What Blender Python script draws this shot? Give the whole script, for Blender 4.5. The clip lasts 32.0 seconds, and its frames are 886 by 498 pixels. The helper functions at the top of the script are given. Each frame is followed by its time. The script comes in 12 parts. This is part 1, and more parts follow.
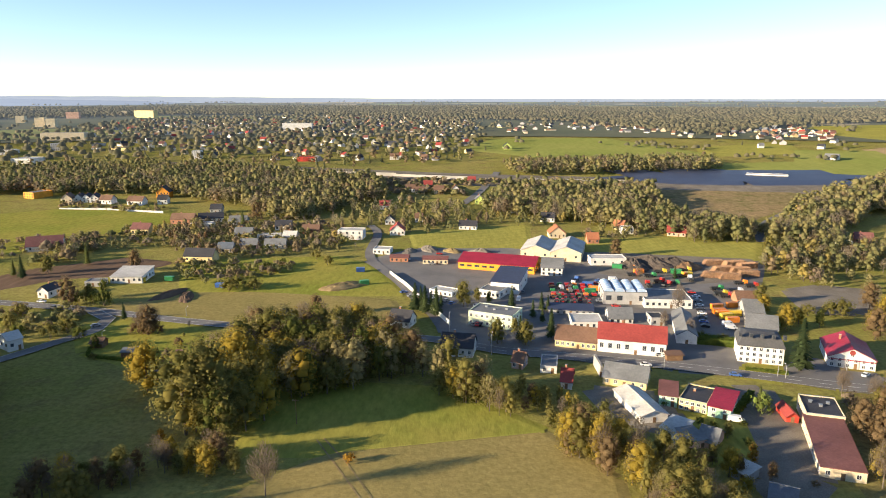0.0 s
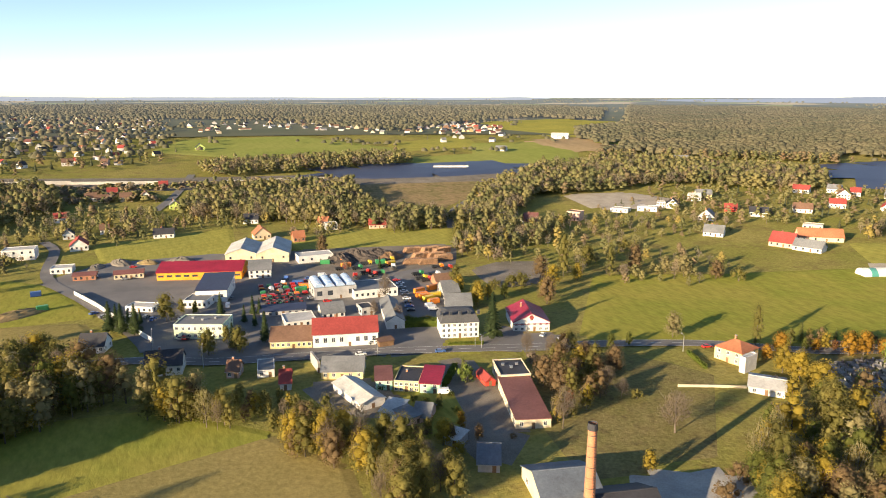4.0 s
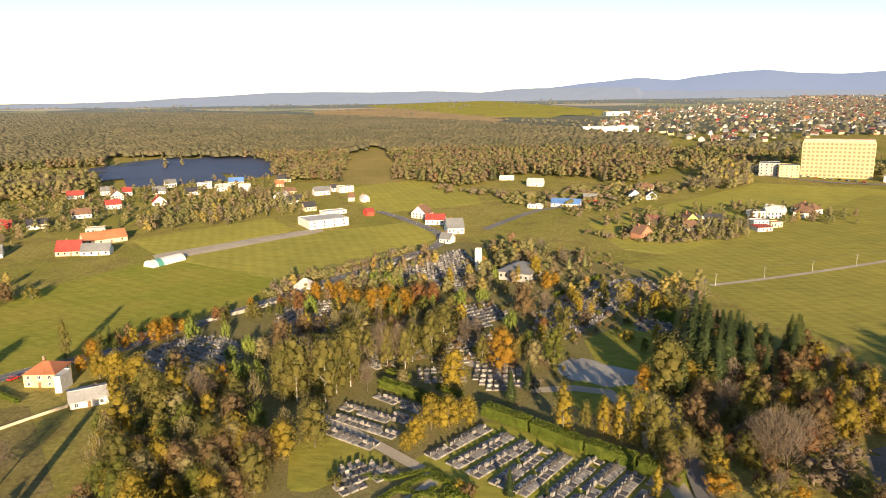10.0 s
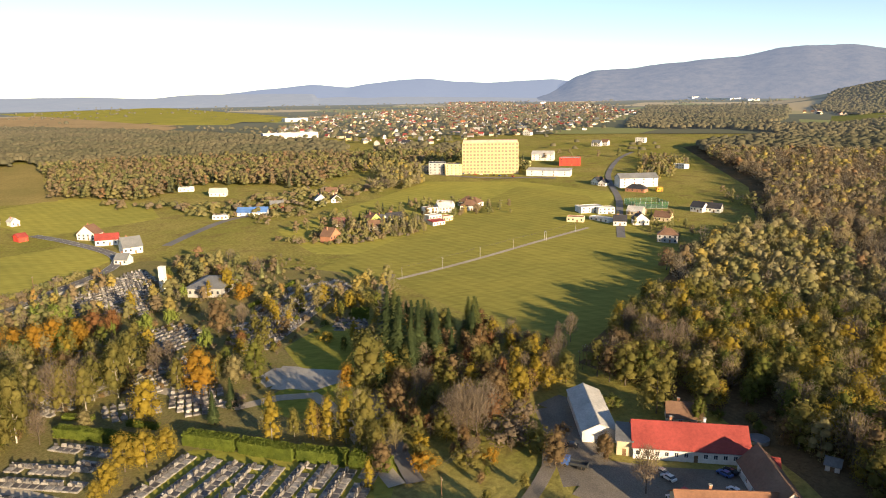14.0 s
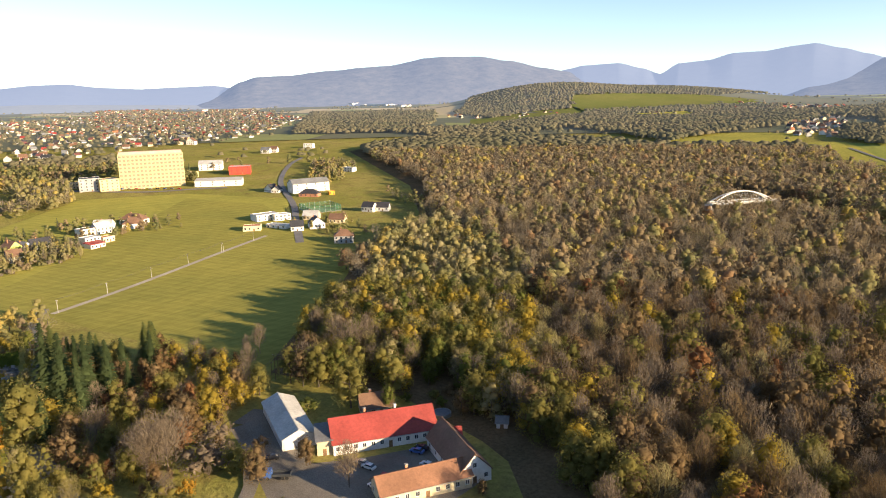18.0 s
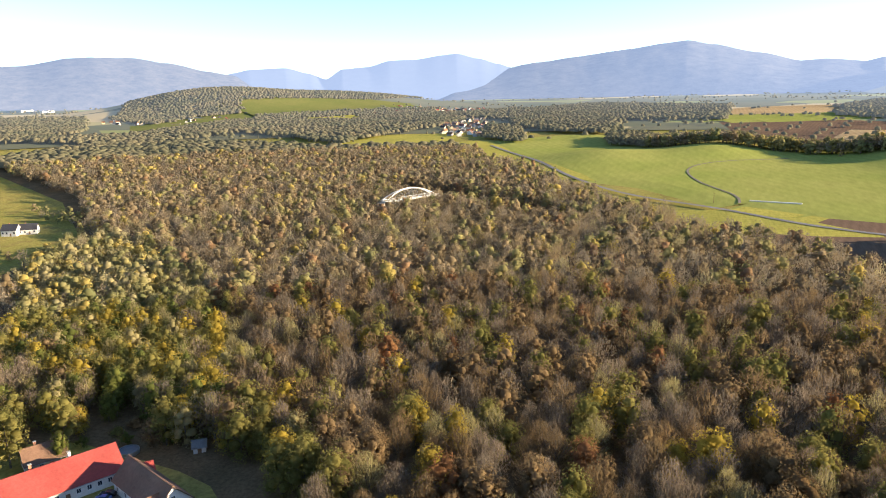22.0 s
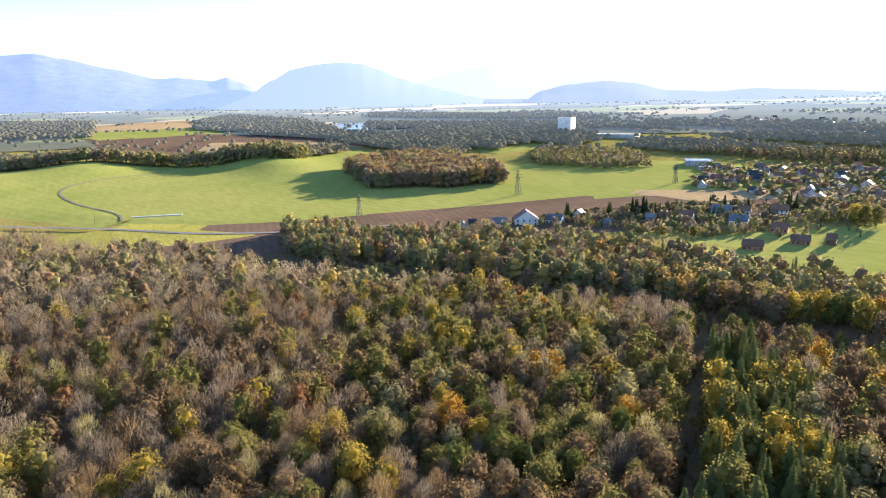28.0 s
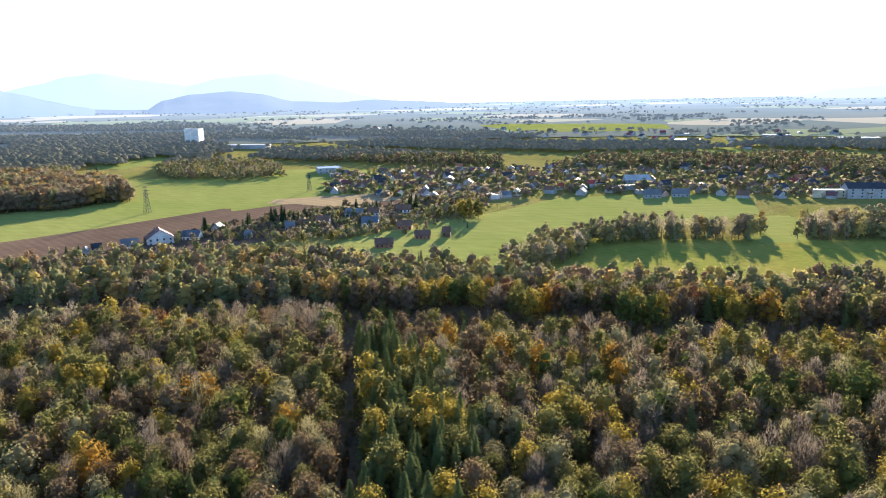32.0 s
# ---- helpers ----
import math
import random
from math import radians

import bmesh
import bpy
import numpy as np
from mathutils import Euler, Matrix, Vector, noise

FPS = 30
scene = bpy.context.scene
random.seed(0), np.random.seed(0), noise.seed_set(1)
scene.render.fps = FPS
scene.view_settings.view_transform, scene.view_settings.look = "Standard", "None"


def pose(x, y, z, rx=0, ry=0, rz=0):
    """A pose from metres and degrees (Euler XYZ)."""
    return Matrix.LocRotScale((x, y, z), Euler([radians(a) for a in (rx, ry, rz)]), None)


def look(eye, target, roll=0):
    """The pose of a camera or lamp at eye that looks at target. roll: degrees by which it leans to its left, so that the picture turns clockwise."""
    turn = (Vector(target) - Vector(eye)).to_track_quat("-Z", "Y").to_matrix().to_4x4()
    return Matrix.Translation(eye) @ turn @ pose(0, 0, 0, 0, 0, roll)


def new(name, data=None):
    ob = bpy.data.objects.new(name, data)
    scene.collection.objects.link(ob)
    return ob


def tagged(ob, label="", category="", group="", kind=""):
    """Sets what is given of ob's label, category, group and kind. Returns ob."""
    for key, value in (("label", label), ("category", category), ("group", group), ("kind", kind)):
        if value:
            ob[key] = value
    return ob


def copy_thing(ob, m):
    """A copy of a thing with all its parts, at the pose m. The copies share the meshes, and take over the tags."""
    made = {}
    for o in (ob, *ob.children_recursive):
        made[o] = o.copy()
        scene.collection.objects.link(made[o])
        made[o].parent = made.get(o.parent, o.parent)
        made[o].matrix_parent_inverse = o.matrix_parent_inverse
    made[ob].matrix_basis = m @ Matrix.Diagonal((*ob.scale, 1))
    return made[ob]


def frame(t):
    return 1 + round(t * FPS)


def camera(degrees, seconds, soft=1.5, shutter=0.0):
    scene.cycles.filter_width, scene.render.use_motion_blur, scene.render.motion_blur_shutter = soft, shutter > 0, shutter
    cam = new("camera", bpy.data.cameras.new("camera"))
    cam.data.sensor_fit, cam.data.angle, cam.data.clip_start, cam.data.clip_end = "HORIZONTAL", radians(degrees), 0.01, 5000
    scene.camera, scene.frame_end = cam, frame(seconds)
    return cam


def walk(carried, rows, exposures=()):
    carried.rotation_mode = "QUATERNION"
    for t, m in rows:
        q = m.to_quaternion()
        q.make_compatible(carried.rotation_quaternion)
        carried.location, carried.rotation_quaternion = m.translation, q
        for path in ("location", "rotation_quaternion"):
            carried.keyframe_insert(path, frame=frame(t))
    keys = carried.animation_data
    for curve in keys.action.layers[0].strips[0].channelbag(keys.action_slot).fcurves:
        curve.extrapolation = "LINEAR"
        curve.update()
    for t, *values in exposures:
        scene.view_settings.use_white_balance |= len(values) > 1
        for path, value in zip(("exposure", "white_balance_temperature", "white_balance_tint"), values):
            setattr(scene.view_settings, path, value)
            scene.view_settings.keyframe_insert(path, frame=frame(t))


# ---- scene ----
EXPOSURES = (
    (0.0, 1.45, 6500, 11), (4.0, 1.45, 6850, 12), (8.0, 1.38, 7300, 14), (14.0, 1.28, 7250, 13), (18.0, 1.5, 7000, 14),
    (23.0, 2.0, 6450, 11), (26.0, 2.22, 6150, 11), (29.0, 2.24, 5750, 14), (32.0, 2.08, 5550, 11),
)
FOV = 65.02
cam = camera(FOV, 32.0, soft=1.0)
EYE = (0.0, 0.0, 100.0)
walk(cam, [
    (0.0, pose(*EYE, 77.89, 0.05, 0.00)),
    (0.5, pose(*EYE, 77.86, -0.01, -1.49)),
    (1.0, pose(*EYE, 77.81, -0.04, -4.02)),
    (1.5, pose(*EYE, 77.82, 0.03, -6.67)),
    (2.0, pose(*EYE, 77.81, 0.06, -9.47)),
    (2.5, pose(*EYE, 77.80, 0.08, -12.33)),
    (4.5, pose(*EYE, 77.77, 0.11, -29.03)),
    (5.0, pose(*EYE, 77.81, 0.21, -33.77)),
    (5.5, pose(*EYE, 77.79, 0.28, -38.51)),
    (6.0, pose(*EYE, 77.82, 0.35, -43.31)),
    (6.5, pose(*EYE, 77.84, 0.44, -48.16)),
    (7.0, pose(*EYE, 77.85, 0.54, -53.04)),
    (7.5, pose(*EYE, 77.85, 0.60, -58.03)),
    (8.0, pose(*EYE, 77.83, 0.72, -63.29)),
    (8.5, pose(*EYE, 77.77, 0.77, -68.90)),
    (9.0, pose(*EYE, 77.69, 0.85, -73.22)),
    (9.5, pose(*EYE, 77.69, 0.85, -76.51)),
    (10.0, pose(*EYE, 77.70, 0.86, -79.81)),
    (10.5, pose(*EYE, 77.70, 0.83, -83.48)),
    (11.0, pose(*EYE, 77.71, 0.84, -87.01)),
    (11.5, pose(*EYE, 77.73, 0.82, -89.88)),
    (12.0, pose(*EYE, 77.74, 0.81, -92.75)),
    (12.5, pose(*EYE, 77.75, 0.84, -95.76)),
    (13.0, pose(*EYE, 77.77, 0.85, -98.87)),
    (13.5, pose(*EYE, 77.82, 0.89, -102.07)),
    (14.0, pose(*EYE, 77.82, 0.91, -105.41)),
    (14.5, pose(*EYE, 77.88, 0.94, -108.69)),
    (16.5, pose(*EYE, 77.90, 1.07, -121.86)),
    (17.0, pose(*EYE, 77.90, 1.18, -125.51)),
    (17.5, pose(*EYE, 77.87, 1.23, -128.66)),
    (18.0, pose(*EYE, 77.86, 1.24, -131.99)),
    (18.5, pose(*EYE, 77.86, 1.24, -134.66)),
    (19.0, pose(*EYE, 77.86, 1.26, -137.87)),
    (19.5, pose(*EYE, 77.85, 1.25, -140.89)),
    (20.0, pose(*EYE, 77.83, 1.34, -144.43)),
    (20.5, pose(*EYE, 77.78, 1.32, -147.58)),
    (21.0, pose(*EYE, 77.74, 1.30, -151.13)),
    (21.5, pose(*EYE, 77.69, 1.31, -154.50)),
    (22.0, pose(*EYE, 77.65, 1.28, -158.16)),
    (22.5, pose(*EYE, 77.65, 1.36, -161.55)),
    (23.0, pose(*EYE, 77.62, 1.34, -165.70)),
    (23.5, pose(*EYE, 77.59, 1.29, -169.39)),
    (24.0, pose(*EYE, 77.58, 1.19, -173.42)),
    (24.5, pose(*EYE, 77.59, 1.21, -177.07)),
    (25.0, pose(*EYE, 77.61, 1.19, -181.44)),
    (25.5, pose(*EYE, 77.63, 1.19, -185.61)),
    (26.0, pose(*EYE, 77.67, 1.20, -190.40)),
    (26.5, pose(*EYE, 77.68, 1.24, -194.71)),
    (28.5, pose(*EYE, 77.94, 1.13, -209.80)),
    (29.0, pose(*EYE, 78.00, 1.05, -212.67)),
    (29.5, pose(*EYE, 78.08, 1.22, -215.99)),
    (30.0, pose(*EYE, 78.10, 1.27, -220.27)),
    (30.5, pose(*EYE, 78.10, 1.18, -223.78)),
    (31.0, pose(*EYE, 78.11, 1.11, -227.87)),
    (31.5, pose(*EYE, 78.11, 1.13, -231.58)),
    (32.0, pose(*EYE, 78.10, 1.12, -235.94)),
], EXPOSURES)

# ---------------------------------------------------------------- light
SUN_AZ, SUN_EL = radians(199.0), radians(13.0)
world = bpy.data.worlds.new("sky")
scene.world = world
world.use_nodes = True
wn = world.node_tree
sky = wn.nodes.new("ShaderNodeTexSky")
sky.sky_type = "NISHITA"
sky.sun_disc = False
sky.sun_elevation = SUN_EL
sky.sun_rotation = radians(90) - SUN_AZ
sky.altitude = 1800
sky.air_density = 0.85
sky.dust_density = 0.25
sky.ozone_density = 1.4
wn.nodes["Background"].inputs["Strength"].default_value = 0.09
wn.links.new(sky.outputs[0], wn.nodes["Background"].inputs["Color"])
sun_lamp = bpy.data.lights.new("sun", "SUN")
sun_lamp.energy, sun_lamp.angle, sun_lamp.color = 5.0, radians(0.6), (1.0, 0.815, 0.55)
sun = new("sun", sun_lamp)
sun.matrix_world = look((0, 0, 600), (math.cos(SUN_AZ + math.pi) * 100, math.sin(SUN_AZ + math.pi) * 100, 600 - 100 * math.tan(SUN_EL)))


# ---------------------------------------------------------------- materials
def nodes_of(name):
    m = bpy.data.materials.new(name)
    m.use_nodes = True
    t = m.node_tree
    return m, t, t.nodes["Principled BSDF"], t.nodes["Material Output"]


def noise_at(t, scale, detail=3.0, rough=0.6, stretch=None):
    geo = t.nodes.new("ShaderNodeNewGeometry")
    n = t.nodes.new("ShaderNodeTexNoise")
    n.inputs["Scale"].default_value = scale
    n.inputs["Detail"].default_value = detail
    n.inputs["Roughness"].default_value = rough
    if stretch:
        mp = t.nodes.new("ShaderNodeMapping")
        mp.inputs["Rotation"].default_value = (0, 0, radians(stretch[0]))
        mp.inputs["Scale"].default_value = (1, stretch[1], 1)
        t.links.new(geo.outputs["Position"], mp.inputs["Vector"])
        t.links.new(mp.outputs[0], n.inputs["Vector"])
    else:
        t.links.new(geo.outputs["Position"], n.inputs["Vector"])
    return n


def mixed(t, fac, a, b, lo=0.35, hi=0.65):
    """Colour a where fac is low, b where it is high."""
    r = t.nodes.new("ShaderNodeMapRange")
    r.inputs[1].default_value, r.inputs[2].default_value = lo, hi
    t.links.new(fac, r.inputs[0])
    m = t.nodes.new("ShaderNodeMix")
    m.data_type = "RGBA"
    t.links.new(r.outputs[0], m.inputs[0])
    for i, c in ((6, a), (7, b)):
        if isinstance(c, tuple):
            m.inputs[i].default_value = (*c, 1)
        else:
            t.links.new(c, m.inputs[i])
    return m.outputs[2]


def surface(name, a, b, big=0.05, fine=2.0, fine_amt=0.35, rough=0.9, bump=0.0, metal=0.0, stretch=None, c=None, island=False, spec=0.3, lines=None):
    """A rough two-tone surface: large patches from a to b (and c), with fine grain over them."""
    m, t, p, _ = nodes_of(name)
    col = mixed(t, noise_at(t, big, 4).outputs[0], a, b)
    if c:
        col = mixed(t, noise_at(t, big * 3.7, 5, 0.7).outputs[0], col, c, 0.5, 0.75)
    n2 = noise_at(t, fine, 4, 0.7, stretch)
    r = t.nodes.new("ShaderNodeMapRange")
    r.inputs[1].default_value, r.inputs[2].default_value = 0.25, 0.75
    r.inputs[3].default_value, r.inputs[4].default_value = 1 - fine_amt, 1 + fine_amt
    t.links.new(n2.outputs[0], r.inputs[0])
    fac = r.outputs[0]
    if island:
        g = t.nodes.new("ShaderNodeNewGeometry")
        r2 = t.nodes.new("ShaderNodeMapRange")
        r2.inputs[3].default_value, r2.inputs[4].default_value = 0.7, 1.3
        t.links.new(g.outputs["Random Per Island"], r2.inputs[0])
        mu = t.nodes.new("ShaderNodeMath")
        mu.operation = "MULTIPLY"
        t.links.new(fac, mu.inputs[0])
        t.links.new(r2.outputs[0], mu.inputs[1])
        fac = mu.outputs[0]
    if lines:
        # tractor tracks and mown swaths: direction in degrees, distance in metres, strength
        g = t.nodes.new("ShaderNodeNewGeometry")
        mp = t.nodes.new("ShaderNodeMapping")
        mp.inputs["Rotation"].default_value = (0, 0, radians(lines[0]))
        wv = t.nodes.new("ShaderNodeTexWave")
        wv.inputs["Scale"].default_value = 0.314 / lines[1]
        wv.inputs["Distortion"].default_value = 0.0
        wv.inputs["Detail"].default_value = 3
        wv.inputs["Detail Scale"].default_value = 0.6
        r3 = t.nodes.new("ShaderNodeMapRange")
        r3.inputs[3].default_value, r3.inputs[4].default_value = 1 - lines[2], 1 + lines[2]
        mu2 = t.nodes.new("ShaderNodeMath")
        mu2.operation = "MULTIPLY"
        t.links.new(g.outputs["Position"], mp.inputs["Vector"])
        t.links.new(mp.outputs[0], wv.inputs["Vector"])
        t.links.new(wv.outputs[0], r3.inputs[0])
        t.links.new(r3.outputs[0], mu2.inputs[0])
        t.links.new(fac, mu2.inputs[1])
        fac = mu2.outputs[0]
    hv = t.nodes.new("ShaderNodeHueSaturation")
    t.links.new(fac, hv.inputs["Value"])
    t.links.new(col, hv.inputs["Color"])
    t.links.new(hv.outputs[0], p.inputs["Base Color"])
    p.inputs["Roughness"].default_value = rough
    p.inputs["Metallic"].default_value = metal
    p.inputs["Specular IOR Level"].default_value = spec
    if bump:
        bp = t.nodes.new("ShaderNodeBump")
        bp.inputs["Strength"].default_value = bump
        bp.inputs["Distance"].default_value = 0.4
        t.links.new(n2.outputs[0], bp.inputs["Height"])
        t.links.new(bp.outputs[0], p.inputs["Normal"])
    return m


def foliage(name, a, b, glow=0.4, clump=0.12, spread=0.2):
    """Leaves: two tones by tree and by leaf, with light coming through them."""
    m, t, p, out = nodes_of(name)
    t.nodes.remove(p)
    g = t.nodes.new("ShaderNodeNewGeometry")
    col = mixed(t, noise_at(t, clump, 2).outputs[0], a, b, 0.38, 0.62)
    r2 = t.nodes.new("ShaderNodeMapRange")
    r2.inputs[3].default_value, r2.inputs[4].default_value = 1 - spread, 1 + spread
    t.links.new(g.outputs["Random Per Island"], r2.inputs[0])
    hv = t.nodes.new("ShaderNodeHueSaturation")
    t.links.new(r2.outputs[0], hv.inputs["Value"])
    t.links.new(col, hv.inputs["Color"])
    d = t.nodes.new("ShaderNodeBsdfDiffuse")
    tr = t.nodes.new("ShaderNodeBsdfTranslucent")
    mx = t.nodes.new("ShaderNodeMixShader")
    mx.inputs[0].default_value = glow
    t.links.new(hv.outputs[0], d.inputs["Color"])
    t.links.new(hv.outputs[0], tr.inputs["Color"])
    t.links.new(d.outputs[0], mx.inputs[1])
    t.links.new(tr.outputs[0], mx.inputs[2])
    t.links.new(mx.outputs[0], out.inputs["Surface"])
    return m


def painted(name, c, rough=0.75, dirt=0.25, metal=0.0, spec=0.35):
    """Paint, plaster or sheet metal with soft stains."""
    d = tuple(v * (1 - dirt) for v in c)
    return surface(name, c, d, 0.25, 1.7, 0.1, rough, 0.0, metal, spec=spec)


def roofing(name, c, rough=0.7, ribs=1.2, metal=0.0, angle=0.0):
    """Roof sheet or tiles, weathered in streaks."""
    return surface(name, c, tuple(v * 0.72 for v in c), 0.12, ribs, 0.22, rough, 0.25, metal)


LEAF_TONES = {
    # name: two tones, share of light that passes through
    "brown": ((0.225, 0.155, 0.081), (0.172, 0.122, 0.067), 0.5),
    "greybrown": ((0.230, 0.179, 0.126), (0.176, 0.138, 0.100), 0.4),
    "olive": ((0.245, 0.212, 0.067), (0.172, 0.162, 0.052), 0.58),
    "green": ((0.153, 0.157, 0.040), (0.107, 0.122, 0.034), 0.5),
    "umber": ((0.172, 0.110, 0.053), (0.119, 0.081, 0.041), 0.45),
    "gold": ((0.370, 0.276, 0.048), (0.290, 0.224, 0.048), 0.55),
    "orange": ((0.405, 0.240, 0.042), (0.335, 0.190, 0.036), 0.55),
    "rust": ((0.258, 0.129, 0.057), (0.198, 0.105, 0.052), 0.5),
    "spruce": ((0.050, 0.072, 0.033), (0.074, 0.097, 0.040), 0.2),
    "larch": ((0.285, 0.305, 0.120), (0.230, 0.260, 0.100), 0.7),
    "thuja": ((0.190, 0.225, 0.052), (0.135, 0.172, 0.042), 0.3),
    "pale": ((0.300, 0.255, 0.118), (0.235, 0.200, 0.098), 0.45),
}
LEAF = {n: foliage(n + "_foliage", a, b, g) for n, (a, b, g) in LEAF_TONES.items()}
# far woods: the same leaves, brightened and greyed in colour for haze, each crown a single piece, so with less
# difference from piece to piece
LEAF_FAR = {n: foliage(n + "_hazed_foliage", tuple(1.32 * (0.62 * u + 0.38 * w) for u, w in zip(a, (0.200, 0.175, 0.118))), tuple(1.32 * (0.62 * u + 0.38 * w) for u, w in zip(b, (0.148, 0.134, 0.093))), 0.48, 0.03, 0.1) for n, (a, b, g) in LEAF_TONES.items()}


def scaled(t, value, lo, hi, out_lo, out_hi):
    r = t.nodes.new("ShaderNodeMapRange")
    for i, v in enumerate((lo, hi, out_lo, out_hi)):
        r.inputs[i + 1].default_value = v
    t.links.new(value, r.inputs[0])
    return r.outputs[0]


def product(t, u, v, op="MULTIPLY"):
    n = t.nodes.new("ShaderNodeMath")
    n.operation = op
    t.links.new(u, n.inputs[0])
    t.links.new(v, n.inputs[1])
    return n.outputs[0]


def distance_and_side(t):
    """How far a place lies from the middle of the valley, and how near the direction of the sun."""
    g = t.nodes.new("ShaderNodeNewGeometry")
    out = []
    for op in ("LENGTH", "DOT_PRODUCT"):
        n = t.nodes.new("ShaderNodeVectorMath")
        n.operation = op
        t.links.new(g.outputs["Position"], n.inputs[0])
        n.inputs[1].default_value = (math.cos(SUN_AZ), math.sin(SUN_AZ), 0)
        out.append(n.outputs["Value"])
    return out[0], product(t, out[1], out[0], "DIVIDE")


def hazy(name, a, b, big=0.012, parcels=False, leafy=0.0):
    """The distance, with the bright air of the horizon put in as emission, more the farther it lies, most of all
    towards the sun.
    """
    m, t, p, out = nodes_of(name)
    col = mixed(t, noise_at(t, big, 3).outputs[0], a, b)
    if parcels:
        # fields of several crops among the woods, each parcel of one tone
        g = t.nodes.new("ShaderNodeNewGeometry")
        v = t.nodes.new("ShaderNodeTexVoronoi")
        v.inputs["Scale"].default_value = 0.0042
        t.links.new(g.outputs["Position"], v.inputs["Vector"])
        ch = t.nodes.new("ShaderNodeSeparateColor")
        t.links.new(v.outputs["Color"], ch.inputs[0])
        crop = mixed(t, ch.outputs[1], (0.20, 0.21, 0.07), (0.36, 0.29, 0.16), 0.45, 0.55)
        col = mixed(t, ch.outputs[0], col, crop, 0.76, 0.77)
    t.links.new(col, p.inputs["Base Color"])
    p.inputs["Roughness"].default_value = 1.0
    p.inputs["Specular IOR Level"].default_value = 0.0
    # bluish emission imitates air haze over the land
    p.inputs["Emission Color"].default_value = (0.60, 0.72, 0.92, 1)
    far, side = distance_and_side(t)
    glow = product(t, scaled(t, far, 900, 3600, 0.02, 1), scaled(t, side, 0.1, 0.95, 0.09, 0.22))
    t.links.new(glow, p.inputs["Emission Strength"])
    if leafy:
        tr = t.nodes.new("ShaderNodeBsdfTranslucent")
        mx = t.nodes.new("ShaderNodeMixShader")
        mx.inputs[0].default_value = leafy
        t.links.new(col, tr.inputs["Color"])
        t.links.new(p.outputs[0], mx.inputs[1])
        t.links.new(tr.outputs[0], mx.inputs[2])
        t.links.new(mx.outputs[0], out.inputs["Surface"])
    return m


HAZY = hazy("hazed_treetops", (0.215, 0.188, 0.112), (0.150, 0.146, 0.086), leafy=0.45)
FARLAND = hazy("hazed_fields", (0.13, 0.125, 0.07), (0.09, 0.10, 0.055), 0.004, parcels=True)
BARK = surface("bark", (0.16, 0.13, 0.1), (0.09, 0.07, 0.055), 0.6, 3, 0.3)
BIRCH = surface("birch_bark", (0.43, 0.40, 0.35), (0.27, 0.245, 0.21), 0.8, 3, 0.4)

GRASS = surface("valley_grass", (0.220, 0.211, 0.053), (0.288, 0.244, 0.079), 0.018, 0.5, 0.34, 0.95, 1.0, c=(0.182, 0.134, 0.058), spec=0.0)
LAWN = surface("green_meadow", (0.220, 0.233, 0.044), (0.288, 0.255, 0.060), 0.02, 0.5, 0.26, 0.95, 0.4, stretch=(24, 0.35), spec=0.0, lines=(24, 7.0, 0.035))
HILLGRASS = surface("hill_grass", (0.135, 0.155, 0.052), (0.170, 0.172, 0.064), 0.008, 0.2, 0.15, 0.95, 0.2, spec=0.0)
CROP = surface("winter_crop", (0.236, 0.262, 0.066), (0.285, 0.285, 0.084), 0.008, 0.2, 0.15, 0.95, 0.2, stretch=(-30, 0.2), spec=0.0, lines=(-30, 12.0, 0.03))
DRYGRASS = surface("dry_grass", (0.300, 0.235, 0.090), (0.240, 0.200, 0.075), 0.02, 0.5, 0.25, 0.95, 0.4, spec=0.0)
YELLOWGRASS = surface("yellow_meadow", (0.335, 0.302, 0.072), (0.272, 0.258, 0.066), 0.015, 0.45, 0.26, 0.95, 0.35, stretch=(64, 0.2), spec=0.0, lines=(64, 7.0, 0.04))
PLOUGH = surface("ploughed_soil", (0.17, 0.115, 0.08), (0.13, 0.09, 0.065), 0.012, 0.4, 0.2, 0.97, 0.5, stretch=(10, 0.15), spec=0.0, lines=(10, 6.0, 0.06))
STUBBLE = surface("stubble", (0.407, 0.297, 0.162), (0.330, 0.242, 0.139), 0.01, 0.3, 0.2, 0.95, 0.3, stretch=(0, 0.15), spec=0.0, lines=(0, 9.0, 0.06))
ROUGH = surface("rough_pasture", (0.185, 0.165, 0.058), (0.235, 0.190, 0.080), 0.05, 0.7, 0.4, 0.95, 0.8, c=(0.150, 0.112, 0.055), spec=0.0)
MOWN = surface("mown_meadow", (0.290, 0.258, 0.066), (0.240, 0.224, 0.060), 0.015, 0.45, 0.26, 0.95, 0.35, stretch=(64, 0.2), spec=0.0, lines=(64, 7.0, 0.05))
MOOR = surface("moor", (0.30, 0.215, 0.115), (0.23, 0.18, 0.09), 0.02, 0.25, 0.4, 0.95, 0.4, c=(0.11, 0.12, 0.04), spec=0.0)
CEMETERY = surface("cemetery_soil", (0.205, 0.18, 0.08), (0.165, 0.155, 0.058), 0.06, 1.2, 0.4, 0.95, 0.3, c=(0.2, 0.15, 0.08), spec=0.0)
LITTER = surface("leaf_litter", (0.17, 0.115, 0.065), (0.12, 0.09, 0.05), 0.05, 0.8, 0.4, 0.95, 0.4, spec=0.0)
ASPHALT = surface("asphalt", (0.135, 0.128, 0.124), (0.185, 0.174, 0.164), 0.06, 3, 0.2, 0.85, 0.1)
GRAVEL = surface("gravel", (0.245, 0.215, 0.178), (0.165, 0.146, 0.12), 0.06, 2.5, 0.35, 0.95, 0.3, spec=0.0)
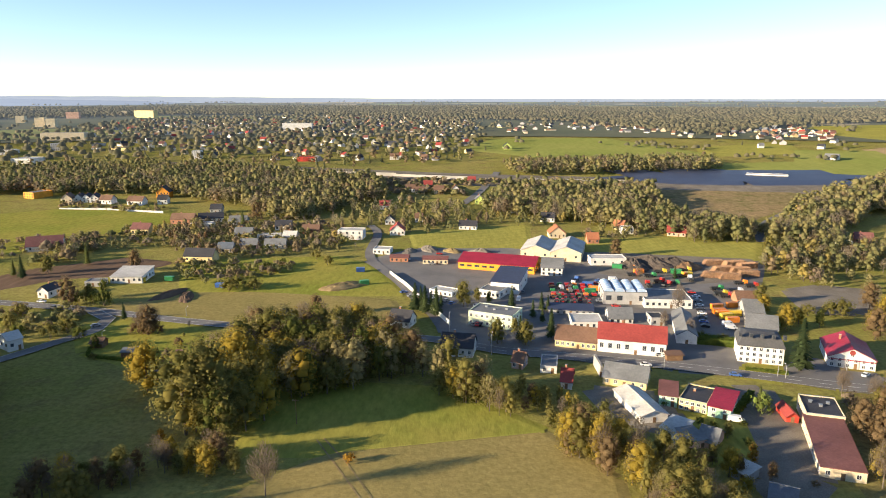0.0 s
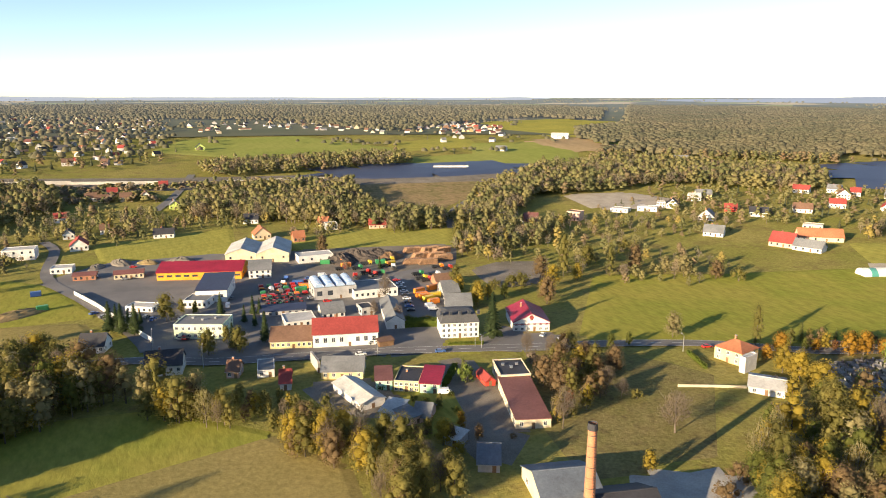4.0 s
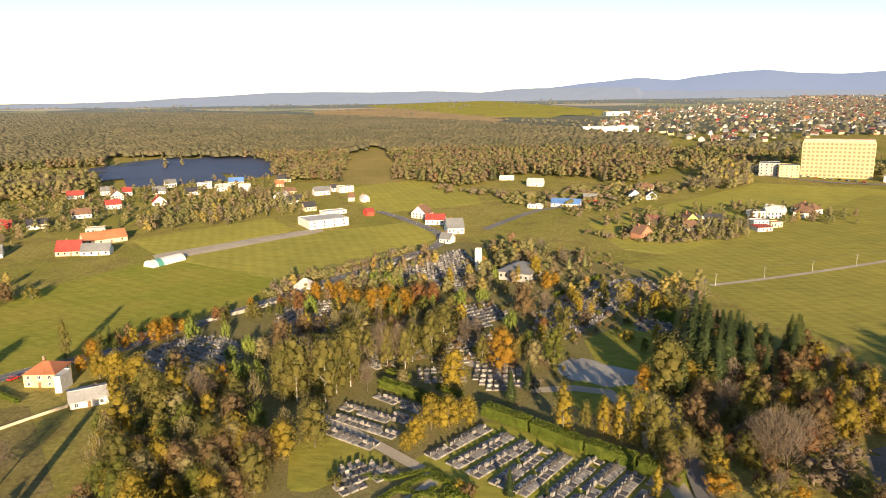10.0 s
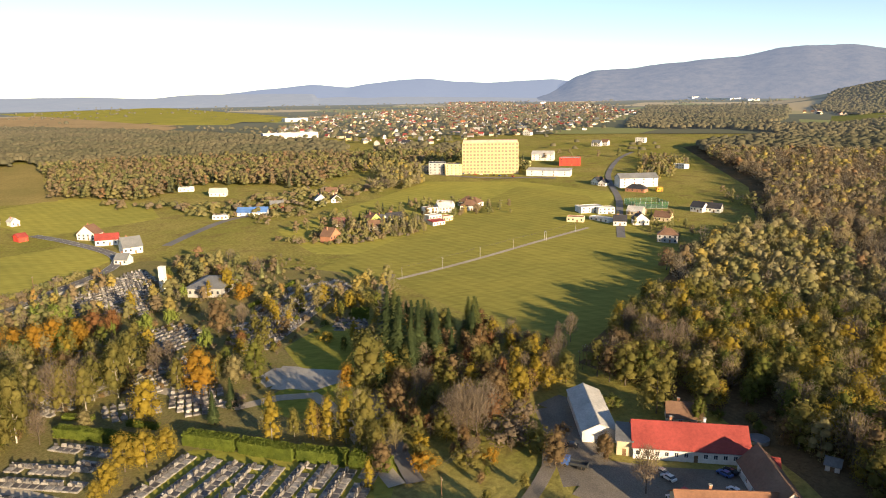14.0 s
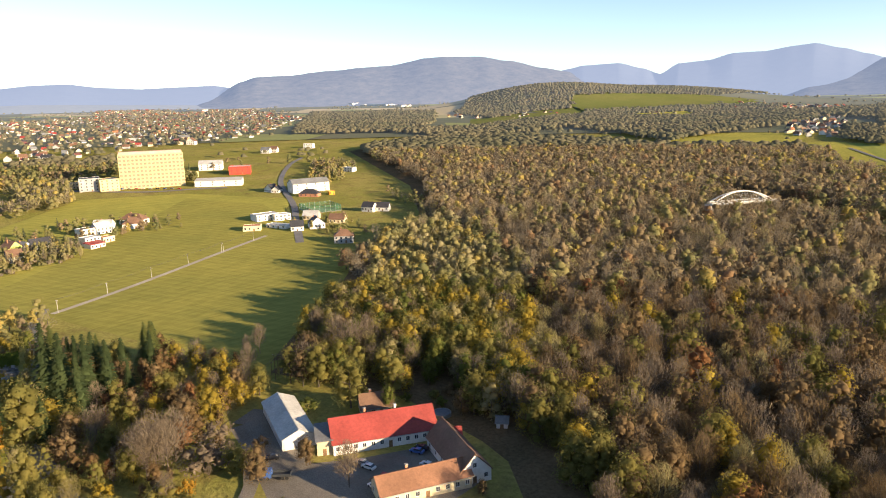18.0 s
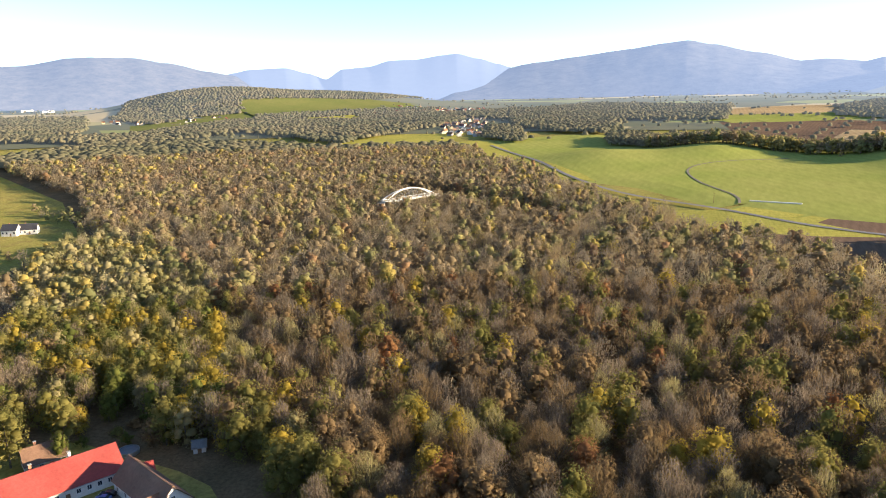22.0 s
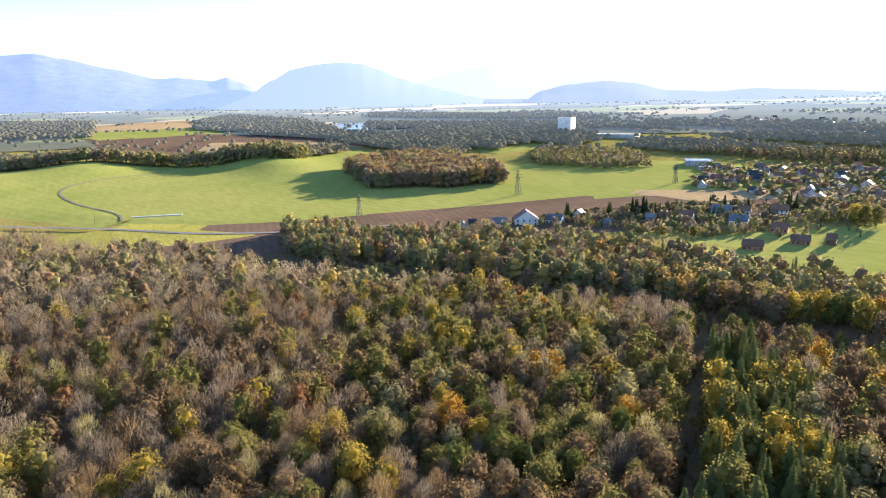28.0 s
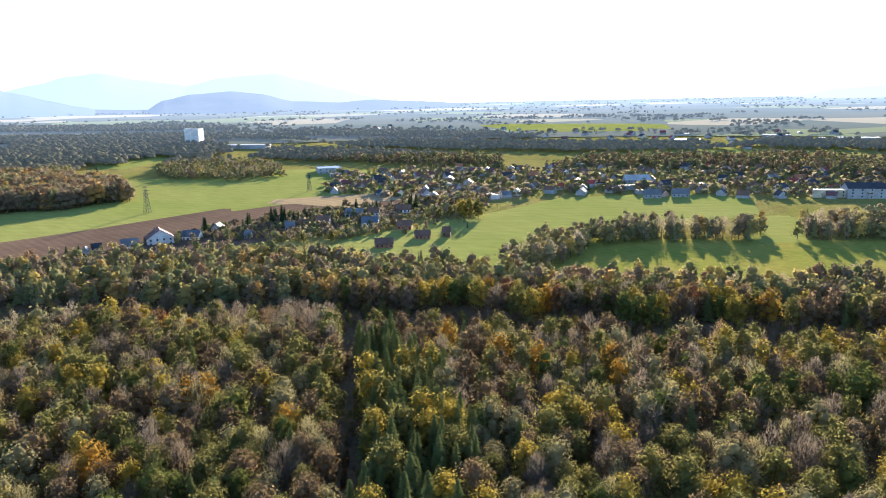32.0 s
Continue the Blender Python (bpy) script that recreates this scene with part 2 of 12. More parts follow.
CONCRETE = surface("concrete", (0.42, 0.4, 0.36), (0.3, 0.285, 0.26), 0.08, 2, 0.2, 0.9, 0.1)
PATHMAT = surface("path_gravel", (0.43, 0.375, 0.30), (0.35, 0.305, 0.245), 0.1, 2, 0.2, 0.95, spec=0.0)
LINE = painted("road_paint", (0.7, 0.69, 0.66), 0.7, 0.3)
POND = surface("solar_glass", (0.04, 0.05, 0.09), (0.055, 0.065, 0.105), 0.02, 0.6, 0.2, 0.5, 0, 0.0, spec=0.2)
WATER = surface("lake_water", (0.03, 0.045, 0.06), (0.04, 0.055, 0.07), 0.02, 0.6, 0.1, 0.12, 0, 0.0, spec=0.5)

WHITE = painted("white_plaster", (0.74, 0.71, 0.66))
CREAM = painted("cream_plaster", (0.68, 0.57, 0.39))
YELLOW = painted("yellow_plaster", (0.70, 0.55, 0.27))
TOWERWALL = painted("pale_yellow_panels", (0.52, 0.42, 0.235), dirt=0.12)
LIME = painted("lime_plaster", (0.55, 0.66, 0.18))
MINT = painted("mint_plaster", (0.42, 0.66, 0.47))
PALEGREEN = painted("pale_green_plaster", (0.62, 0.7, 0.5))
GREYWALL = painted("grey_plaster", (0.4, 0.39, 0.38))
ORANGEWALL = painted("orange_cladding", (0.8, 0.33, 0.03))
REDWALL = painted("red_cladding", (0.62, 0.07, 0.045))
PINK = painted("salmon_plaster", (0.66, 0.42, 0.32))
BRICKWALL = surface("brick_wall", (0.42, 0.2, 0.12), (0.33, 0.15, 0.09), 0.3, 4, 0.25)
BRUSH = surface("dark_brushwood", (0.10, 0.08, 0.065), (0.06, 0.05, 0.045), 0.3, 1.5, 0.5, 0.95, 1.0)
WOOD = surface("brown_wood", (0.22, 0.13, 0.07), (0.15, 0.09, 0.05), 0.4, 3, 0.3)
R_RED = roofing("red_sheet_roof", (0.34, 0.062, 0.052))
R_CRIMSON = roofing("crimson_sheet_roof", (0.29, 0.022, 0.045), 0.5)
R_MAROON = roofing("maroon_bitumen_roof", (0.2, 0.085, 0.075))
R_BROWN = roofing("brown_tile_roof", (0.2, 0.115, 0.075))
R_ORANGE = roofing("orange_tile_roof", (0.44, 0.17, 0.085))
R_OLDTILE = roofing("old_tile_roof", (0.3, 0.15, 0.09))
R_DARK = roofing("anthracite_roof", (0.05, 0.05, 0.058))
R_GREY = roofing("grey_sheet_roof", (0.19, 0.195, 0.2))
R_SLATE = roofing("slate_roof", (0.085, 0.085, 0.09))
R_LIGHT = roofing("pale_sheet_roof", (0.52, 0.505, 0.475))
R_BLUE = roofing("blue_sheet_roof", (0.1, 0.22, 0.5))
R_BLUEGREY = roofing("blue_grey_roof", (0.13, 0.15, 0.18))
VAULT = painted("polycarbonate", (0.42, 0.55, 0.72), 0.2, 0.2, spec=0.6)
GLASS = surface("window_glass", (0.03, 0.035, 0.045), (0.06, 0.07, 0.085), 0.3, 1, 0.2, 0.12, spec=0.6)
# tower block glass, its colour paled for sun haze and reflections
HAZEPANE = surface("haze_paled_glass", (0.17, 0.145, 0.10), (0.26, 0.22, 0.15), 0.6, 1.5, 0.25, 0.3, spec=0.5)
FRAME = painted("white_frame", (0.75, 0.74, 0.72))
METAL = painted("galvanised_steel", (0.42, 0.43, 0.44), 0.45, 0.3, 0.6)
DARKMETAL = painted("dark_steel", (0.07, 0.075, 0.08), 0.5, 0.3, 0.4)
TYRE = painted("tyre_rubber", (0.02, 0.02, 0.02), 0.8)
STONE = surface("grave_stone", (0.33, 0.31, 0.285), (0.15, 0.142, 0.135), 0.5, 3, 0.35, 0.5, island=True)
DARKSTONE = surface("dark_grave_stone", (0.05, 0.048, 0.05), (0.13, 0.12, 0.12), 0.5, 3, 0.3, 0.35)
HEDGE = foliage("hedge_leaves", (0.135, 0.165, 0.032), (0.095, 0.125, 0.026), 0.25, 0.4)


# ---------------------------------------------------------------- terrain
def rise(r):
    """Valley floor near, then a slow climb to the far plateau."""
    z = 0.0
    if r > 350:
        d = r - 350
        z = 0.042 * d * d / (d + 180)
    if r > 1200:
        d = r - 1200
        z -= 0.0265 * d * d / (d + 500)
    return z


HILLS = (
    (1611, -1912, 330, 230, 0.70, 70.0),
    (1397, -2369, 420, 300, 0.70, 56.0),
    (12, -980, 110, 60, 1.30, 11.0),
    (-203, -979, 150, 50, 1.60, 13.0),
    (140, -889, 90, 70, 1.30, 9.0),
)


def ground(x, y):
    z = rise(math.hypot(x, y))
    for hx, hy, sx, sy, a, hh in HILLS:
        dx, dy = x - hx, y - hy
        c, s = math.cos(a), math.sin(a)
        u, v = (dx * c + dy * s) / sx, (-dx * s + dy * c) / sy
        q = u * u + v * v
        if q < 9:
            z += hh * math.exp(-q)
    return z


def mesh_ob(name, verts, faces, mats, parent=None, smooth=False, index=None, label=""):
    me = bpy.data.meshes.new(name)
    me.from_pydata([tuple(v) for v in verts], [], [tuple(f) for f in faces])
    for m in mats if isinstance(mats, (list, tuple)) else [mats]:
        me.materials.append(m)
    if index is not None:
        me.polygons.foreach_set("material_index", np.asarray(index, dtype=np.int32))
    if smooth:
        me.polygons.foreach_set("use_smooth", np.ones(len(me.polygons), dtype=bool))
    me.update()
    ob = new(name, me)
    if parent is not None:
        ob.parent = parent
    if label:
        ob["label"] = label
    return ob


def build_ground():
    rings = [0.0]
    r = 40.0
    while r < 4930:
        rings.append(r)
        r *= 1.035
    rings.append(4950.0)
    n = 320
    verts, faces = [(0, 0, ground(0, 0))], []
    for r in rings[1:]:
        for k in range(n):
            a = 2 * math.pi * k / n
            x, y = r * math.cos(a), r * math.sin(a)
            verts.append((x, y, ground(x, y)))
    for k in range(n):
        faces.append((0, 1 + k, 1 + (k + 1) % n))
    for i in range(len(rings) - 2):
        b = 1 + i * n
        for k in range(n):
            k2 = (k + 1) % n
            faces.append((b + k, b + n + k, b + n + k2, b + k2))
    ob = mesh_ob("ground", verts, faces, GRASS, smooth=True)
    tagged(ob, "rolling valley ground of rough autumn grass", "ground", kind="structure")


build_ground()


def far_plain(name, label, mat, lo, hi):
    """The far land at the edge of sight, a sheet just over the ground."""
    n, rings = 320, 40
    verts, faces = [], []
    for i in range(n + 1):
        a = radians(lo + (hi - lo) * i / n)
        for k in range(rings + 1):
            r = 1300 * (4940 / 1300) ** (k / rings)
            x, y = r * math.cos(a), r * math.sin(a)
            verts.append((x, y, ground(x, y) + 1.2))
    for i in range(n):
        for k in range(rings):
            p = i * (rings + 1) + k
            faces.append((p, p + 1, p + rings + 2, p + rings + 1))
    tagged(mesh_ob(name, verts, faces, mat, smooth=True), label, "plain", kind="structure")


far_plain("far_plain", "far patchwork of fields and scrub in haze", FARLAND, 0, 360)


def clip(poly, a, b, c):
    """The part of a polygon where a*x + b*y <= c."""
    out = []
    for i in range(len(poly)):
        p, q = poly[i - 1], poly[i]
        fp, fq = a * p[0] + b * p[1] - c, a * q[0] + b * q[1] - c
        if (fp <= 0) != (fq <= 0):
            s = fp / (fp - fq)
            out.append((p[0] + s * (q[0] - p[0]), p[1] + s * (q[1] - p[1])))
        if fq <= 0:
            out.append(q)
    return out


def patch(name, label, mat, pts, lift=0.25, cell=30.0, category="field"):
    """A piece of land draped over the ground."""
    lift += max(0.0, min(math.hypot(*p) for p in pts) - 1000) * 0.004
    xs, ys = [p[0] for p in pts], [p[1] for p in pts]
    verts, faces, seen = [], [], {}
    i = math.floor(min(xs) / cell)
    while i * cell < max(xs):
        col = clip(clip(pts, -1, 0, -i * cell), 1, 0, (i + 1) * cell)
        if len(col) > 2:
            j = math.floor(min(p[1] for p in col) / cell)
            top = max(p[1] for p in col)
            while j * cell < top:
                q = clip(clip(col, 0, -1, -j * cell), 0, 1, (j + 1) * cell)
                f = []
                for x, y in q:
                    k = (round(x, 3), round(y, 3))
                    if k not in seen:
                        seen[k] = len(verts)
                        verts.append((x, y, ground(x, y) + lift))
                    if not f or f[-1] != seen[k]:
                        f.append(seen[k])
                if len(f) > 1 and f[0] == f[-1]:
                    f.pop()
                if len(set(f)) > 2 and len(set(f)) == len(f):
                    faces.append(f)
                j += 1
        i += 1
    turn = 1 if sum(pts[k - 1][0] * pts[k][1] - pts[k][0] * pts[k - 1][1] for k in range(len(pts))) > 0 else -1
    run = 34 * lift
    for k in range(len(pts)):
        # a grassy verge that slopes from the rim down into the ground
        (x0, y0), (x1, y1) = pts[k - 1], pts[k]
        ln = math.hypot(x1 - x0, y1 - y0)
        if ln < 0.5:
            continue
        nx, ny = turn * (y1 - y0) / ln * run, -turn * (x1 - x0) / ln * run
        n = max(1, int(ln / cell))
        for i in range(n + 1):
            x, y = x0 + (x1 - x0) * i / n, y0 + (y1 - y0) * i / n
            verts += [(x, y, ground(x, y) + lift), (x + nx, y + ny, ground(x + nx, y + ny) - 0.4)]
            if i:
                b = len(verts)
                faces.append((b - 4, b - 3, b - 1, b - 2))
    area = sum(pts[k - 1][0] * pts[k][1] - pts[k][0] * pts[k - 1][1] for k in range(len(pts)))
    if area < 0:
        faces = [f[::-1] for f in faces]
    return tagged(mesh_ob(name, verts, faces, mat, smooth=True), label, category, kind="structure")


def spaced(pts, step):
    """Points along a smooth line through pts, about step apart, with the heading at each."""
    ps = [Vector((*p, 0)) for p in pts]
    out = []
    for i in range(len(ps) - 1):
        a, b, c, d = ps[max(i - 1, 0)], ps[i], ps[i + 1], ps[min(i + 2, len(ps) - 1)]
        n = max(1, round((c - b).length / step))
        for k in range(n):
            u = k / n
            out.append(0.5 * ((2 * b) + (c - a) * u + (2 * a - 5 * b + 4 * c - d) * u * u + (3 * b - a - 3 * c + d) * u ** 3))
    out.append(ps[-1])
    res = []
    for i, p in enumerate(out):
        t = (out[min(i + 1, len(out) - 1)] - out[max(i - 1, 0)]).normalized()
        res.append((p.x, p.y, t.x, t.y))
    return res


def ribbon(pts, lo, hi, lift, step=12.0, thick=0.0):
    verts, faces = [], []
    for x, y, tx, ty in spaced(pts, step):
        for o in (lo, hi):
            px, py = x - ty * o, y + tx * o
            verts.append((px, py, ground(px, py) + lift))
    for i in range(len(verts) // 2 - 1):
        faces.append((2 * i + 2, 2 * i + 3, 2 * i + 1, 2 * i))
    return verts, [f[::-1] for f in faces]


def road(name, label, pts, width, mat=None, lift=0.45, lines=False, edges=False):
    v, f = ribbon(pts, -width / 2, width / 2, lift)
    ob = tagged(mesh_ob(name, v, f, mat or ASPHALT, smooth=True), label, "road", kind="structure")
    if lines:
        sp = spaced(pts, 4.5)
        vs, fs = [], []
        for i in range(0, len(sp) - 1, 2):
            b = len(vs)
            for x, y, tx, ty in (sp[i], sp[i + 1]):
                for o in (-0.12, 0.12):
                    px, py = x - ty * o, y + tx * o
                    vs.append((px, py, ground(px, py) + lift + 0.05))
            fs.append((b, b + 2, b + 3, b + 1))
        mesh_ob("centre_line", vs, fs, LINE, ob)
    if edges:
        for o in (-width / 2 + 0.3, width / 2 - 0.3):
            v, f = ribbon(pts, o - 0.09, o + 0.09, lift + 0.05)
            mesh_ob("edge_line", v, f, LINE, ob)
    return ob


# ---------------------------------------------------------------- trees
def tube(p, q, r0, r1, n=5):
    """A tapered limb from p to q."""
    p, q = Vector(p), Vector(q)
    d = (q - p).normalized()
    u = d.orthogonal().normalized()
    w = d.cross(u)
    vs = []
    for c, r in ((p, r0), (q, r1)):
        for k in range(n):
            a = 2 * math.pi * k / n
            vs.append(c + u * (r * math.cos(a)) + w * (r * math.sin(a)))
    return vs, [(k, (k + 1) % n, n + (k + 1) % n, n + k) for k in range(n)]


def gather(parts):
    vs, fs = [], []
    for v, f in parts:
        b = len(vs)
        vs += [tuple(x) for x in v]
        fs += [tuple(i + b for i in g) for g in f]
    return vs, fs


SHAPE = {
    # form: radius, foot and top of the crown for a tree one unit high
    "round": (0.285, 0.05, 1.0), "tall": (0.14, 0.05, 1.0), "bare": (0.27, 0.22, 1.0), "bush": (0.54, 0.02, 0.95),
}


def clumps(form, rng, count):
    """The leaf clumps of a crown: their middles and radii."""
    rad, lo, hi = SHAPE[form]
    if count == 1:
        return np.array([[0, 0, 0.47]]), np.array([rad])
    share = {"tall": (0.55, 0.78), "bush": (0.36, 0.52)}.get(form, (0.43, 0.66))
    r = rad * rng.uniform(*share, count) * (1.0 if count > 6 else 1.2)
    t = (np.arange(count) + rng.uniform(0.1, 0.9, count)) / count
    t[-1] = 1.0
    z = lo + r + (hi - lo - 2 * r) * t
    belly = np.sqrt(np.clip(1.04 - ((t - 0.36) / 0.66) ** 2, 0.02, 1))
    a = 2.4 * np.arange(count) + rng.uniform(-0.5, 0.5, count)
    out = (rad - r * 0.8) * belly * rng.uniform(0.7, 1.1, count)
    out[-1] *= 0.4
    return np.stack([np.cos(a) * out, np.sin(a) * out, z], 1), r


def crown(form, seed, sprays, size, around, up, count):
    """A crown of rounded leaf clumps with many small leaf sprays standing out of them."""
    rng = np.random.default_rng(seed)
    core = 0.6 if sprays > 150 else 0.78 if sprays > 20 else 0.98
    mid, rad = clumps(form, rng, count)
    stretch = np.array([1, 1, 0.53 / SHAPE[form][0] if count == 1 else 1.7 if form == "tall" else 1.0])
    V, T, base = [], [], 0
    for c, r in zip(mid, rad):
        dirs = [(0, 0, 1)]
        for k in range(1, up):
            e = math.pi / 2 - math.pi * (0.92 if count > 1 else 0.80) * k / up
            for q in range(around):
                w = 6.2832 * (q + 0.5 * (k % 2)) / around + rng.uniform(-0.2, 0.2)
                dirs.append((math.cos(w) * math.cos(e), math.sin(w) * math.cos(e), math.sin(e)))
        V.append(c + np.array(dirs) * r * core * rng.uniform(0.8, 1.15, (len(dirs), 1)) * stretch)
        tri = [(0, 1 + q, 1 + (q + 1) % around) for q in range(around)]
        for k in range(up - 2):
            b = 1 + k * around
            for q in range(around):
                q2 = (q + 1) % around
                tri += [(b + q, b + around + q, b + around + q2), (b + q, b + around + q2, b + q2)]
        T.append(np.array(tri) + base)
        base += len(dirs)
    if sprays:
        n = sprays * 3
        pick = rng.choice(count, n, p=rad ** 2 / (rad ** 2).sum())
        c = mid[pick]
        d = rng.normal(size=(n, 3)) + 2.2 * (c - np.array([0, 0, c[:, 2].mean() - 0.12]))
        d /= np.linalg.norm(d, axis=1)[:, None]
        pos = c + d * rad[pick][:, None] * rng.uniform(0.62, 1.0, (n, 1)) ** 0.5 * rng.uniform(0.88, 1.4, (n, 1)) * stretch
        gap = np.linalg.norm((pos[:, None] - mid[None]) / stretch, axis=2) / rad[None]
        gap[np.arange(n), pick] = 2
        keep = np.where(gap.min(axis=1) > 0.72)[0][:sprays]
        pos, d = pos[keep], d[keep]
        n = len(keep)
        nrm = d + rng.normal(size=(n, 3)) * 0.5 + np.array([0, 0, 0.2])
        nrm /= np.linalg.norm(nrm, axis=1)[:, None]
        u = np.cross(nrm, rng.normal(size=(n, 3)))
        u /= np.linalg.norm(u, axis=1)[:, None]
        w = np.cross(nrm, u)
        s = size * rng.uniform(0.6, 1.4, (n, 1))
        V.append(np.stack([pos + u * s, pos - u * s * 0.5 + w * s * 0.8, pos - u * s * 0.5 - w * s * 0.8 + nrm * s * 0.2], 1).reshape(-1, 3))
        T.append(np.arange(3 * n).reshape(-1, 3) + base)
    return np.concatenate(V), np.concatenate(T)


def spire(seed, tiers, per, size):
    """A conifer: drooping tiers of needle sprays round a pointed top."""
    rng = np.random.default_rng(seed)
    n = tiers * per
    k = np.repeat(np.arange(tiers), per)
    z = 0.1 + 0.9 * ((k + rng.uniform(0, 0.8, n)) / tiers)
    reach = 0.17 * np.clip(1.03 - z, 0.01, 1) ** 0.85 * rng.uniform(0.55, 1.15, n)
    a = rng.uniform(0, 6.2832, n)
    out = np.stack([np.cos(a), np.sin(a), np.full(n, -0.25)], 1)
    side = np.stack([-np.sin(a), np.cos(a), np.zeros(n)], 1)
    pos = np.stack([np.cos(a) * reach, np.sin(a) * reach, z], 1)
    s = size * rng.uniform(0.7, 1.4, (n, 1)) * (0.5 + np.clip(1 - z, 0, 1))[:, None]
    leaf = np.stack([pos + out * s * 1.4, pos - out * s * 0.7 + side * s * 0.8, pos - out * s * 0.7 - side * s * 0.8], 1).reshape(-1, 3)
    m = 7
    body = [(0, 0, 0.98)] + [(0.105 * math.cos(6.2832 * q / m), 0.105 * math.sin(6.2832 * q / m), 0.12) for q in range(m)]
    tri = [(0, 1 + q, 1 + (q + 1) % m) for q in range(m)]
    return np.concatenate([np.array(body), leaf]), np.concatenate([np.array(tri), np.arange(3 * n).reshape(-1, 3) + len(body)])


def twigs(seed, count, thick, size):
    """The nearly bare crown of a tree one unit high: thin twigs fanning up and out to a lumpy domed outline, with a few dry leaves."""
    rng = np.random.default_rng(seed)
    mid, rad = clumps("bare", rng, 9)
    pick = rng.choice(9, count, p=rad ** 2 / (rad ** 2).sum())
    c = mid[pick]
    d = rng.normal(size=(count, 3)) + 2.0 * (c - np.array([0, 0, 0.5]))
    d /= np.linalg.norm(d, axis=1)[:, None]
    p1 = c + d * rad[pick][:, None] * rng.uniform(0.3, 1.0, (count, 1)) ** 0.5 * rng.uniform(0.95, 1.25, (count, 1))
    grow = p1 - np.array([0, 0, 0.25])
    grow /= np.linalg.norm(grow, axis=1)[:, None]
    grow = grow + rng.normal(size=(count, 3)) * 0.28
    p0 = p1 - grow * rng.uniform(0.05, 0.13, (count, 1))
    u = np.cross(grow, d + rng.normal(size=(count, 3)) * 0.5)
    u /= np.linalg.norm(u, axis=1)[:, None] + 1e-9
    tri = np.stack([p0 - u * thick, p0 + u * thick, p1], 1)
    n = count // 3
    q = p1[:n] + rng.normal(size=(n, 3)) * 0.012
    w = np.cross(d[:n] + rng.normal(size=(n, 3)) * 0.4, rng.normal(size=(n, 3)))
    w *= size / np.linalg.norm(w, axis=1)[:, None]
    x = np.cross(d[:n], w)
    tri = np.concatenate([tri, np.stack([q + w, q - w * 0.5 + x * 0.8, q - w * 0.5 - x * 0.8], 1)]).reshape(-1, 3)
    return tri, np.arange(len(tri)).reshape(-1, 3)


def trunk(seed, r=0.014, top=0.75, limbs=6, fan=False):
    rng = np.random.default_rng(seed)
    parts = [tube((0, 0, -0.03), (0, 0, 0.3), r * 1.25, r * 0.85), tube((0, 0, 0.3), (rng.normal() * 0.012, rng.normal() * 0.012, top), r * 0.85, r * 0.25)]
    for k in range(limbs):
        z = rng.uniform(0.26, 0.5)
        a = 6.283 * (k + rng.uniform(0, 0.7)) / limbs
        e = rng.uniform(0.8, 1.25) if fan else rng.uniform(0.5, 1.0)
        ln = rng.uniform(0.34, 0.52) if fan else rng.uniform(0.18, 0.3)
        m = (math.cos(a) * math.cos(e) * ln, math.sin(a) * math.cos(e) * ln, z + math.sin(e) * ln)
        parts.append(tube((0, 0, z), m, r * 0.5, r * 0.14, 4))
    return gather(parts)


# near, middle and far templates: (points, leaf faces, bark faces)
def template(cr, tr=None):
    v, f = cr
    if tr is None:
        return np.asarray(v, dtype=np.float32), np.asarray(f), np.zeros((0, 3), dtype=int)
    tv, tf = tr
    b = len(v)
    quads = np.array([q for q in tf if len(q) == 4]) + b
    tris = np.concatenate([quads[:, [0, 1, 2]], quads[:, [0, 2, 3]]])
    return np.concatenate([np.asarray(v), np.array(tv)]).astype(np.float32), np.asarray(f), tris


NEAR = {
    "round": [template(crown("round", s, 1250, 0.0160, 5, 4, 15), trunk(s)) for s in range(5)],
    "tall": [template(crown("tall", s + 20, 950, 0.0112, 5, 3, 14), trunk(s, 0.007, 0.9, 5)) for s in range(3)],
    "cone": [template(spire(s + 40, 22, 24, 0.03), trunk(s, 0.012, 0.95, 0)) for s in range(2)],
    "bare": [template(twigs(s + 60, 900, 0.0040, 0.012), trunk(s + 7, 0.011, 0.8, 10, True)) for s in range(4)],
    "bush": [template(crown("bush", s + 80, 360, 0.042, 6, 4, 8)) for s in range(2)],
}
MIDDLE = {
    "round": [template(crown("round", s + 100, 470, 0.0215, 4, 3, 12), trunk(s, 0.014, 0.7, 0)) for s in range(6)],
    "tall": [template(crown("tall", s + 120, 260, 0.019, 4, 3, 8), trunk(s, 0.008, 0.8, 0)) for s in range(3)],
    "cone": [template(spire(s + 140, 16, 15, 0.042), trunk(s, 0.012, 0.9, 0)) for s in range(2)],
    "bare": [template(twigs(s + 160, 420, 0.0062, 0.016), trunk(s + 7, 0.011, 0.8, 4, True)) for s in range(4)],
    "bush": [template(crown("bush", s + 180, 110, 0.075, 5, 3, 6)) for s in range(2)],
}
OUTER = {
    "round": [template(crown("round", s + 200, 110, 0.037, 4, 3, 6), trunk(s, 0.016, 0.6, 0)) for s in range(6)],
    "tall": [template(crown("tall", s + 220, 40, 0.036, 5, 3, 4)) for s in range(3)],
    "cone": [template(spire(s + 240, 10, 8, 0.06)) for s in range(2)],
    "bare": [template(twigs(s + 260, 170, 0.0115, 0.026), trunk(s, 0.014, 0.7, 0)) for s in range(4)],
    "bush": [template(crown("bush", s + 280, 34, 0.11, 5, 3, 4)) for s in range(2)],
}
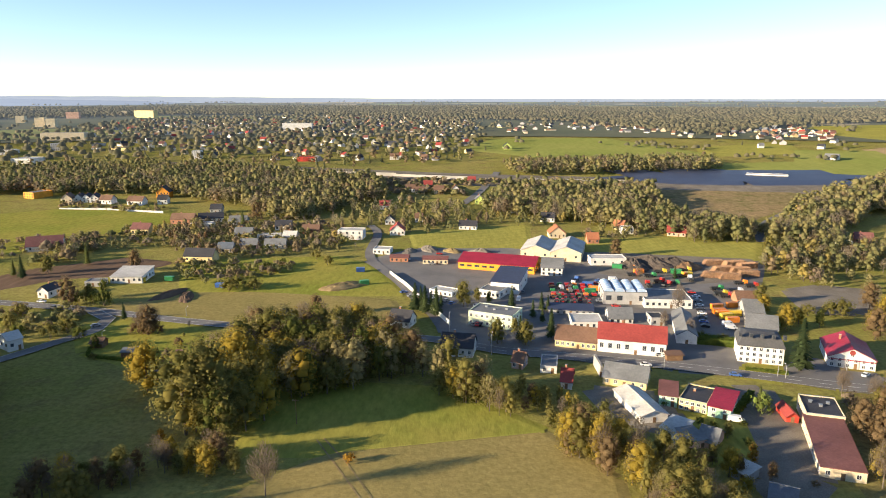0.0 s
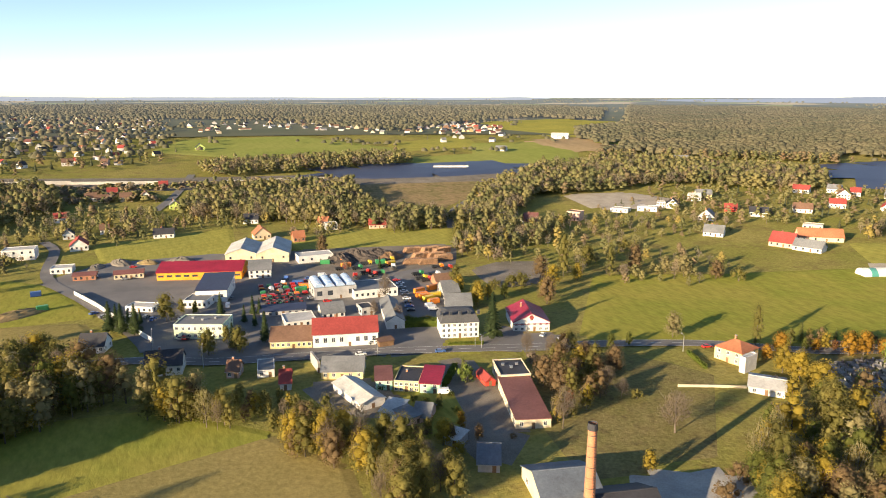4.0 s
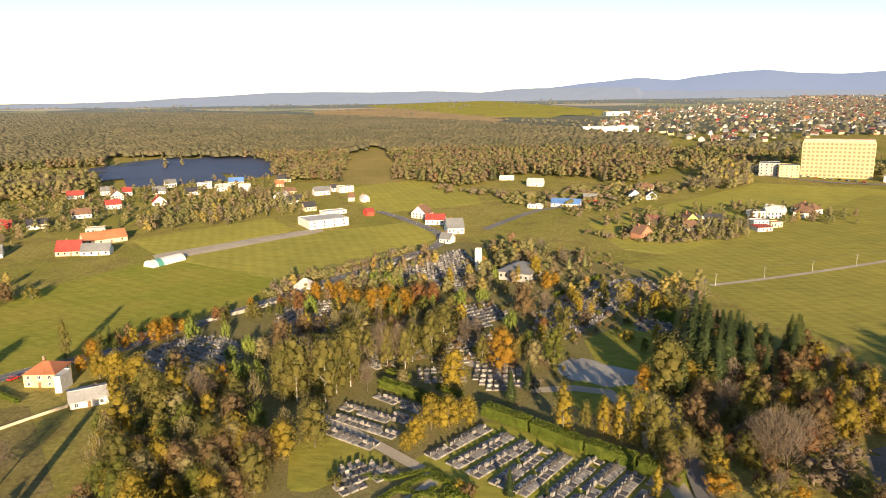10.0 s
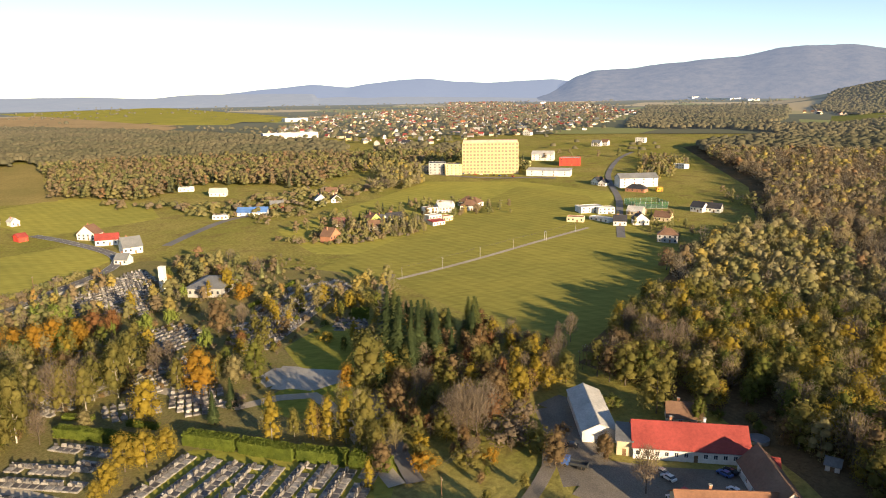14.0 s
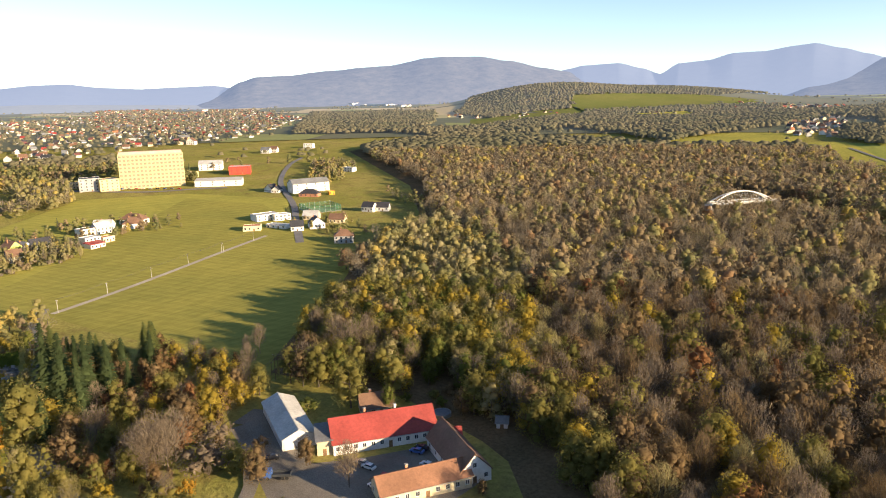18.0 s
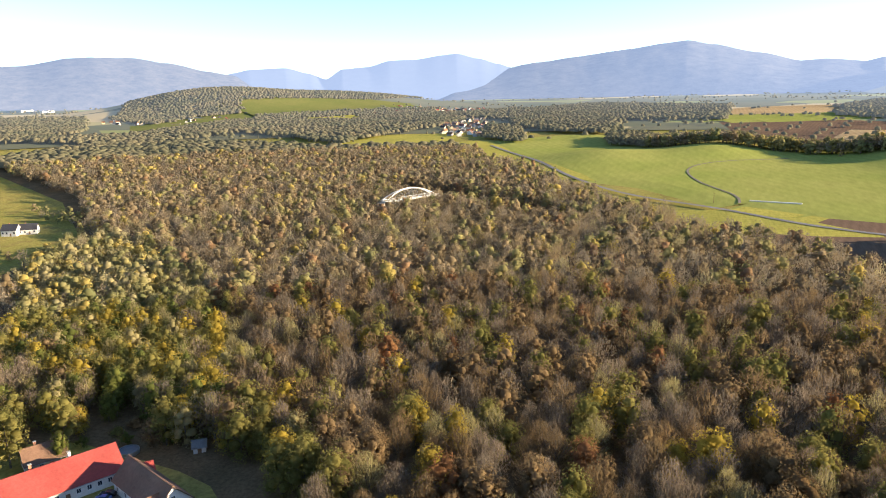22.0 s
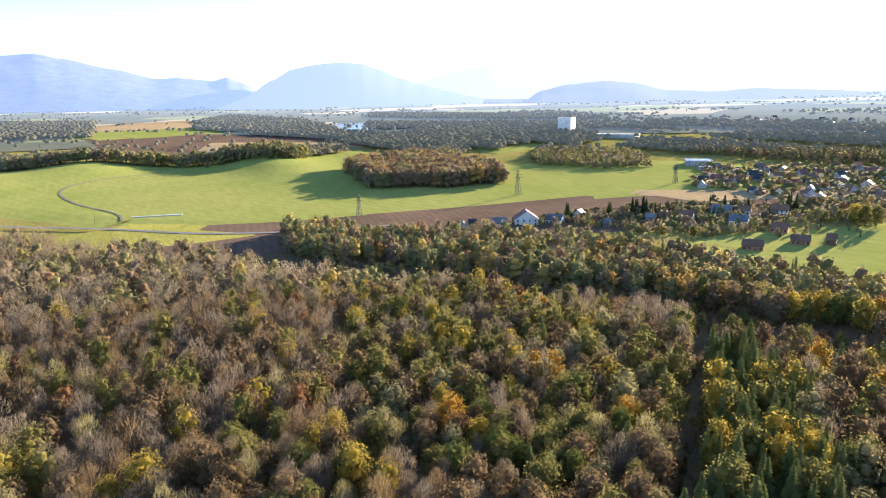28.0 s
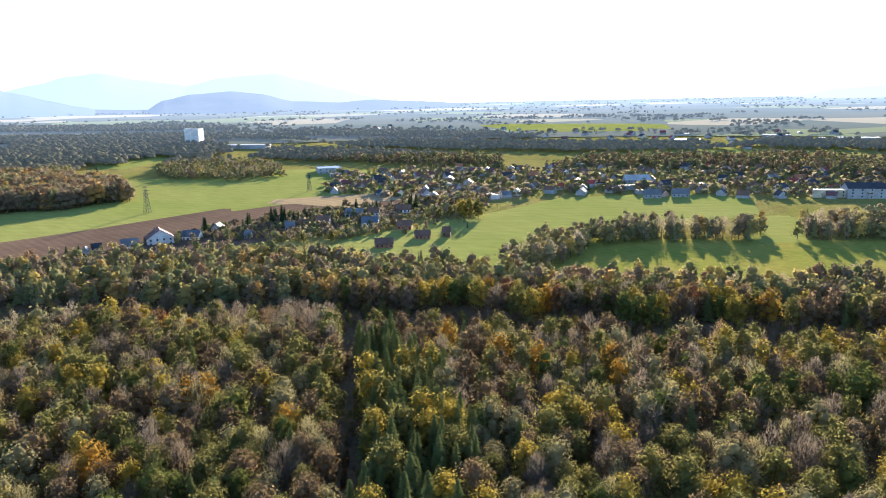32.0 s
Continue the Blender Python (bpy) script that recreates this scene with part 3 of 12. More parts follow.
FAR = {
    "round": [template(crown("round", s + 300, 30, 0.05, 4, 3, 4)) for s in range(6)],
    "tall": [template(crown("tall", s + 310, 6, 0.06, 4, 3, 3)) for s in range(3)],
    "cone": [template(spire(s + 320, 5, 4, 0.1)) for s in range(2)],
    "bare": [template(twigs(s + 330, 64, 0.024, 0.046)) for s in range(4)],
    "bush": [template(crown("bush", s + 340, 7, 0.2, 4, 3, 3)) for s in range(2)],
}
VAST = {
    "round": [template(crown("round", s + 400, 0, 0, 4, 3, 1)) for s in range(6)],
    "tall": [template(crown("tall", s + 410, 0, 0, 4, 3, 1)) for s in range(3)],
    "cone": [template(spire(s + 420, 3, 2, 0.12)) for s in range(2)],
    "bare": [template(crown("round", s + 430, 0, 0, 4, 3, 1)) for s in range(4)],
    "bush": [template(crown("bush", s + 440, 0, 0, 4, 3, 1)) for s in range(2)],
}


def inside(x, y, pts):
    c = False
    for i in range(len(pts)):
        (x1, y1), (x2, y2) = pts[i - 1], pts[i]
        if (y1 > y) != (y2 > y) and x < (x2 - x1) * (y - y1) / (y2 - y1) + x1:
            c = not c
    return c


def plant(name, label, spots, category="woodland"):
    """One stand of trees: spots of (x, y, height, form, leaf colour)."""
    rng = np.random.default_rng(len(spots))
    names = sorted({s[4] for s in spots})
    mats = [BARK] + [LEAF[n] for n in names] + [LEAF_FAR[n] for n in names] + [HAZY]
    slot = {n: i + 1 for i, n in enumerate(names)}
    V, Fs, M, base = [], [], [], 0
    for x, y, h, form, colour in spots:
        r = math.hypot(x, y)
        q = r * 0.6 if h > 18.8 and r > 450 else r
        book = NEAR if q < 190 else MIDDLE if q < 340 else OUTER if q < 600 else FAR if q < 1000 else VAST
        v, f, b = book[form][int(rng.integers(len(book[form])))]
        a = rng.uniform(0, 6.283)
        c, s = math.cos(a) * h, math.sin(a) * h
        wide = rng.uniform(0.85, 1.2)
        if r >= 1000:
            h, wide = h * rng.uniform(0.66, 0.86), wide * (1.2 if form == "cone" else 1.55)
        elif r >= 600:
            h, wide = h * rng.uniform(0.8, 1.0), wide * 1.25
        elif r >= 340:
            h, wide = h * rng.uniform(0.78, 1.04), wide * 1.08
        w = np.empty_like(v)
        w[:, 0] = (v[:, 0] * c - v[:, 1] * s) * wide + x
        w[:, 1] = (v[:, 0] * s + v[:, 1] * c) * wide + y
        w[:, 2] = v[:, 2] * h + ground(x, y)
        V.append(w)
        Fs += [f + base, b + base]
        # from 340 m out, the haze-greyed copy of the leaf colour
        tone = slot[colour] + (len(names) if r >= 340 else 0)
        # past 1000 m every crown takes the foliage with haze emission
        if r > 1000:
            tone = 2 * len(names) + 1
        M += [np.full(len(f), tone), np.zeros(len(b))]
        base += len(v)
    V, Fs, M = np.concatenate(V), np.concatenate(Fs).astype(np.int32), np.concatenate(M).astype(np.int32)
    me = bpy.data.meshes.new(name)
    me.vertices.add(len(V))
    me.vertices.foreach_set("co", V.astype(np.float32).ravel())
    me.loops.add(Fs.size)
    me.loops.foreach_set("vertex_index", Fs.ravel())
    me.polygons.add(len(Fs))
    me.polygons.foreach_set("loop_start", np.arange(0, Fs.size, 3, dtype=np.int32))
    for m in mats:
        me.materials.append(m)
    me.polygons.foreach_set("material_index", M)
    me.polygons.foreach_set("use_smooth", np.ones(len(Fs), dtype=bool))
    me.update(calc_edges=True)
    return tagged(new(name, me), label, category, kind="stuff")


MIX = {
    # form, leaf colour, share
    "forest": (("bare", "greybrown", 38), ("bare", "brown", 22), ("round", "brown", 15), ("round", "umber", 3), ("round", "olive", 12), ("round", "gold", 4), ("round", "rust", 2), ("bare", "pale", 4)),
    "lowsun": (("round", "umber", 4), ("round", "pale", 12), ("bare", "greybrown", 20), ("bare", "pale", 6), ("round", "olive", 28), ("round", "gold", 6), ("round", "brown", 18), ("round", "orange", 2), ("cone", "larch", 6), ("round", "green", 5)),
    "island": (("round", "brown", 46), ("round", "rust", 18), ("round", "olive", 18), ("round", "orange", 10), ("bare", "greybrown", 8)),
    "sunny": (("round", "olive", 34), ("bare", "pale", 20), ("bare", "greybrown", 8), ("round", "green", 8), ("round", "gold", 16), ("round", "pale", 14)),
    "edge": (("round", "olive", 32), ("bare", "greybrown", 22), ("round", "green", 16), ("round", "brown", 14), ("round", "gold", 8), ("tall", "olive", 8)),
    "bright": (("round", "olive", 24), ("round", "gold", 16), ("round", "brown", 22), ("round", "green", 14), ("cone", "larch", 10), ("round", "rust", 5), ("round", "orange", 3), ("bare", "greybrown", 8)),
    "dull": (("round", "umber", 16), ("bare", "greybrown", 26), ("round", "brown", 16), ("round", "olive", 26), ("round", "rust", 3), ("round", "gold", 13)),
    "clump": (("round", "olive", 46), ("round", "brown", 10), ("round", "pale", 8), ("bare", "greybrown", 10), ("round", "green", 10), ("round", "gold", 13), ("round", "orange", 3)),
    "garden": (("bush", "olive", 18), ("bush", "brown", 14), ("bush", "green", 14), ("bush", "greybrown", 12), ("round", "olive", 12), ("round", "brown", 10), ("bare", "greybrown", 13), ("cone", "spruce", 4), ("round", "gold", 3)),
    "larch": (("cone", "larch", 84), ("cone", "spruce", 4), ("round", "gold", 6), ("round", "olive", 6)),
    "valley": (("bare", "greybrown", 24), ("bare", "pale", 10), ("round", "olive", 24), ("round", "green", 18), ("tall", "olive", 12), ("tall", "green", 6), ("round", "brown", 6)),
    "autumn": (("round", "olive", 26), ("round", "gold", 22), ("round", "pale", 14), ("bare", "pale", 14), ("round", "green", 9), ("round", "brown", 7), ("round", "orange", 4), ("tall", "gold", 4)),
    "green": (("round", "olive", 40), ("round", "green", 30), ("tall", "olive", 16), ("round", "gold", 7), ("bare", "greybrown", 7)),
    "spruce": (("cone", "spruce", 70), ("round", "green", 15), ("round", "brown", 15)),
    "dark": (("round", "green", 40), ("cone", "spruce", 18), ("round", "olive", 22), ("round", "brown", 20)),
    "far": (("round", "brown", 38), ("round", "olive", 26), ("round", "green", 18), ("cone", "spruce", 14), ("round", "rust", 4)),
    "grove": (("round", "olive", 38), ("round", "gold", 13), ("bare", "pale", 16), ("round", "brown", 12), ("tall", "olive", 11), ("bare", "greybrown", 10)),
    "birch": (("bare", "pale", 24), ("tall", "olive", 24), ("tall", "gold", 10), ("bare", "greybrown", 16), ("round", "olive", 16), ("round", "pale", 10)),
    "shrub": (("bush", "olive", 35), ("bush", "brown", 25), ("bush", "green", 25), ("bush", "greybrown", 15)),
    "suburb": (("round", "olive", 30), ("round", "green", 25), ("round", "brown", 28), ("cone", "spruce", 12), ("round", "gold", 5)),
}


def choose(rng, mix):
    u = rng.uniform(0, sum(m[2] for m in mix))
    for form, colour, share in mix:
        u -= share
        if u <= 0:
            return form, colour
    return mix[0][:2]


def wood(name, label, pts, mix, gap, low, high, seed, category="woodland", clear=()):
    """Fills a piece of land with trees about gap apart, but for the clearings."""
    rng = np.random.default_rng(seed)
    xs, ys = [p[0] for p in pts], [p[1] for p in pts]
    spots = []
    if mix == "far":
        gap *= 0.78
    y, row = min(ys), 0
    while y < max(ys):
        x = min(xs) + (row % 2) * gap / 2
        while x < max(xs):
            px, py = x + rng.uniform(-0.42, 0.42) * gap, y + rng.uniform(-0.42, 0.42) * gap
            u = 1.8 * gap * noise.noise((px * 0.035, py * 0.035, seed * 1.7))
            v = 1.8 * gap * noise.noise((px * 0.035, py * 0.035, seed * 1.7 + 9))
            if inside(px + u, py + v, pts) and not any(inside(px, py, q) for q in clear):
                spots.append((px, py, rng.uniform(low, high), *choose(rng, MIX[mix])))
            x += gap
        y += gap * 0.87
        row += 1
    if spots:
        plant(name, label, spots, category)


SINGLE = {}
TREE_FORM = {
    "oak": ("round", "olive", BARK), "brown_tree": ("round", "brown", BARK), "green_tree": ("round", "green", BARK), "golden_tree": ("round", "gold", BARK),
    "orange_tree": ("round", "orange", BARK), "rust_tree": ("round", "rust", BARK), "birch": ("round", "olive", BIRCH), "golden_birch": ("tall", "gold", BIRCH),
    "poplar": ("tall", "olive", BARK), "bare_tree": ("bare", "greybrown", BARK), "spruce": ("cone", "spruce", BARK), "larch": ("cone", "larch", BARK),
    "cypress": ("bush", "thuja", BARK), "pale_tree": ("round", "pale", BARK), "bush": ("bush", "olive", BARK), "brown_bush": ("bush", "brown", BARK), "golden_bush": ("bush", "gold", BARK), "orange_bush": ("bush", "orange", BARK),
    "twiggy_bush": ("bush", "greybrown", BARK), "green_bush": ("bush", "green", BARK),
}
TREE_LABEL = {
    "oak": "broad tree with thinning olive-green autumn leaves", "brown_tree": "broad tree with withered brown leaves", "green_tree": "broad tree still in dark green leaf",
    "golden_tree": "broad tree in golden yellow autumn leaf", "orange_tree": "round tree in bright orange autumn leaf", "rust_tree": "broad tree in rust-red autumn leaf",
    "birch": "slender birch with pale bark and sparse leaves", "golden_birch": "slender birch with yellow leaves", "poplar": "tall narrow poplar with olive leaves",
    "bare_tree": "leafless tree with grey-brown spreading branches", "spruce": "dark green spruce with a pointed top", "larch": "light green larch with a pointed top",
    "cypress": "columnar light green thuja among the graves", "pale_tree": "broad tree with dry pale leaves", "bush": "olive-green shrub in the grass", "brown_bush": "withered brown shrub in rough grass",
    "golden_bush": "yellow autumn shrub in grass", "orange_bush": "orange autumn shrub in grass", "twiggy_bush": "leafless twiggy shrub in rough grass", "green_bush": "dense dark green shrub in grass",
}


def single(kind, s):
    form, colour, bark = TREE_FORM[kind]
    root = new(kind)
    v, f, b = NEAR[form][s % len(NEAR[form])]
    nl = int(f.max()) + 1
    if form == "bush":
        tv, tf = gather([tube((0, 0, -0.05), (0.12 * math.cos(q), 0.12 * math.sin(q), 0.4), 0.02, 0.008, 4) for q in (0.3, 2.2, 4.4)])
    else:
        tv, tf = v[nl:].tolist(), (b - nl).tolist()
    mesh_ob("stem" if form == "bush" else "trunk", tv, tf, bark, root)
    mesh_ob("crown", v[:nl].tolist(), f.tolist(), LEAF[colour], root, smooth=True)
    return tagged(root, TREE_LABEL[kind], "shrub" if form == "bush" and kind != "cypress" else "tree")


def tree(kind, x, y, h, wide=1.0, group=""):
    """A single tree or shrub with its own trunk and crown."""
    rng = np.random.default_rng(int(abs(x * 7 + y * 13)))
    s = int(rng.integers(2))
    ob = copy_thing(SINGLE[kind, s], pose(0, 0, 0)) if (kind, s) in SINGLE else single(kind, s)
    SINGLE.setdefault((kind, s), ob)
    if TREE_FORM[kind][0] == "round":
        wide *= 0.6 if kind == "birch" else 0.86
    elif kind == "cypress":
        wide *= 0.42
    ob.matrix_basis = pose(x, y, ground(x, y), 0, 0, rng.uniform(0, 360)) @ Matrix.Diagonal((h * wide, h * wide, h, 1))
    return tagged(ob, group=group)


# ---------------------------------------------------------------- buildings
def box(x0, y0, z0, x1, y1, z1):
    v = [(x, y, z) for z in (z0, z1) for x, y in ((x0, y0), (x1, y0), (x1, y1), (x0, y1))]
    return v, [(3, 2, 1, 0), (4, 5, 6, 7), (0, 1, 5, 4), (1, 2, 6, 5), (2, 3, 7, 6), (3, 0, 4, 7)]


def slab(p, thick):
    """A flat piece of roof with four or three corners and a thickness."""
    a, b, c = (Vector(q) for q in p[:3])
    n = (b - a).cross(c - a).normalized() * thick
    lo = [Vector(q) - n for q in p]
    k = len(p)
    v = [Vector(q) for q in p] + lo
    f = [tuple(range(k)), tuple(range(2 * k - 1, k - 1, -1))]
    f += [(i, k + i, k + (i + 1) % k, (i + 1) % k) for i in range(k)]
    return v, f


SHARED = {}


def shared(key, make):
    if key not in SHARED:
        SHARED[key] = make()
    return SHARED[key]


def data_of(name, parts, mat):
    v, f = gather(parts)
    me = bpy.data.meshes.new(name)
    me.from_pydata(v, [], f)
    me.materials.append(mat)
    return me


def child(name, me, parent, m=None, label=""):
    ob = new(name, me)
    ob.parent = parent
    if m is not None:
        ob.matrix_basis = m
    if label:
        ob["label"] = label
    return ob


def part(name, parts, mat, parent, label=""):
    v, f = gather(parts)
    return mesh_ob(name, v, f, mat, parent, label=label)


def window(parent, x, y, z, turn, w, h, fine, glass=None):
    """A window on a wall face whose outward normal is local -y turned by turn."""
    m = pose(x, y, z, 0, 0, turn)
    if fine:
        key = ("frame", round(w, 1), round(h, 1))
        t = 0.1
        fr = shared(key, lambda: data_of("window", [box(-w / 2, -0.06, -h / 2, -w / 2 + t, 0.05, h / 2), box(w / 2 - t, -0.06, -h / 2, w / 2, 0.05, h / 2), box(-w / 2 + t, -0.06, -h / 2, w / 2 - t, 0.05, -h / 2 + t), box(-w / 2 + t, -0.06, h / 2 - t, w / 2 - t, 0.05, h / 2), box(-0.04, -0.05, -h / 2 + t, 0.04, 0.05, h / 2 - t), box(-w / 2 - 0.08, -0.14, -h / 2 - 0.06, w / 2 + 0.08, 0.02, -h / 2)], FRAME))
        fo = child("window", fr, parent, m)
        pa = shared(("pane", round(w, 1), round(h, 1)), lambda: data_of("pane", [box(-w / 2 + t, -0.03, -h / 2 + t, w / 2 - t, 0.03, h / 2 - t)], GLASS))
        child("pane", pa, fo)
    else:
        pa = shared(("dark", round(w, 1), round(h, 1), glass is None), lambda: data_of("window", [box(-w / 2, -0.06, -h / 2, w / 2, 0.03, h / 2)], glass or GLASS))
        child("window", pa, parent, m)


def building(name, label, x, y, rot, w, d, h, roof, rh, wall, cover, rows=1, cols=3, side=2, chimney=0, door=1, over=0.45, category="house", win=(1.2, 1.4), lift=0.0, faces="frl", glass=None):
    """A house or hall: walls, roof, chimney, door and windows; its front looks along local -y."""
    root = new(name)
    z0 = ground(x, y) + lift
    root.matrix_basis = pose(x, y, z0, 0, 0, rot)
    tagged(root, label, category)
    a, b = w / 2, d / 2
    fine = math.hypot(x, y) < 310
    body = [box(-a, -b, -1.2, a, b, h)]
    t = 0.22 if fine else 0.3
    o = over
    if roof == "gable":
        body.append(([(-a, -b, h), (-a, b, h), (-a, 0, h + rh), (a, -b, h), (a, b, h), (a, 0, h + rh)], [(0, 2, 1), (3, 4, 5), (0, 3, 5, 2), (1, 2, 5, 4)]))
        k = rh / b
        e = h - o * k + t
        top = [slab([(-a - o, -b - o, e), (a + o, -b - o, e), (a + o, 0, h + rh + t), (-a - o, 0, h + rh + t)], t), slab([(a + o, b + o, e), (-a - o, b + o, e), (-a - o, 0, h + rh + t), (a + o, 0, h + rh + t)], t)]
    elif roof == "gable_front":
        body.append(([(-a, -b, h), (a, -b, h), (0, -b, h + rh), (-a, b, h), (a, b, h), (0, b, h + rh)], [(0, 1, 2), (4, 3, 5), (1, 4, 5, 2), (3, 0, 2, 5)]))
        k = rh / a
        e = h - o * k + t
        top = [slab([(-a - o, b + o, e), (-a - o, -b - o, e), (0, -b - o, h + rh + t), (0, b + o, h + rh + t)], t), slab([(a + o, -b - o, e), (a + o, b + o, e), (0, b + o, h + rh + t), (0, -b - o, h + rh + t)], t)]
    elif roof == "hip":
        r = max(a - b, 0.2 * a)
        q = min(b, a - r + b * 0)
        e = h + 0.02
        A, B, C, D = (-a - o, -b - o, e), (a + o, -b - o, e), (a + o, b + o, e), (-a - o, b + o, e)
        R, S = (-r, 0, h + rh), (r, 0, h + rh)
        top = [([Vector(p) for p in (A, B, C, D, R, S)], [(0, 1, 5, 4), (1, 2, 5), (2, 3, 4, 5), (3, 0, 4), (3, 2, 1, 0)])]
    elif roof == "mansard":
        i = 1.1
        e = h + 0.02
        top = [([(-a - o, -b - o, e), (a + o, -b - o, e), (a + o, b + o, e), (-a - o, b + o, e), (-a + i, -b + i, h + rh * 0.8), (a - i, -b + i, h + rh * 0.8), (a - i, b - i, h + rh * 0.8), (-a + i, b - i, h + rh * 0.8), (-a + 3 * i, 0, h + rh), (a - 3 * i, 0, h + rh)], [(0, 1, 5, 4), (1, 2, 6, 5), (2, 3, 7, 6), (3, 0, 4, 7), (4, 5, 9, 8), (5, 6, 9), (6, 7, 8, 9), (7, 4, 8), (3, 2, 1, 0)])]
    elif roof == "vault":
        top = [box(-a, -b, h + 0.01, a, b, h + 0.25)]
    elif roof == "mono":
        body.append(([(-a, -b, h), (a, -b, h), (a, b, h), (-a, b, h), (a, b, h + rh), (-a, b, h + rh)], [(1, 2, 4), (3, 0, 5), (2, 3, 5, 4), (0, 1, 4, 5)]))
        k = rh / d
        top = [slab([(-a - o, -b - o, h - o * k + t), (a + o, -b - o, h - o * k + t), (a + o, b + o, h + rh + o * k + t), (-a - o, b + o, h + rh + o * k + t)], t)]
    else:
        p = 0.25
        top = [box(-a + p, -b + p, h - 0.1, a - p, b - p, h + 0.12)]
        body = [box(-a, -b, -1.2, a, b, h), box(-a, -b, h, a, -b + p, h + 0.45), box(-a, b - p, h, a, b, h + 0.45), box(-a, -b + p, h, -a + p, b - p, h + 0.45), box(a - p, -b + p, h, a, b - p, h + 0.45)]
    part("wall", body, wall, root)
    rf = part("roof", top, cover, root)
    if roof == "flat" and fine:
        part("parapet_cap", [box(-a - 0.05, -b - 0.05, h + 0.45, a + 0.05, -b + 0.3, h + 0.53), box(-a - 0.05, b - 0.3, h + 0.45, a + 0.05, b + 0.05, h + 0.53)], METAL, root)
    elif roof in ("gable", "gable_front") and fine:
        if roof == "gable":
            part("ridge", [box(-a - o, -0.18, h + rh + t - 0.05, a + o, 0.18, h + rh + t + 0.1)], cover, rf)
            part("gutter", [box(-a - o, -b - o - 0.14, h - o * rh / b + t - 0.2, a + o, -b - o, h - o * rh / b + t - 0.06)], METAL, root)
        else:
            part("ridge", [box(-0.18, -b - o, h + rh + t - 0.05, 0.18, b + o, h + rh + t + 0.1)], cover, rf)
    if fine and roof == "flat" and w > 9 and d > 7:
        for k in range(3):
            vx, vy = a * (-0.5 + 0.47 * k), b * (0.3 - 0.35 * (k % 2))
            part("roof_vent", [box(vx - 0.45, vy - 0.45, h + 0.1, vx + 0.45, vy + 0.45, h + 0.75), box(vx - 0.6, vy - 0.6, h + 0.75, vx + 0.6, vy + 0.6, h + 0.85)], METAL, rf)
    for c in range(chimney):
        cx = (-0.25 + 0.5 * c) * w * 0.6
        cz = h + rh * (0.6 if roof != "flat" else 0)
        cy = 0.15 * d
        ch = part("chimney", [box(cx - 0.35, cy - 0.35, cz - 0.8, cx + 0.35, cy + 0.35, h + rh + 0.9)], WHITE if c % 2 else BRICKWALL, root)
        if fine:
            part("chimney_cap", [box(cx - 0.45, cy - 0.45, h + rh + 0.9, cx + 0.45, cy + 0.45, h + rh + 1.02)], CONCRETE, ch)
    step = h / max(rows, 1)
    ww, wh = win
    wh = min(wh, step * 0.62)
    away = math.hypot(x, y)
    if away > 1300:
        rows, door = 0, 0
    elif away > 430 and not name.startswith("tower"):
        faces, cols = "f", min(cols, 4)
    for r in range(rows):
        z = step * (r + 0.55)
        if "f" in faces:
            for c in range(cols):
                if door and r == 0 and c == cols // 2:
                    continue
                window(root, -a + w * (c + 0.5) / cols, -b, z, 0, ww, wh, fine, glass)
        if "r" in faces:
            for c in range(side):
                window(root, a, -b + d * (c + 0.5) / side, z, 90, ww, wh, fine, glass)
        if "l" in faces:
            for c in range(side):
                window(root, -a, -b + d * (c + 0.5) / side, z, -90, ww, wh, fine, glass)
    if door and "f" in faces:
        dx = -a + w * (cols // 2 + 0.5) / max(cols, 1)
        dd = part("door", [box(dx - 0.55, -b - 0.05, 0, dx + 0.55, -b + 0.03, 2.1)], WOOD, root)
        if fine:
            part("handle", [box(dx + 0.35, -b - 0.1, 1.0, dx + 0.45, -b - 0.05, 1.06)], METAL, dd)
    if roof == "gable_front" and rows and fine:
        window(root, 0, -b, h + rh * 0.35, 0, ww, min(wh, rh * 0.4), fine)
    return root


def mountain(name, label, mat, dist, line, rough=0.05, seed=1, relief=0.3):
    """A far range whose crest follows a line of (azimuth in degrees, height in metres)."""
    n, rows = 320, 16
    lo, hi = line[0][0], line[-1][0]
    verts, faces = [], []
    for i in range(n + 1):
        az = lo + (hi - lo) * i / n
        k = 0
        while k < len(line) - 2 and line[k + 1][0] < az:
            k += 1
        (a0, h0), (a1, h1) = line[k], line[k + 1]
        u = min(1, max(0, (az - a0) / (a1 - a0)))
        h = h0 + (h1 - h0) * (0.5 * u + 0.5 * u * u * (3 - 2 * u))
        ca, sa = math.cos(radians(az)), math.sin(radians(az))
        for k in range(rows):
            u = k / (rows - 1)
            r = dist - 1000 * (1 - u)
            x, y = r * ca, r * sa
            spur = noise.fractal((x * 0.0022, y * 0.0022, seed), 1.0, 2.1, 4)
            verts.append((x, y, ground(x, y) - 6 + h * (1 - (1 - u) ** 1.7) * (1 + (rough * u + relief * (1 - u)) * spur)))
    for i in range(n):
        for k in range(rows - 1):
            p = i * rows + k
            faces.append((p, p + 1, p + rows + 1, p + rows))
    return tagged(mesh_ob(name, verts, faces, mat, smooth=True), label, "hills", kind="structure")


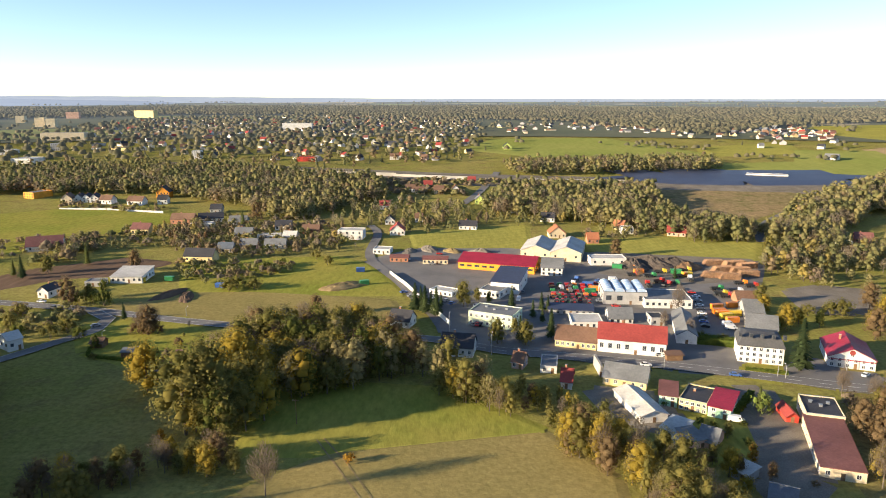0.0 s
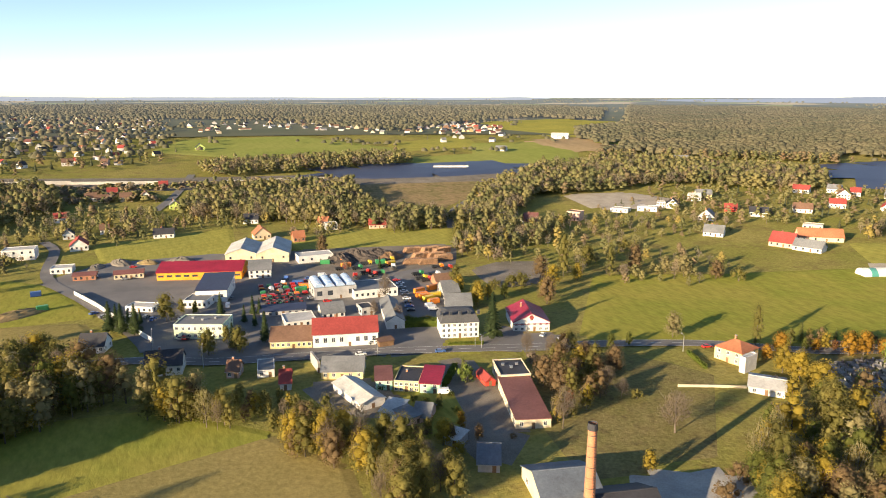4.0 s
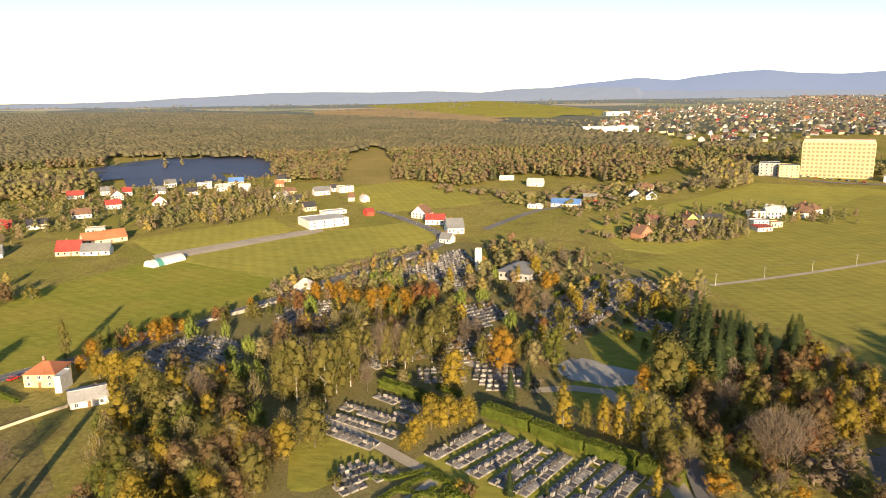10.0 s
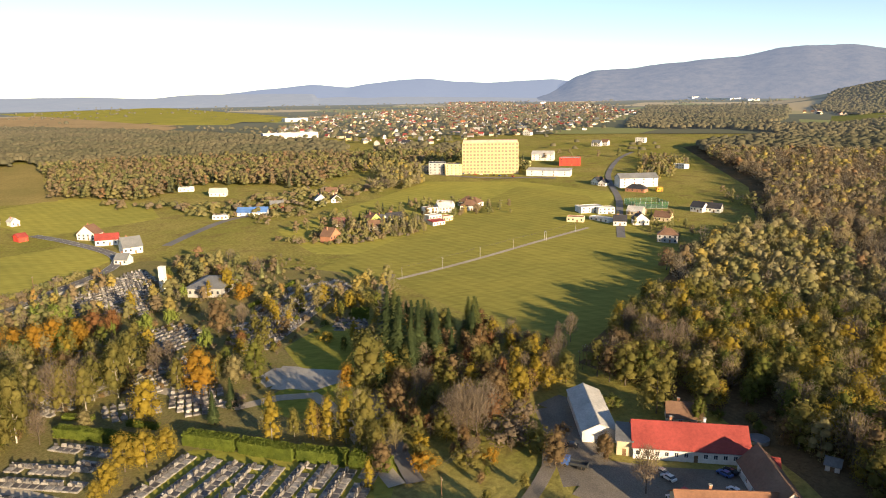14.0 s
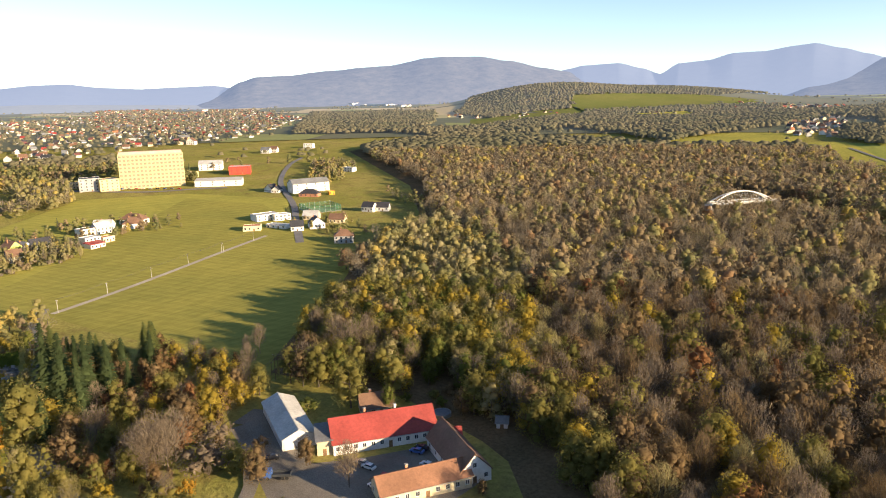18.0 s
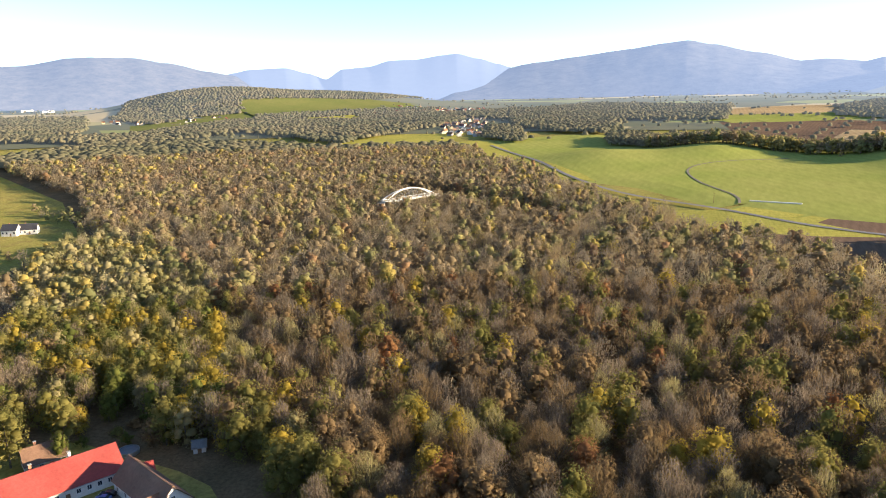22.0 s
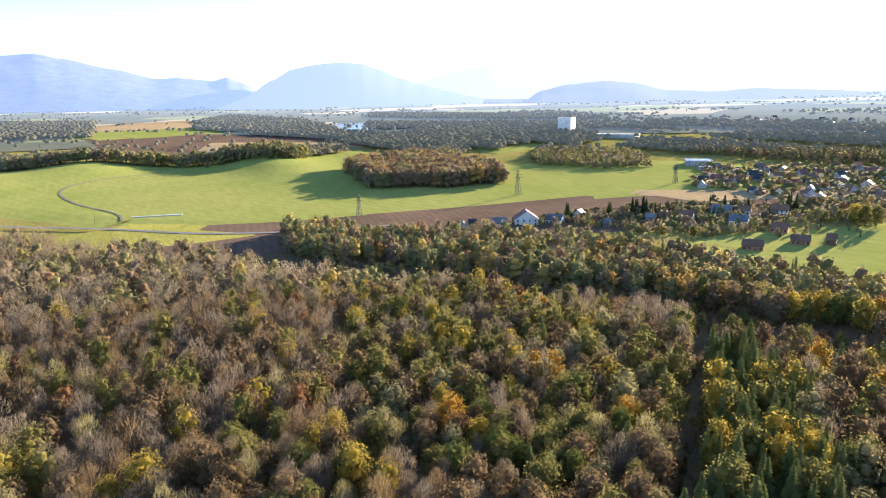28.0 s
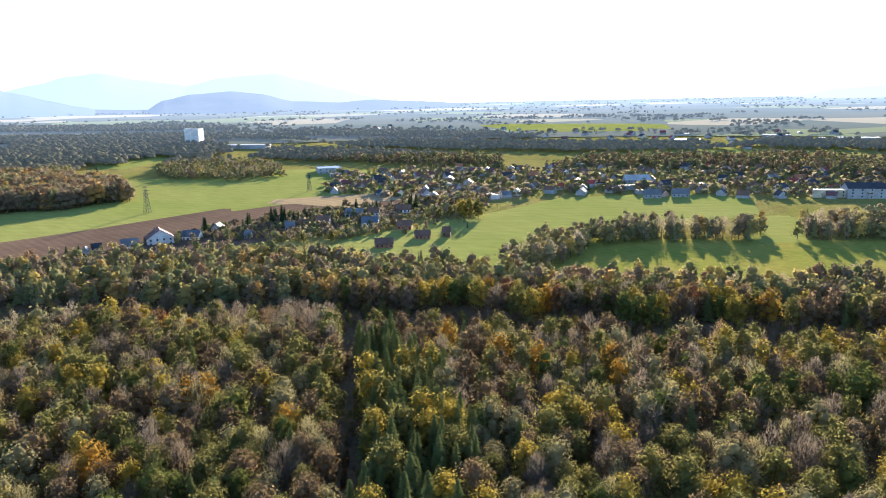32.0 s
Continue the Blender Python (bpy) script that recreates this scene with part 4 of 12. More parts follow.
def haze_glow_hill(name, c1, c2, em):
    """Far wooded hills, with kilometres of bright air put in as bluish emission, stronger towards the sun."""
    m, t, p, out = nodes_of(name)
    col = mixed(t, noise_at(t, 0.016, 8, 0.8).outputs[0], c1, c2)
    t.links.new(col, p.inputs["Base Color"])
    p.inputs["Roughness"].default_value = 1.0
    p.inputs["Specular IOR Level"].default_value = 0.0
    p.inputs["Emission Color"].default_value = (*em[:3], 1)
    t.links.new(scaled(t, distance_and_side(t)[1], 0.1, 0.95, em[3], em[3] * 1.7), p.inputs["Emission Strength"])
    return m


def town(name, label, pts, gap, seed, size=(7, 11), share=1.0, grey=False):
    """A far built-up area: small houses with pitched roofs."""
    rng = np.random.default_rng(seed)
    walls = [WHITE, CREAM, YELLOW, PINK, GREYWALL]
    covers = [R_RED, R_BROWN, R_DARK, R_GREY, R_ORANGE, R_MAROON]
    mats = walls + covers
    xs, ys = [p[0] for p in pts], [p[1] for p in pts]
    V, Fs, M = [], [], []
    y = min(ys)
    while y < max(ys):
        x = min(xs)
        while x < max(xs):
            px, py = x + rng.uniform(-0.4, 0.4) * gap, y + rng.uniform(-0.4, 0.4) * gap
            x += gap
            if rng.uniform() > share or not inside(px, py, pts):
                continue
            w, d, h, rh = rng.uniform(*size), rng.uniform(7, 10), rng.uniform(2.6, 4.6), rng.uniform(2.8, 4.2)
            if rng.uniform() < 0.12:
                w, h, rh = w * 2.2, h * 1.1, 0.4
            a, b = w / 2, d / 2
            th = rng.uniform(0, 6.283)
            c, s = math.cos(th), math.sin(th)
            z0 = ground(px, py)
            loc = [(-a, -b, -2), (a, -b, -2), (a, b, -2), (-a, b, -2), (-a, -b, h), (a, -b, h), (a, b, h), (-a, b, h), (-a, 0, h + rh), (a, 0, h + rh), (-a - 0.4, -b - 0.5, h - 0.3), (a + 0.4, -b - 0.5, h - 0.3), (a + 0.4, 0, h + rh + 0.15), (-a - 0.4, 0, h + rh + 0.15), (a + 0.4, b + 0.5, h - 0.3), (-a - 0.4, b + 0.5, h - 0.3)]
            k = len(V)
            V += [(px + u * c - v * s, py + u * s + v * c, z0 + q) for u, v, q in loc]
            fs = [(0, 1, 5, 4), (1, 2, 6, 9, 5), (2, 3, 7, 6), (3, 0, 4, 8, 7), (10, 11, 12, 13), (14, 15, 13, 12)]
            Fs += [tuple(i + k for i in f) for f in fs]
            wi = 4 if grey and rng.uniform() < 0.75 else int(rng.choice(5, p=[0.26, 0.26, 0.08, 0.1, 0.3]))
            ri = 5 + int(rng.choice(6, p=[0.1, 0.36, 0.26, 0.14, 0.06, 0.08]))
            M += [wi] * 4 + [ri] * 2
        y += gap
    if V:
        tagged(mesh_ob(name, V, Fs, mats, index=M), label, "houses", kind="stuff")


COURT = surface("court_surface", (0.20, 0.19, 0.15), (0.16, 0.17, 0.12), 0.2, 2, 0.2)
NET = painted("green_net", (0.05, 0.14, 0.07), 0.8)

# ---------------------------------------------------------------- smaller things
PAINT = {
    "white": painted("white_car_paint", (0.75, 0.75, 0.74), 0.3, 0.1, spec=0.5), "silver": painted("silver_car_paint", (0.4, 0.41, 0.42), 0.3, 0.1, 0.5),
    "black": painted("black_car_paint", (0.025, 0.025, 0.03), 0.25, 0.1, spec=0.5), "red": painted("red_car_paint", (0.5, 0.03, 0.025), 0.3, 0.1, spec=0.5),
    "blue": painted("blue_car_paint", (0.05, 0.12, 0.35), 0.3, 0.1, spec=0.5), "green": painted("green_machine_paint", (0.05, 0.28, 0.1), 0.4, 0.1, spec=0.5),
    "orange": painted("orange_machine_paint", (0.75, 0.25, 0.03), 0.4, 0.1, spec=0.5), "yellow": painted("yellow_machine_paint", (0.7, 0.5, 0.05), 0.4, 0.1, spec=0.5),
    "grey": painted("grey_car_paint", (0.16, 0.165, 0.17), 0.3, 0.1, spec=0.5),
}
VEHICLES = {}


def prism(profile, y0, y1):
    """A side outline of (x, z) points drawn out from y0 to y1."""
    n = len(profile)
    v = [(x, y0, z) for x, z in profile] + [(x, y1, z) for x, z in profile]
    return v, [tuple(range(n)), tuple(range(2 * n - 1, n - 1, -1))] + [(i, n + i, n + (i + 1) % n, (i + 1) % n) for i in range(n)]


def disc_y(x, y, z, r, t, n=10):
    v = [(x + r * math.cos(6.2832 * k / n), y - t / 2, z + r * math.sin(6.2832 * k / n)) for k in range(n)]
    v += [(a, y + t / 2, c) for a, _, c in v]
    return v, [tuple(range(n)), tuple(range(2 * n - 1, n - 1, -1))] + [(k, n + k, n + (k + 1) % n, (k + 1) % n) for k in range(n)]


def wheel(root, x, y, r):
    child("wheel", shared(("wheel", r), lambda: data_of("wheel", [disc_y(0, 0, 0, r, 0.22)], TYRE)), root, pose(x, y, r))


def make_car(colour):
    root = new("car")
    p = PAINT[colour]
    part("body", [prism([(-2.1, 0.3), (2.05, 0.3), (2.15, 0.65), (1.95, 0.82), (1.0, 0.95), (-1.6, 0.98), (-2.15, 0.9)], -0.85, 0.85)], p, root)
    part("glasshouse", [prism([(-1.75, 0.96), (1.0, 0.94), (0.35, 1.4), (-1.15, 1.42)], -0.74, 0.74)], GLASS, root)
    part("car_roof", [prism([(-1.2, 1.4), (0.38, 1.39), (0.3, 1.46), (-1.1, 1.48)], -0.72, 0.72)], p, root)
    for x in (-1.3, 1.35):
        for y in (-0.78, 0.78):
            wheel(root, x, y, 0.32)
    for y in (-0.6, 0.6):
        part("headlight", [box(2.02, y - 0.16, 0.6, 2.14, y + 0.16, 0.74)], FRAME, root)
    return tagged(root, "parked %s passenger car on asphalt" % colour, "car")


def make_van(colour):
    root = new("van")
    part("body", [prism([(-2.6, 0.35), (2.5, 0.35), (2.6, 0.9), (1.9, 1.2), (1.4, 2.0), (-2.55, 2.1)], -0.95, 0.95)], PAINT[colour], root)
    part("windscreen", [prism([(1.9, 1.22), (1.93, 1.24), (1.45, 1.98), (1.41, 1.96)], -0.8, 0.8)], GLASS, root)
    for s in (-1, 1):
        part("side_window", [box(0.6, s * 0.94 - 0.02, 1.25, 1.35, s * 0.94 + 0.03, 1.85)], GLASS, root)
    for x in (-1.6, 1.6):
        for y in (-0.88, 0.88):
            wheel(root, x, y, 0.36)
    return tagged(root, "parked %s delivery van on asphalt" % colour, "van")


def make_truck(colour):
    root = new("truck")
    part("cab", [prism([(1.6, 0.6), (3.6, 0.6), (3.65, 1.5), (3.3, 2.6), (1.6, 2.7)], -1.1, 1.1)], PAINT[colour], root)
    part("windscreen", [prism([(3.64, 1.55), (3.68, 1.55), (3.36, 2.45), (3.32, 2.45)], -0.95, 0.95)], GLASS, root)
    part("loading_bed", [box(-3.6, -1.15, 0.95, 1.45, 1.15, 1.15), box(-3.6, -1.15, 1.15, 1.45, -1.07, 1.7), box(-3.6, 1.07, 1.15, 1.45, 1.15, 1.7), box(-3.6, -1.07, 1.15, -3.5, 1.07, 1.7)], DARKMETAL, root)
    part("chassis", [box(-3.5, -0.4, 0.55, 3.4, 0.4, 0.9)], DARKMETAL, root)
    for x in (-2.6, -1.4, 2.6):
        for y in (-1.0, 1.0):
            wheel(root, x, y, 0.48)
    return tagged(root, "parked %s flatbed truck in the works yard" % colour, "truck")


def make_tractor(colour):
    root = new("tractor")
    part("hood", [prism([(0.2, 0.7), (1.9, 0.7), (1.95, 1.35), (0.2, 1.5)], -0.4, 0.4)], PAINT[colour], root)
    part("cab", [box(-1.2, -0.75, 0.8, 0.2, 0.75, 1.3)], PAINT[colour], root)
    part("cab_glass", [prism([(-1.15, 1.3), (0.15, 1.3), (0.0, 2.4), (-1.0, 2.4)], -0.7, 0.7)], GLASS, root)
    part("cab_roof", [box(-1.2, -0.8, 2.4, 0.15, 0.8, 2.55)], PAINT[colour], root)
    for y in (-0.85, 0.85):
        wheel(root, -0.8, y, 0.8)
        wheel(root, 1.4, y, 0.5)
    return tagged(root, "parked %s farm tractor in the works yard" % colour, "tractor")


def make_implement(colour):
    """A towed farm implement: drawbar frame, hopper, tine bars and wheels."""
    root = new("farm_implement")
    p = PAINT[colour]
    part("frame", [box(-1.9, -0.1, 0.55, 2.4, 0.1, 0.75), box(-1.5, -1.4, 0.6, -1.3, 1.4, 0.78), box(0.5, -1.4, 0.6, 0.7, 1.4, 0.78)], p, root)
    part("hopper", [prism([(-1.2, 0.8), (0.4, 0.8), (0.7, 1.7), (-1.5, 1.7)], -1.2, 1.2)], p, root)
    for x in (-1.7, 0.85):
        part("tine_bar", [box(x - 0.06, -1.5, 0.5, x + 0.06, 1.5, 0.6)] + [box(x - 0.04, -1.4 + 0.4 * k, 0.02, x + 0.04, -1.34 + 0.4 * k, 0.5) for k in range(8)], TYRE, root)
    for y in (-1.55, 1.55):
        wheel(root, -0.4, y, 0.32)
    return tagged(root, "%s towed farm implement parked in a row" % colour, "farm machine")


MAKE = {"car": make_car, "van": make_van, "truck": make_truck, "tractor": make_tractor, "implement": make_implement}


def vehicle(kind, colour, x, y, rot, group="vehicles parked around the works"):
    key = (kind, colour)
    m = pose(x, y, ground(x, y) + 0.5, 0, 0, rot)
    if key in VEHICLES:
        ob = copy_thing(VEHICLES[key], m)
    else:
        ob = VEHICLES[key] = MAKE[kind](colour)
        ob.matrix_basis = m
    return tagged(ob, group=group)


def pole(name, label, x, y, h, arm=0.0, rot=0.0, mat=None):
    """A lamp post or power pole."""
    root = new(name)
    root.matrix_basis = pose(x, y, ground(x, y), 0, 0, rot)
    part("mast", [tube((0, 0, -0.3), (0, 0, h), 0.16, 0.09, 6)], mat or METAL, root)
    if arm:
        part("arm", [tube((0, 0, h - 0.1), (arm, 0, h + 0.25), 0.06, 0.05, 5)], METAL, root)
        part("lamp_head", [box(arm - 0.15, -0.15, h + 0.2, arm + 0.65, 0.15, h + 0.34)], FRAME, root)
    else:
        part("crossbar", [box(-0.9, -0.07, h - 0.6, 0.9, 0.07, h - 0.45)], WOOD, root)
        for k in (-0.8, 0, 0.8):
            part("insulator", [tube((k, 0, h - 0.45), (k, 0, h - 0.2), 0.06, 0.04, 6)], FRAME, root)
    return tagged(root, label, "lamp post" if arm else "pole")


def pylon(x, y, h, rot):
    """A lattice pylon of four legs, braces and cross arms."""
    root = new("power_pylon")
    root.matrix_basis = pose(x, y, ground(x, y), 0, 0, rot)
    b, top = h * 0.1, h * 0.02
    legs = [(sx, sy) for sx in (-1, 1) for sy in (-1, 1)]
    for sx, sy in legs:
        part("leg", [tube((sx * b, sy * b, -0.5), (sx * top, sy * top, h), 0.2, 0.13, 4)], DARKMETAL, root)
    braces = []
    for k in range(7):
        z0, z1 = h * k / 8, h * (k + 1) / 8
        w0, w1 = b + (top - b) * k / 8, b + (top - b) * (k + 1) / 8
        for s in (-1, 1):
            braces += [tube((-w0, s * w0, z0), (w1, s * w1, z1), 0.09, 0.09, 3), tube((w0, s * w0, z0), (-w1, s * w1, z1), 0.09, 0.09, 3), tube((s * w0, -w0, z0), (s * w1, w1, z1), 0.09, 0.09, 3), tube((s * w0, w0, z0), (s * w1, -w1, z1), 0.09, 0.09, 3)]
    part("lattice", braces, DARKMETAL, root)
    for k, wd in ((0.72, 0.2), (0.84, 0.17), (0.95, 0.12)):
        part("cross_arm", [tube((-wd * h, 0, h * k), (0, 0, h * k + 0.8), 0.08, 0.12, 4), tube((wd * h, 0, h * k), (0, 0, h * k + 0.8), 0.08, 0.12, 4), tube((-wd * h, 0, h * k), (wd * h, 0, h * k), 0.1, 0.1, 4)], DARKMETAL, root)
    return tagged(root, "dark steel lattice power pylon standing in a field", "pylon")


def wire(points, sag, r=0.03):
    parts = []
    for a, b in zip(points, points[1:]):
        a, b = Vector(a), Vector(b)
        prev = a
        for k in range(1, 9):
            u = k / 8
            q = a.lerp(b, u) - Vector((0, 0, sag * 4 * u * (1 - u)))
            parts.append(tube(prev, q, r, r, 3))
            prev = q
    v, f = gather(parts)
    return tagged(mesh_ob("power_line", v, f, DARKMETAL), "thin sagging power line between poles", "cable")


def brick_chimney(x, y, h, r0, r1):
    """A tall round factory chimney in courses of brick, with iron bands and a rim."""
    root = new("factory_chimney")
    root.matrix_basis = pose(x, y, ground(x, y))
    n, rows = 20, 60
    v, f = [], []
    for k in range(rows + 1):
        for q in (0, 1):
            z = h * (k + 0.0 if q == 0 else k + 0.82) / rows
            r = (r0 + (r1 - r0) * k / rows) * (1.0 if q else 0.995)
            for i in range(n):
                a = 6.2832 * (i + 0.5 * (k % 2)) / n
                v.append((r * math.cos(a), r * math.sin(a), min(z, h)))
    for k in range(2 * rows + 1):
        for i in range(n):
            f.append((k * n + i, k * n + (i + 1) % n, (k + 1) * n + (i + 1) % n, (k + 1) * n + i))
    mesh_ob("shaft", v, f, CHIMNEYBRICK, root)
    ring = []
    for z, g in ((h * 0.97, 0.22), (h * 0.995, 0.1)):
        ring.append(tube((0, 0, z - 0.5), (0, 0, z + 0.5), r1 + g, r1 + g, 20))
    part("rim", ring, R_DARK, root, "soot-dark brick rim")
    for k in range(9):
        z = h * (0.1 + 0.1 * k)
        r = r0 + (r1 - r0) * z / h
        part("iron_band", [tube((0, 0, z), (0, 0, z + 0.16), r + 0.04, r + 0.04, 20)], DARKMETAL, root)
    part("ladder", [box(r0 * 0.0 - 0.2, -r0 - 0.12, 1, 0.2, -r0 - 0.06, 2)] + [box(-0.2, -(r0 + (r1 - r0) * k / 70) - 0.14, h * k / 70, 0.2, -(r0 + (r1 - r0) * k / 70) - 0.02, h * k / 70 + 0.06) for k in range(2, 69)], DARKMETAL, root)
    return tagged(root, "tall round red brick factory chimney with a dark rim", "chimney")


CHIMNEYBRICK = surface("chimney_brick", (0.5, 0.22, 0.12), (0.38, 0.16, 0.09), 0.25, 2.5, 0.25)


def hedge(x0, y0, x1, y1, w, h, seed, label="tall clipped green hedge in the cemetery"):
    """A clipped hedge: a dense core under a skin of small leaves."""
    rng = np.random.default_rng(seed)
    ln = math.hypot(x1 - x0, y1 - y0)
    ang = math.atan2(y1 - y0, x1 - x0)
    root = new("hedge")
    root.matrix_basis = pose((x0 + x1) / 2, (y0 + y1) / 2, ground((x0 + x1) / 2, (y0 + y1) / 2), 0, 0, math.degrees(ang))
    part("core", [box(-ln / 2 + 0.3, -w / 2 + 0.3, -0.2, ln / 2 - 0.3, w / 2 - 0.3, h - 0.35)], HEDGE, root)
    n = int(min(8000, (2 * ln * h + ln * w) * 14))
    side = rng.uniform(0, 1, n)
    u = rng.uniform(-ln / 2, ln / 2, n)
    vert = side < (2 * h) / (2 * h + w)
    sy = np.where(rng.uniform(0, 1, n) < 0.5, -1, 1)
    bulge = 0.25 * np.sin(u * 0.8 + seed) + 0.15 * np.sin(u * 2.3)
    pos = np.stack([u, np.where(vert, sy * (w / 2 + rng.normal(0, 0.12, n) + bulge * 0.4), rng.uniform(-w / 2, w / 2, n)), np.where(vert, rng.uniform(0, h, n), h + rng.normal(0, 0.12, n) + bulge * 0.5)], 1)
    nrm = np.where(vert[:, None], np.stack([np.zeros(n), sy, np.zeros(n)], 1), np.array([0, 0, 1.0])) + rng.normal(0, 0.5, (n, 3))
    nrm /= np.linalg.norm(nrm, axis=1)[:, None]
    a = np.cross(nrm, rng.normal(size=(n, 3)))
    a /= np.linalg.norm(a, axis=1)[:, None]
    b = np.cross(nrm, a)
    s = rng.uniform(0.14, 0.3, (n, 1))
    tri = np.stack([pos + a * s, pos - a * s * 0.5 + b * s, pos - a * s * 0.5 - b * s], 1).reshape(-1, 3)
    mesh_ob("foliage", tri.tolist(), np.arange(3 * n).reshape(-1, 3).tolist(), HEDGE, root)
    return tagged(root, label, "hedge")


GRAVES = {}


def grave_parts(v):
    """The pieces of one grave plot: kerb, slab, headstone."""
    w, l = 1.1, 2.3
    kerb = [box(-w, -l / 2, -0.2, w, -l / 2 + 0.18, 0.45), box(-w, l / 2 - 0.18, -0.2, w, l / 2, 0.45), box(-w, -l / 2 + 0.18, -0.2, -w + 0.18, l / 2 - 0.18, 0.45), box(w - 0.18, -l / 2 + 0.18, -0.2, w, l / 2 - 0.18, 0.45)]
    slab_ = [box(-w + 0.2, -l / 2 + 0.2, 0.1, w - 0.2, l / 2 - 0.2, 0.52)]
    if v == 0:
        head = [box(-0.7, l / 2 - 0.16, 0.4, 0.7, l / 2 + 0.06, 1.45)]
    elif v == 1:
        head = [prism([(-0.6, 0.4), (0.6, 0.4), (0.62, 1.3), (0.3, 1.6), (-0.3, 1.6), (-0.62, 1.3)], l / 2 - 0.15, l / 2 + 0.05)]
    else:
        head = [box(-0.95, l / 2 - 0.16, 0.4, 0.95, l / 2 + 0.06, 1.15), box(-0.12, l / 2 - 0.12, 1.15, 0.12, l / 2, 1.9), box(-0.35, l / 2 - 0.12, 1.5, 0.35, l / 2, 1.68)]
    return kerb, slab_, head


def grave(x, y, rot, v, dark):
    key = (v, dark)
    m = pose(x, y, ground(x, y) + 0.3, 0, 0, rot)
    if key in GRAVES:
        return copy_thing(GRAVES[key], m)
    root = new("grave")
    kerb, sl, head = grave_parts(v)
    part("kerb", kerb, STONE, root)
    part("slab", sl, DARKSTONE if dark else STONE, root)
    part("headstone", head, STONE if dark else DARKSTONE, root)
    root.matrix_basis = m
    GRAVES[key] = root
    return tagged(root, "stone grave plot with a dark slab and pale headstone" if dark else "pale stone grave plot with a dark headstone", "grave", "graves in the cemetery")


def grave_row(x0, y0, x1, y1, seed, double=True):
    """Graves standing side by side along a line, back to back where double."""
    rng = np.random.default_rng(seed)
    ln = math.hypot(x1 - x0, y1 - y0)
    ux, uy = (x1 - x0) / ln, (y1 - y0) / ln
    rot = math.degrees(math.atan2(uy, ux))
    n = int(ln / 2.5)
    for k in range(n):
        d = (k + 0.5) * 2.5
        for s in (0, 1) if double else (0,):
            o = (-1 if s == 0 else 1) * 1.35 if double else 0
            if rng.uniform() < 0.06:
                continue
            grave(x0 + ux * d - uy * o, y0 + uy * d + ux * o, rot + (180 if s else 0) + rng.uniform(-2, 2), int(rng.integers(3)), bool(rng.uniform() < 0.45))


def grave_field(pts, rot, gap, seed, label):
    """A far part of the cemetery, with rows of graves too many to count."""
    rng = np.random.default_rng(seed)
    c, s = math.cos(radians(rot)), math.sin(radians(rot))
    loc = [(x * c + y * s, -x * s + y * c) for x, y in pts]
    us, vs = [p[0] for p in loc], [p[1] for p in loc]
    V, Fs, M = [], [], []
    v = min(vs)
    while v < max(vs):
        u = min(us)
        while u < max(us):
            if inside(u, v, loc) and rng.uniform() < 0.93:
                x, y = u * c - v * s, u * s + v * c
                z = ground(x, y) + 0.3
                for parts, mi in zip(grave_parts(int(rng.integers(3))), (0, int(rng.integers(2)), int(rng.integers(2)))):
                    for pv, pf in parts:
                        k = len(V)
                        V += [(x + a * c - b * s, y + a * s + b * c, z + q) for a, b, q in pv]
                        Fs += [tuple(i + k for i in f) for f in pf]
                        M += [mi] * len(pf)
            u += 2.6
        v += gap
    tagged(mesh_ob("grave_rows", V, Fs, [STONE, DARKSTONE], index=M), label, "graves", kind="stuff")


def wall_line(name, label, pts, h, t, mat, category="wall"):
    parts = []
    for (x0, y0), (x1, y1) in zip(pts, pts[1:]):
        ln = math.hypot(x1 - x0, y1 - y0)
        m = pose((x0 + x1) / 2, (y0 + y1) / 2, min(ground(x0, y0), ground(x1, y1)), 0, 0, math.degrees(math.atan2(y1 - y0, x1 - x0)))
        for b in (box(-ln / 2, -t / 2, -0.6, ln / 2, t / 2, h), box(-ln / 2, -t / 2 - 0.06, h, ln / 2, t / 2 + 0.06, h + 0.12)):
            parts.append(([m @ Vector(p) for p in b[0]], b[1]))
    v, f = gather(parts)
    return tagged(mesh_ob(name, v, f, mat), label, category)


def log_stack(x, y, rot, w, h, seed):
    """A stack of sawn logs, each a piece of its own."""
    rng = np.random.default_rng(seed)
    root = new("log_stack")
    root.matrix_basis = pose(x, y, ground(x, y) + 0.4, 0, 0, rot)
    me = [shared(("log", k), lambda k=k: data_of("log", [disc_y(0, 0, 0, 0.42 + 0.06 * k, 4.6, 7)], LOGWOOD)) for k in range(3)]
    rows = max(2, int(h / 0.8))
    for r in range(rows):
        for k in range(int(w / 0.95) - r // 2):
            child("log", me[int(rng.integers(3))], root, pose(-w / 2 + 0.95 * k + 0.47 * r, rng.uniform(-0.25, 0.25), 0.45 + 0.8 * r))
    return tagged(root, "stack of cut logs in the timber yard", "log stack", "log stacks in the timber yard")


LOGWOOD = surface("cut_logs", (0.34, 0.2, 0.11), (0.22, 0.13, 0.08), 0.5, 3, 0.3)


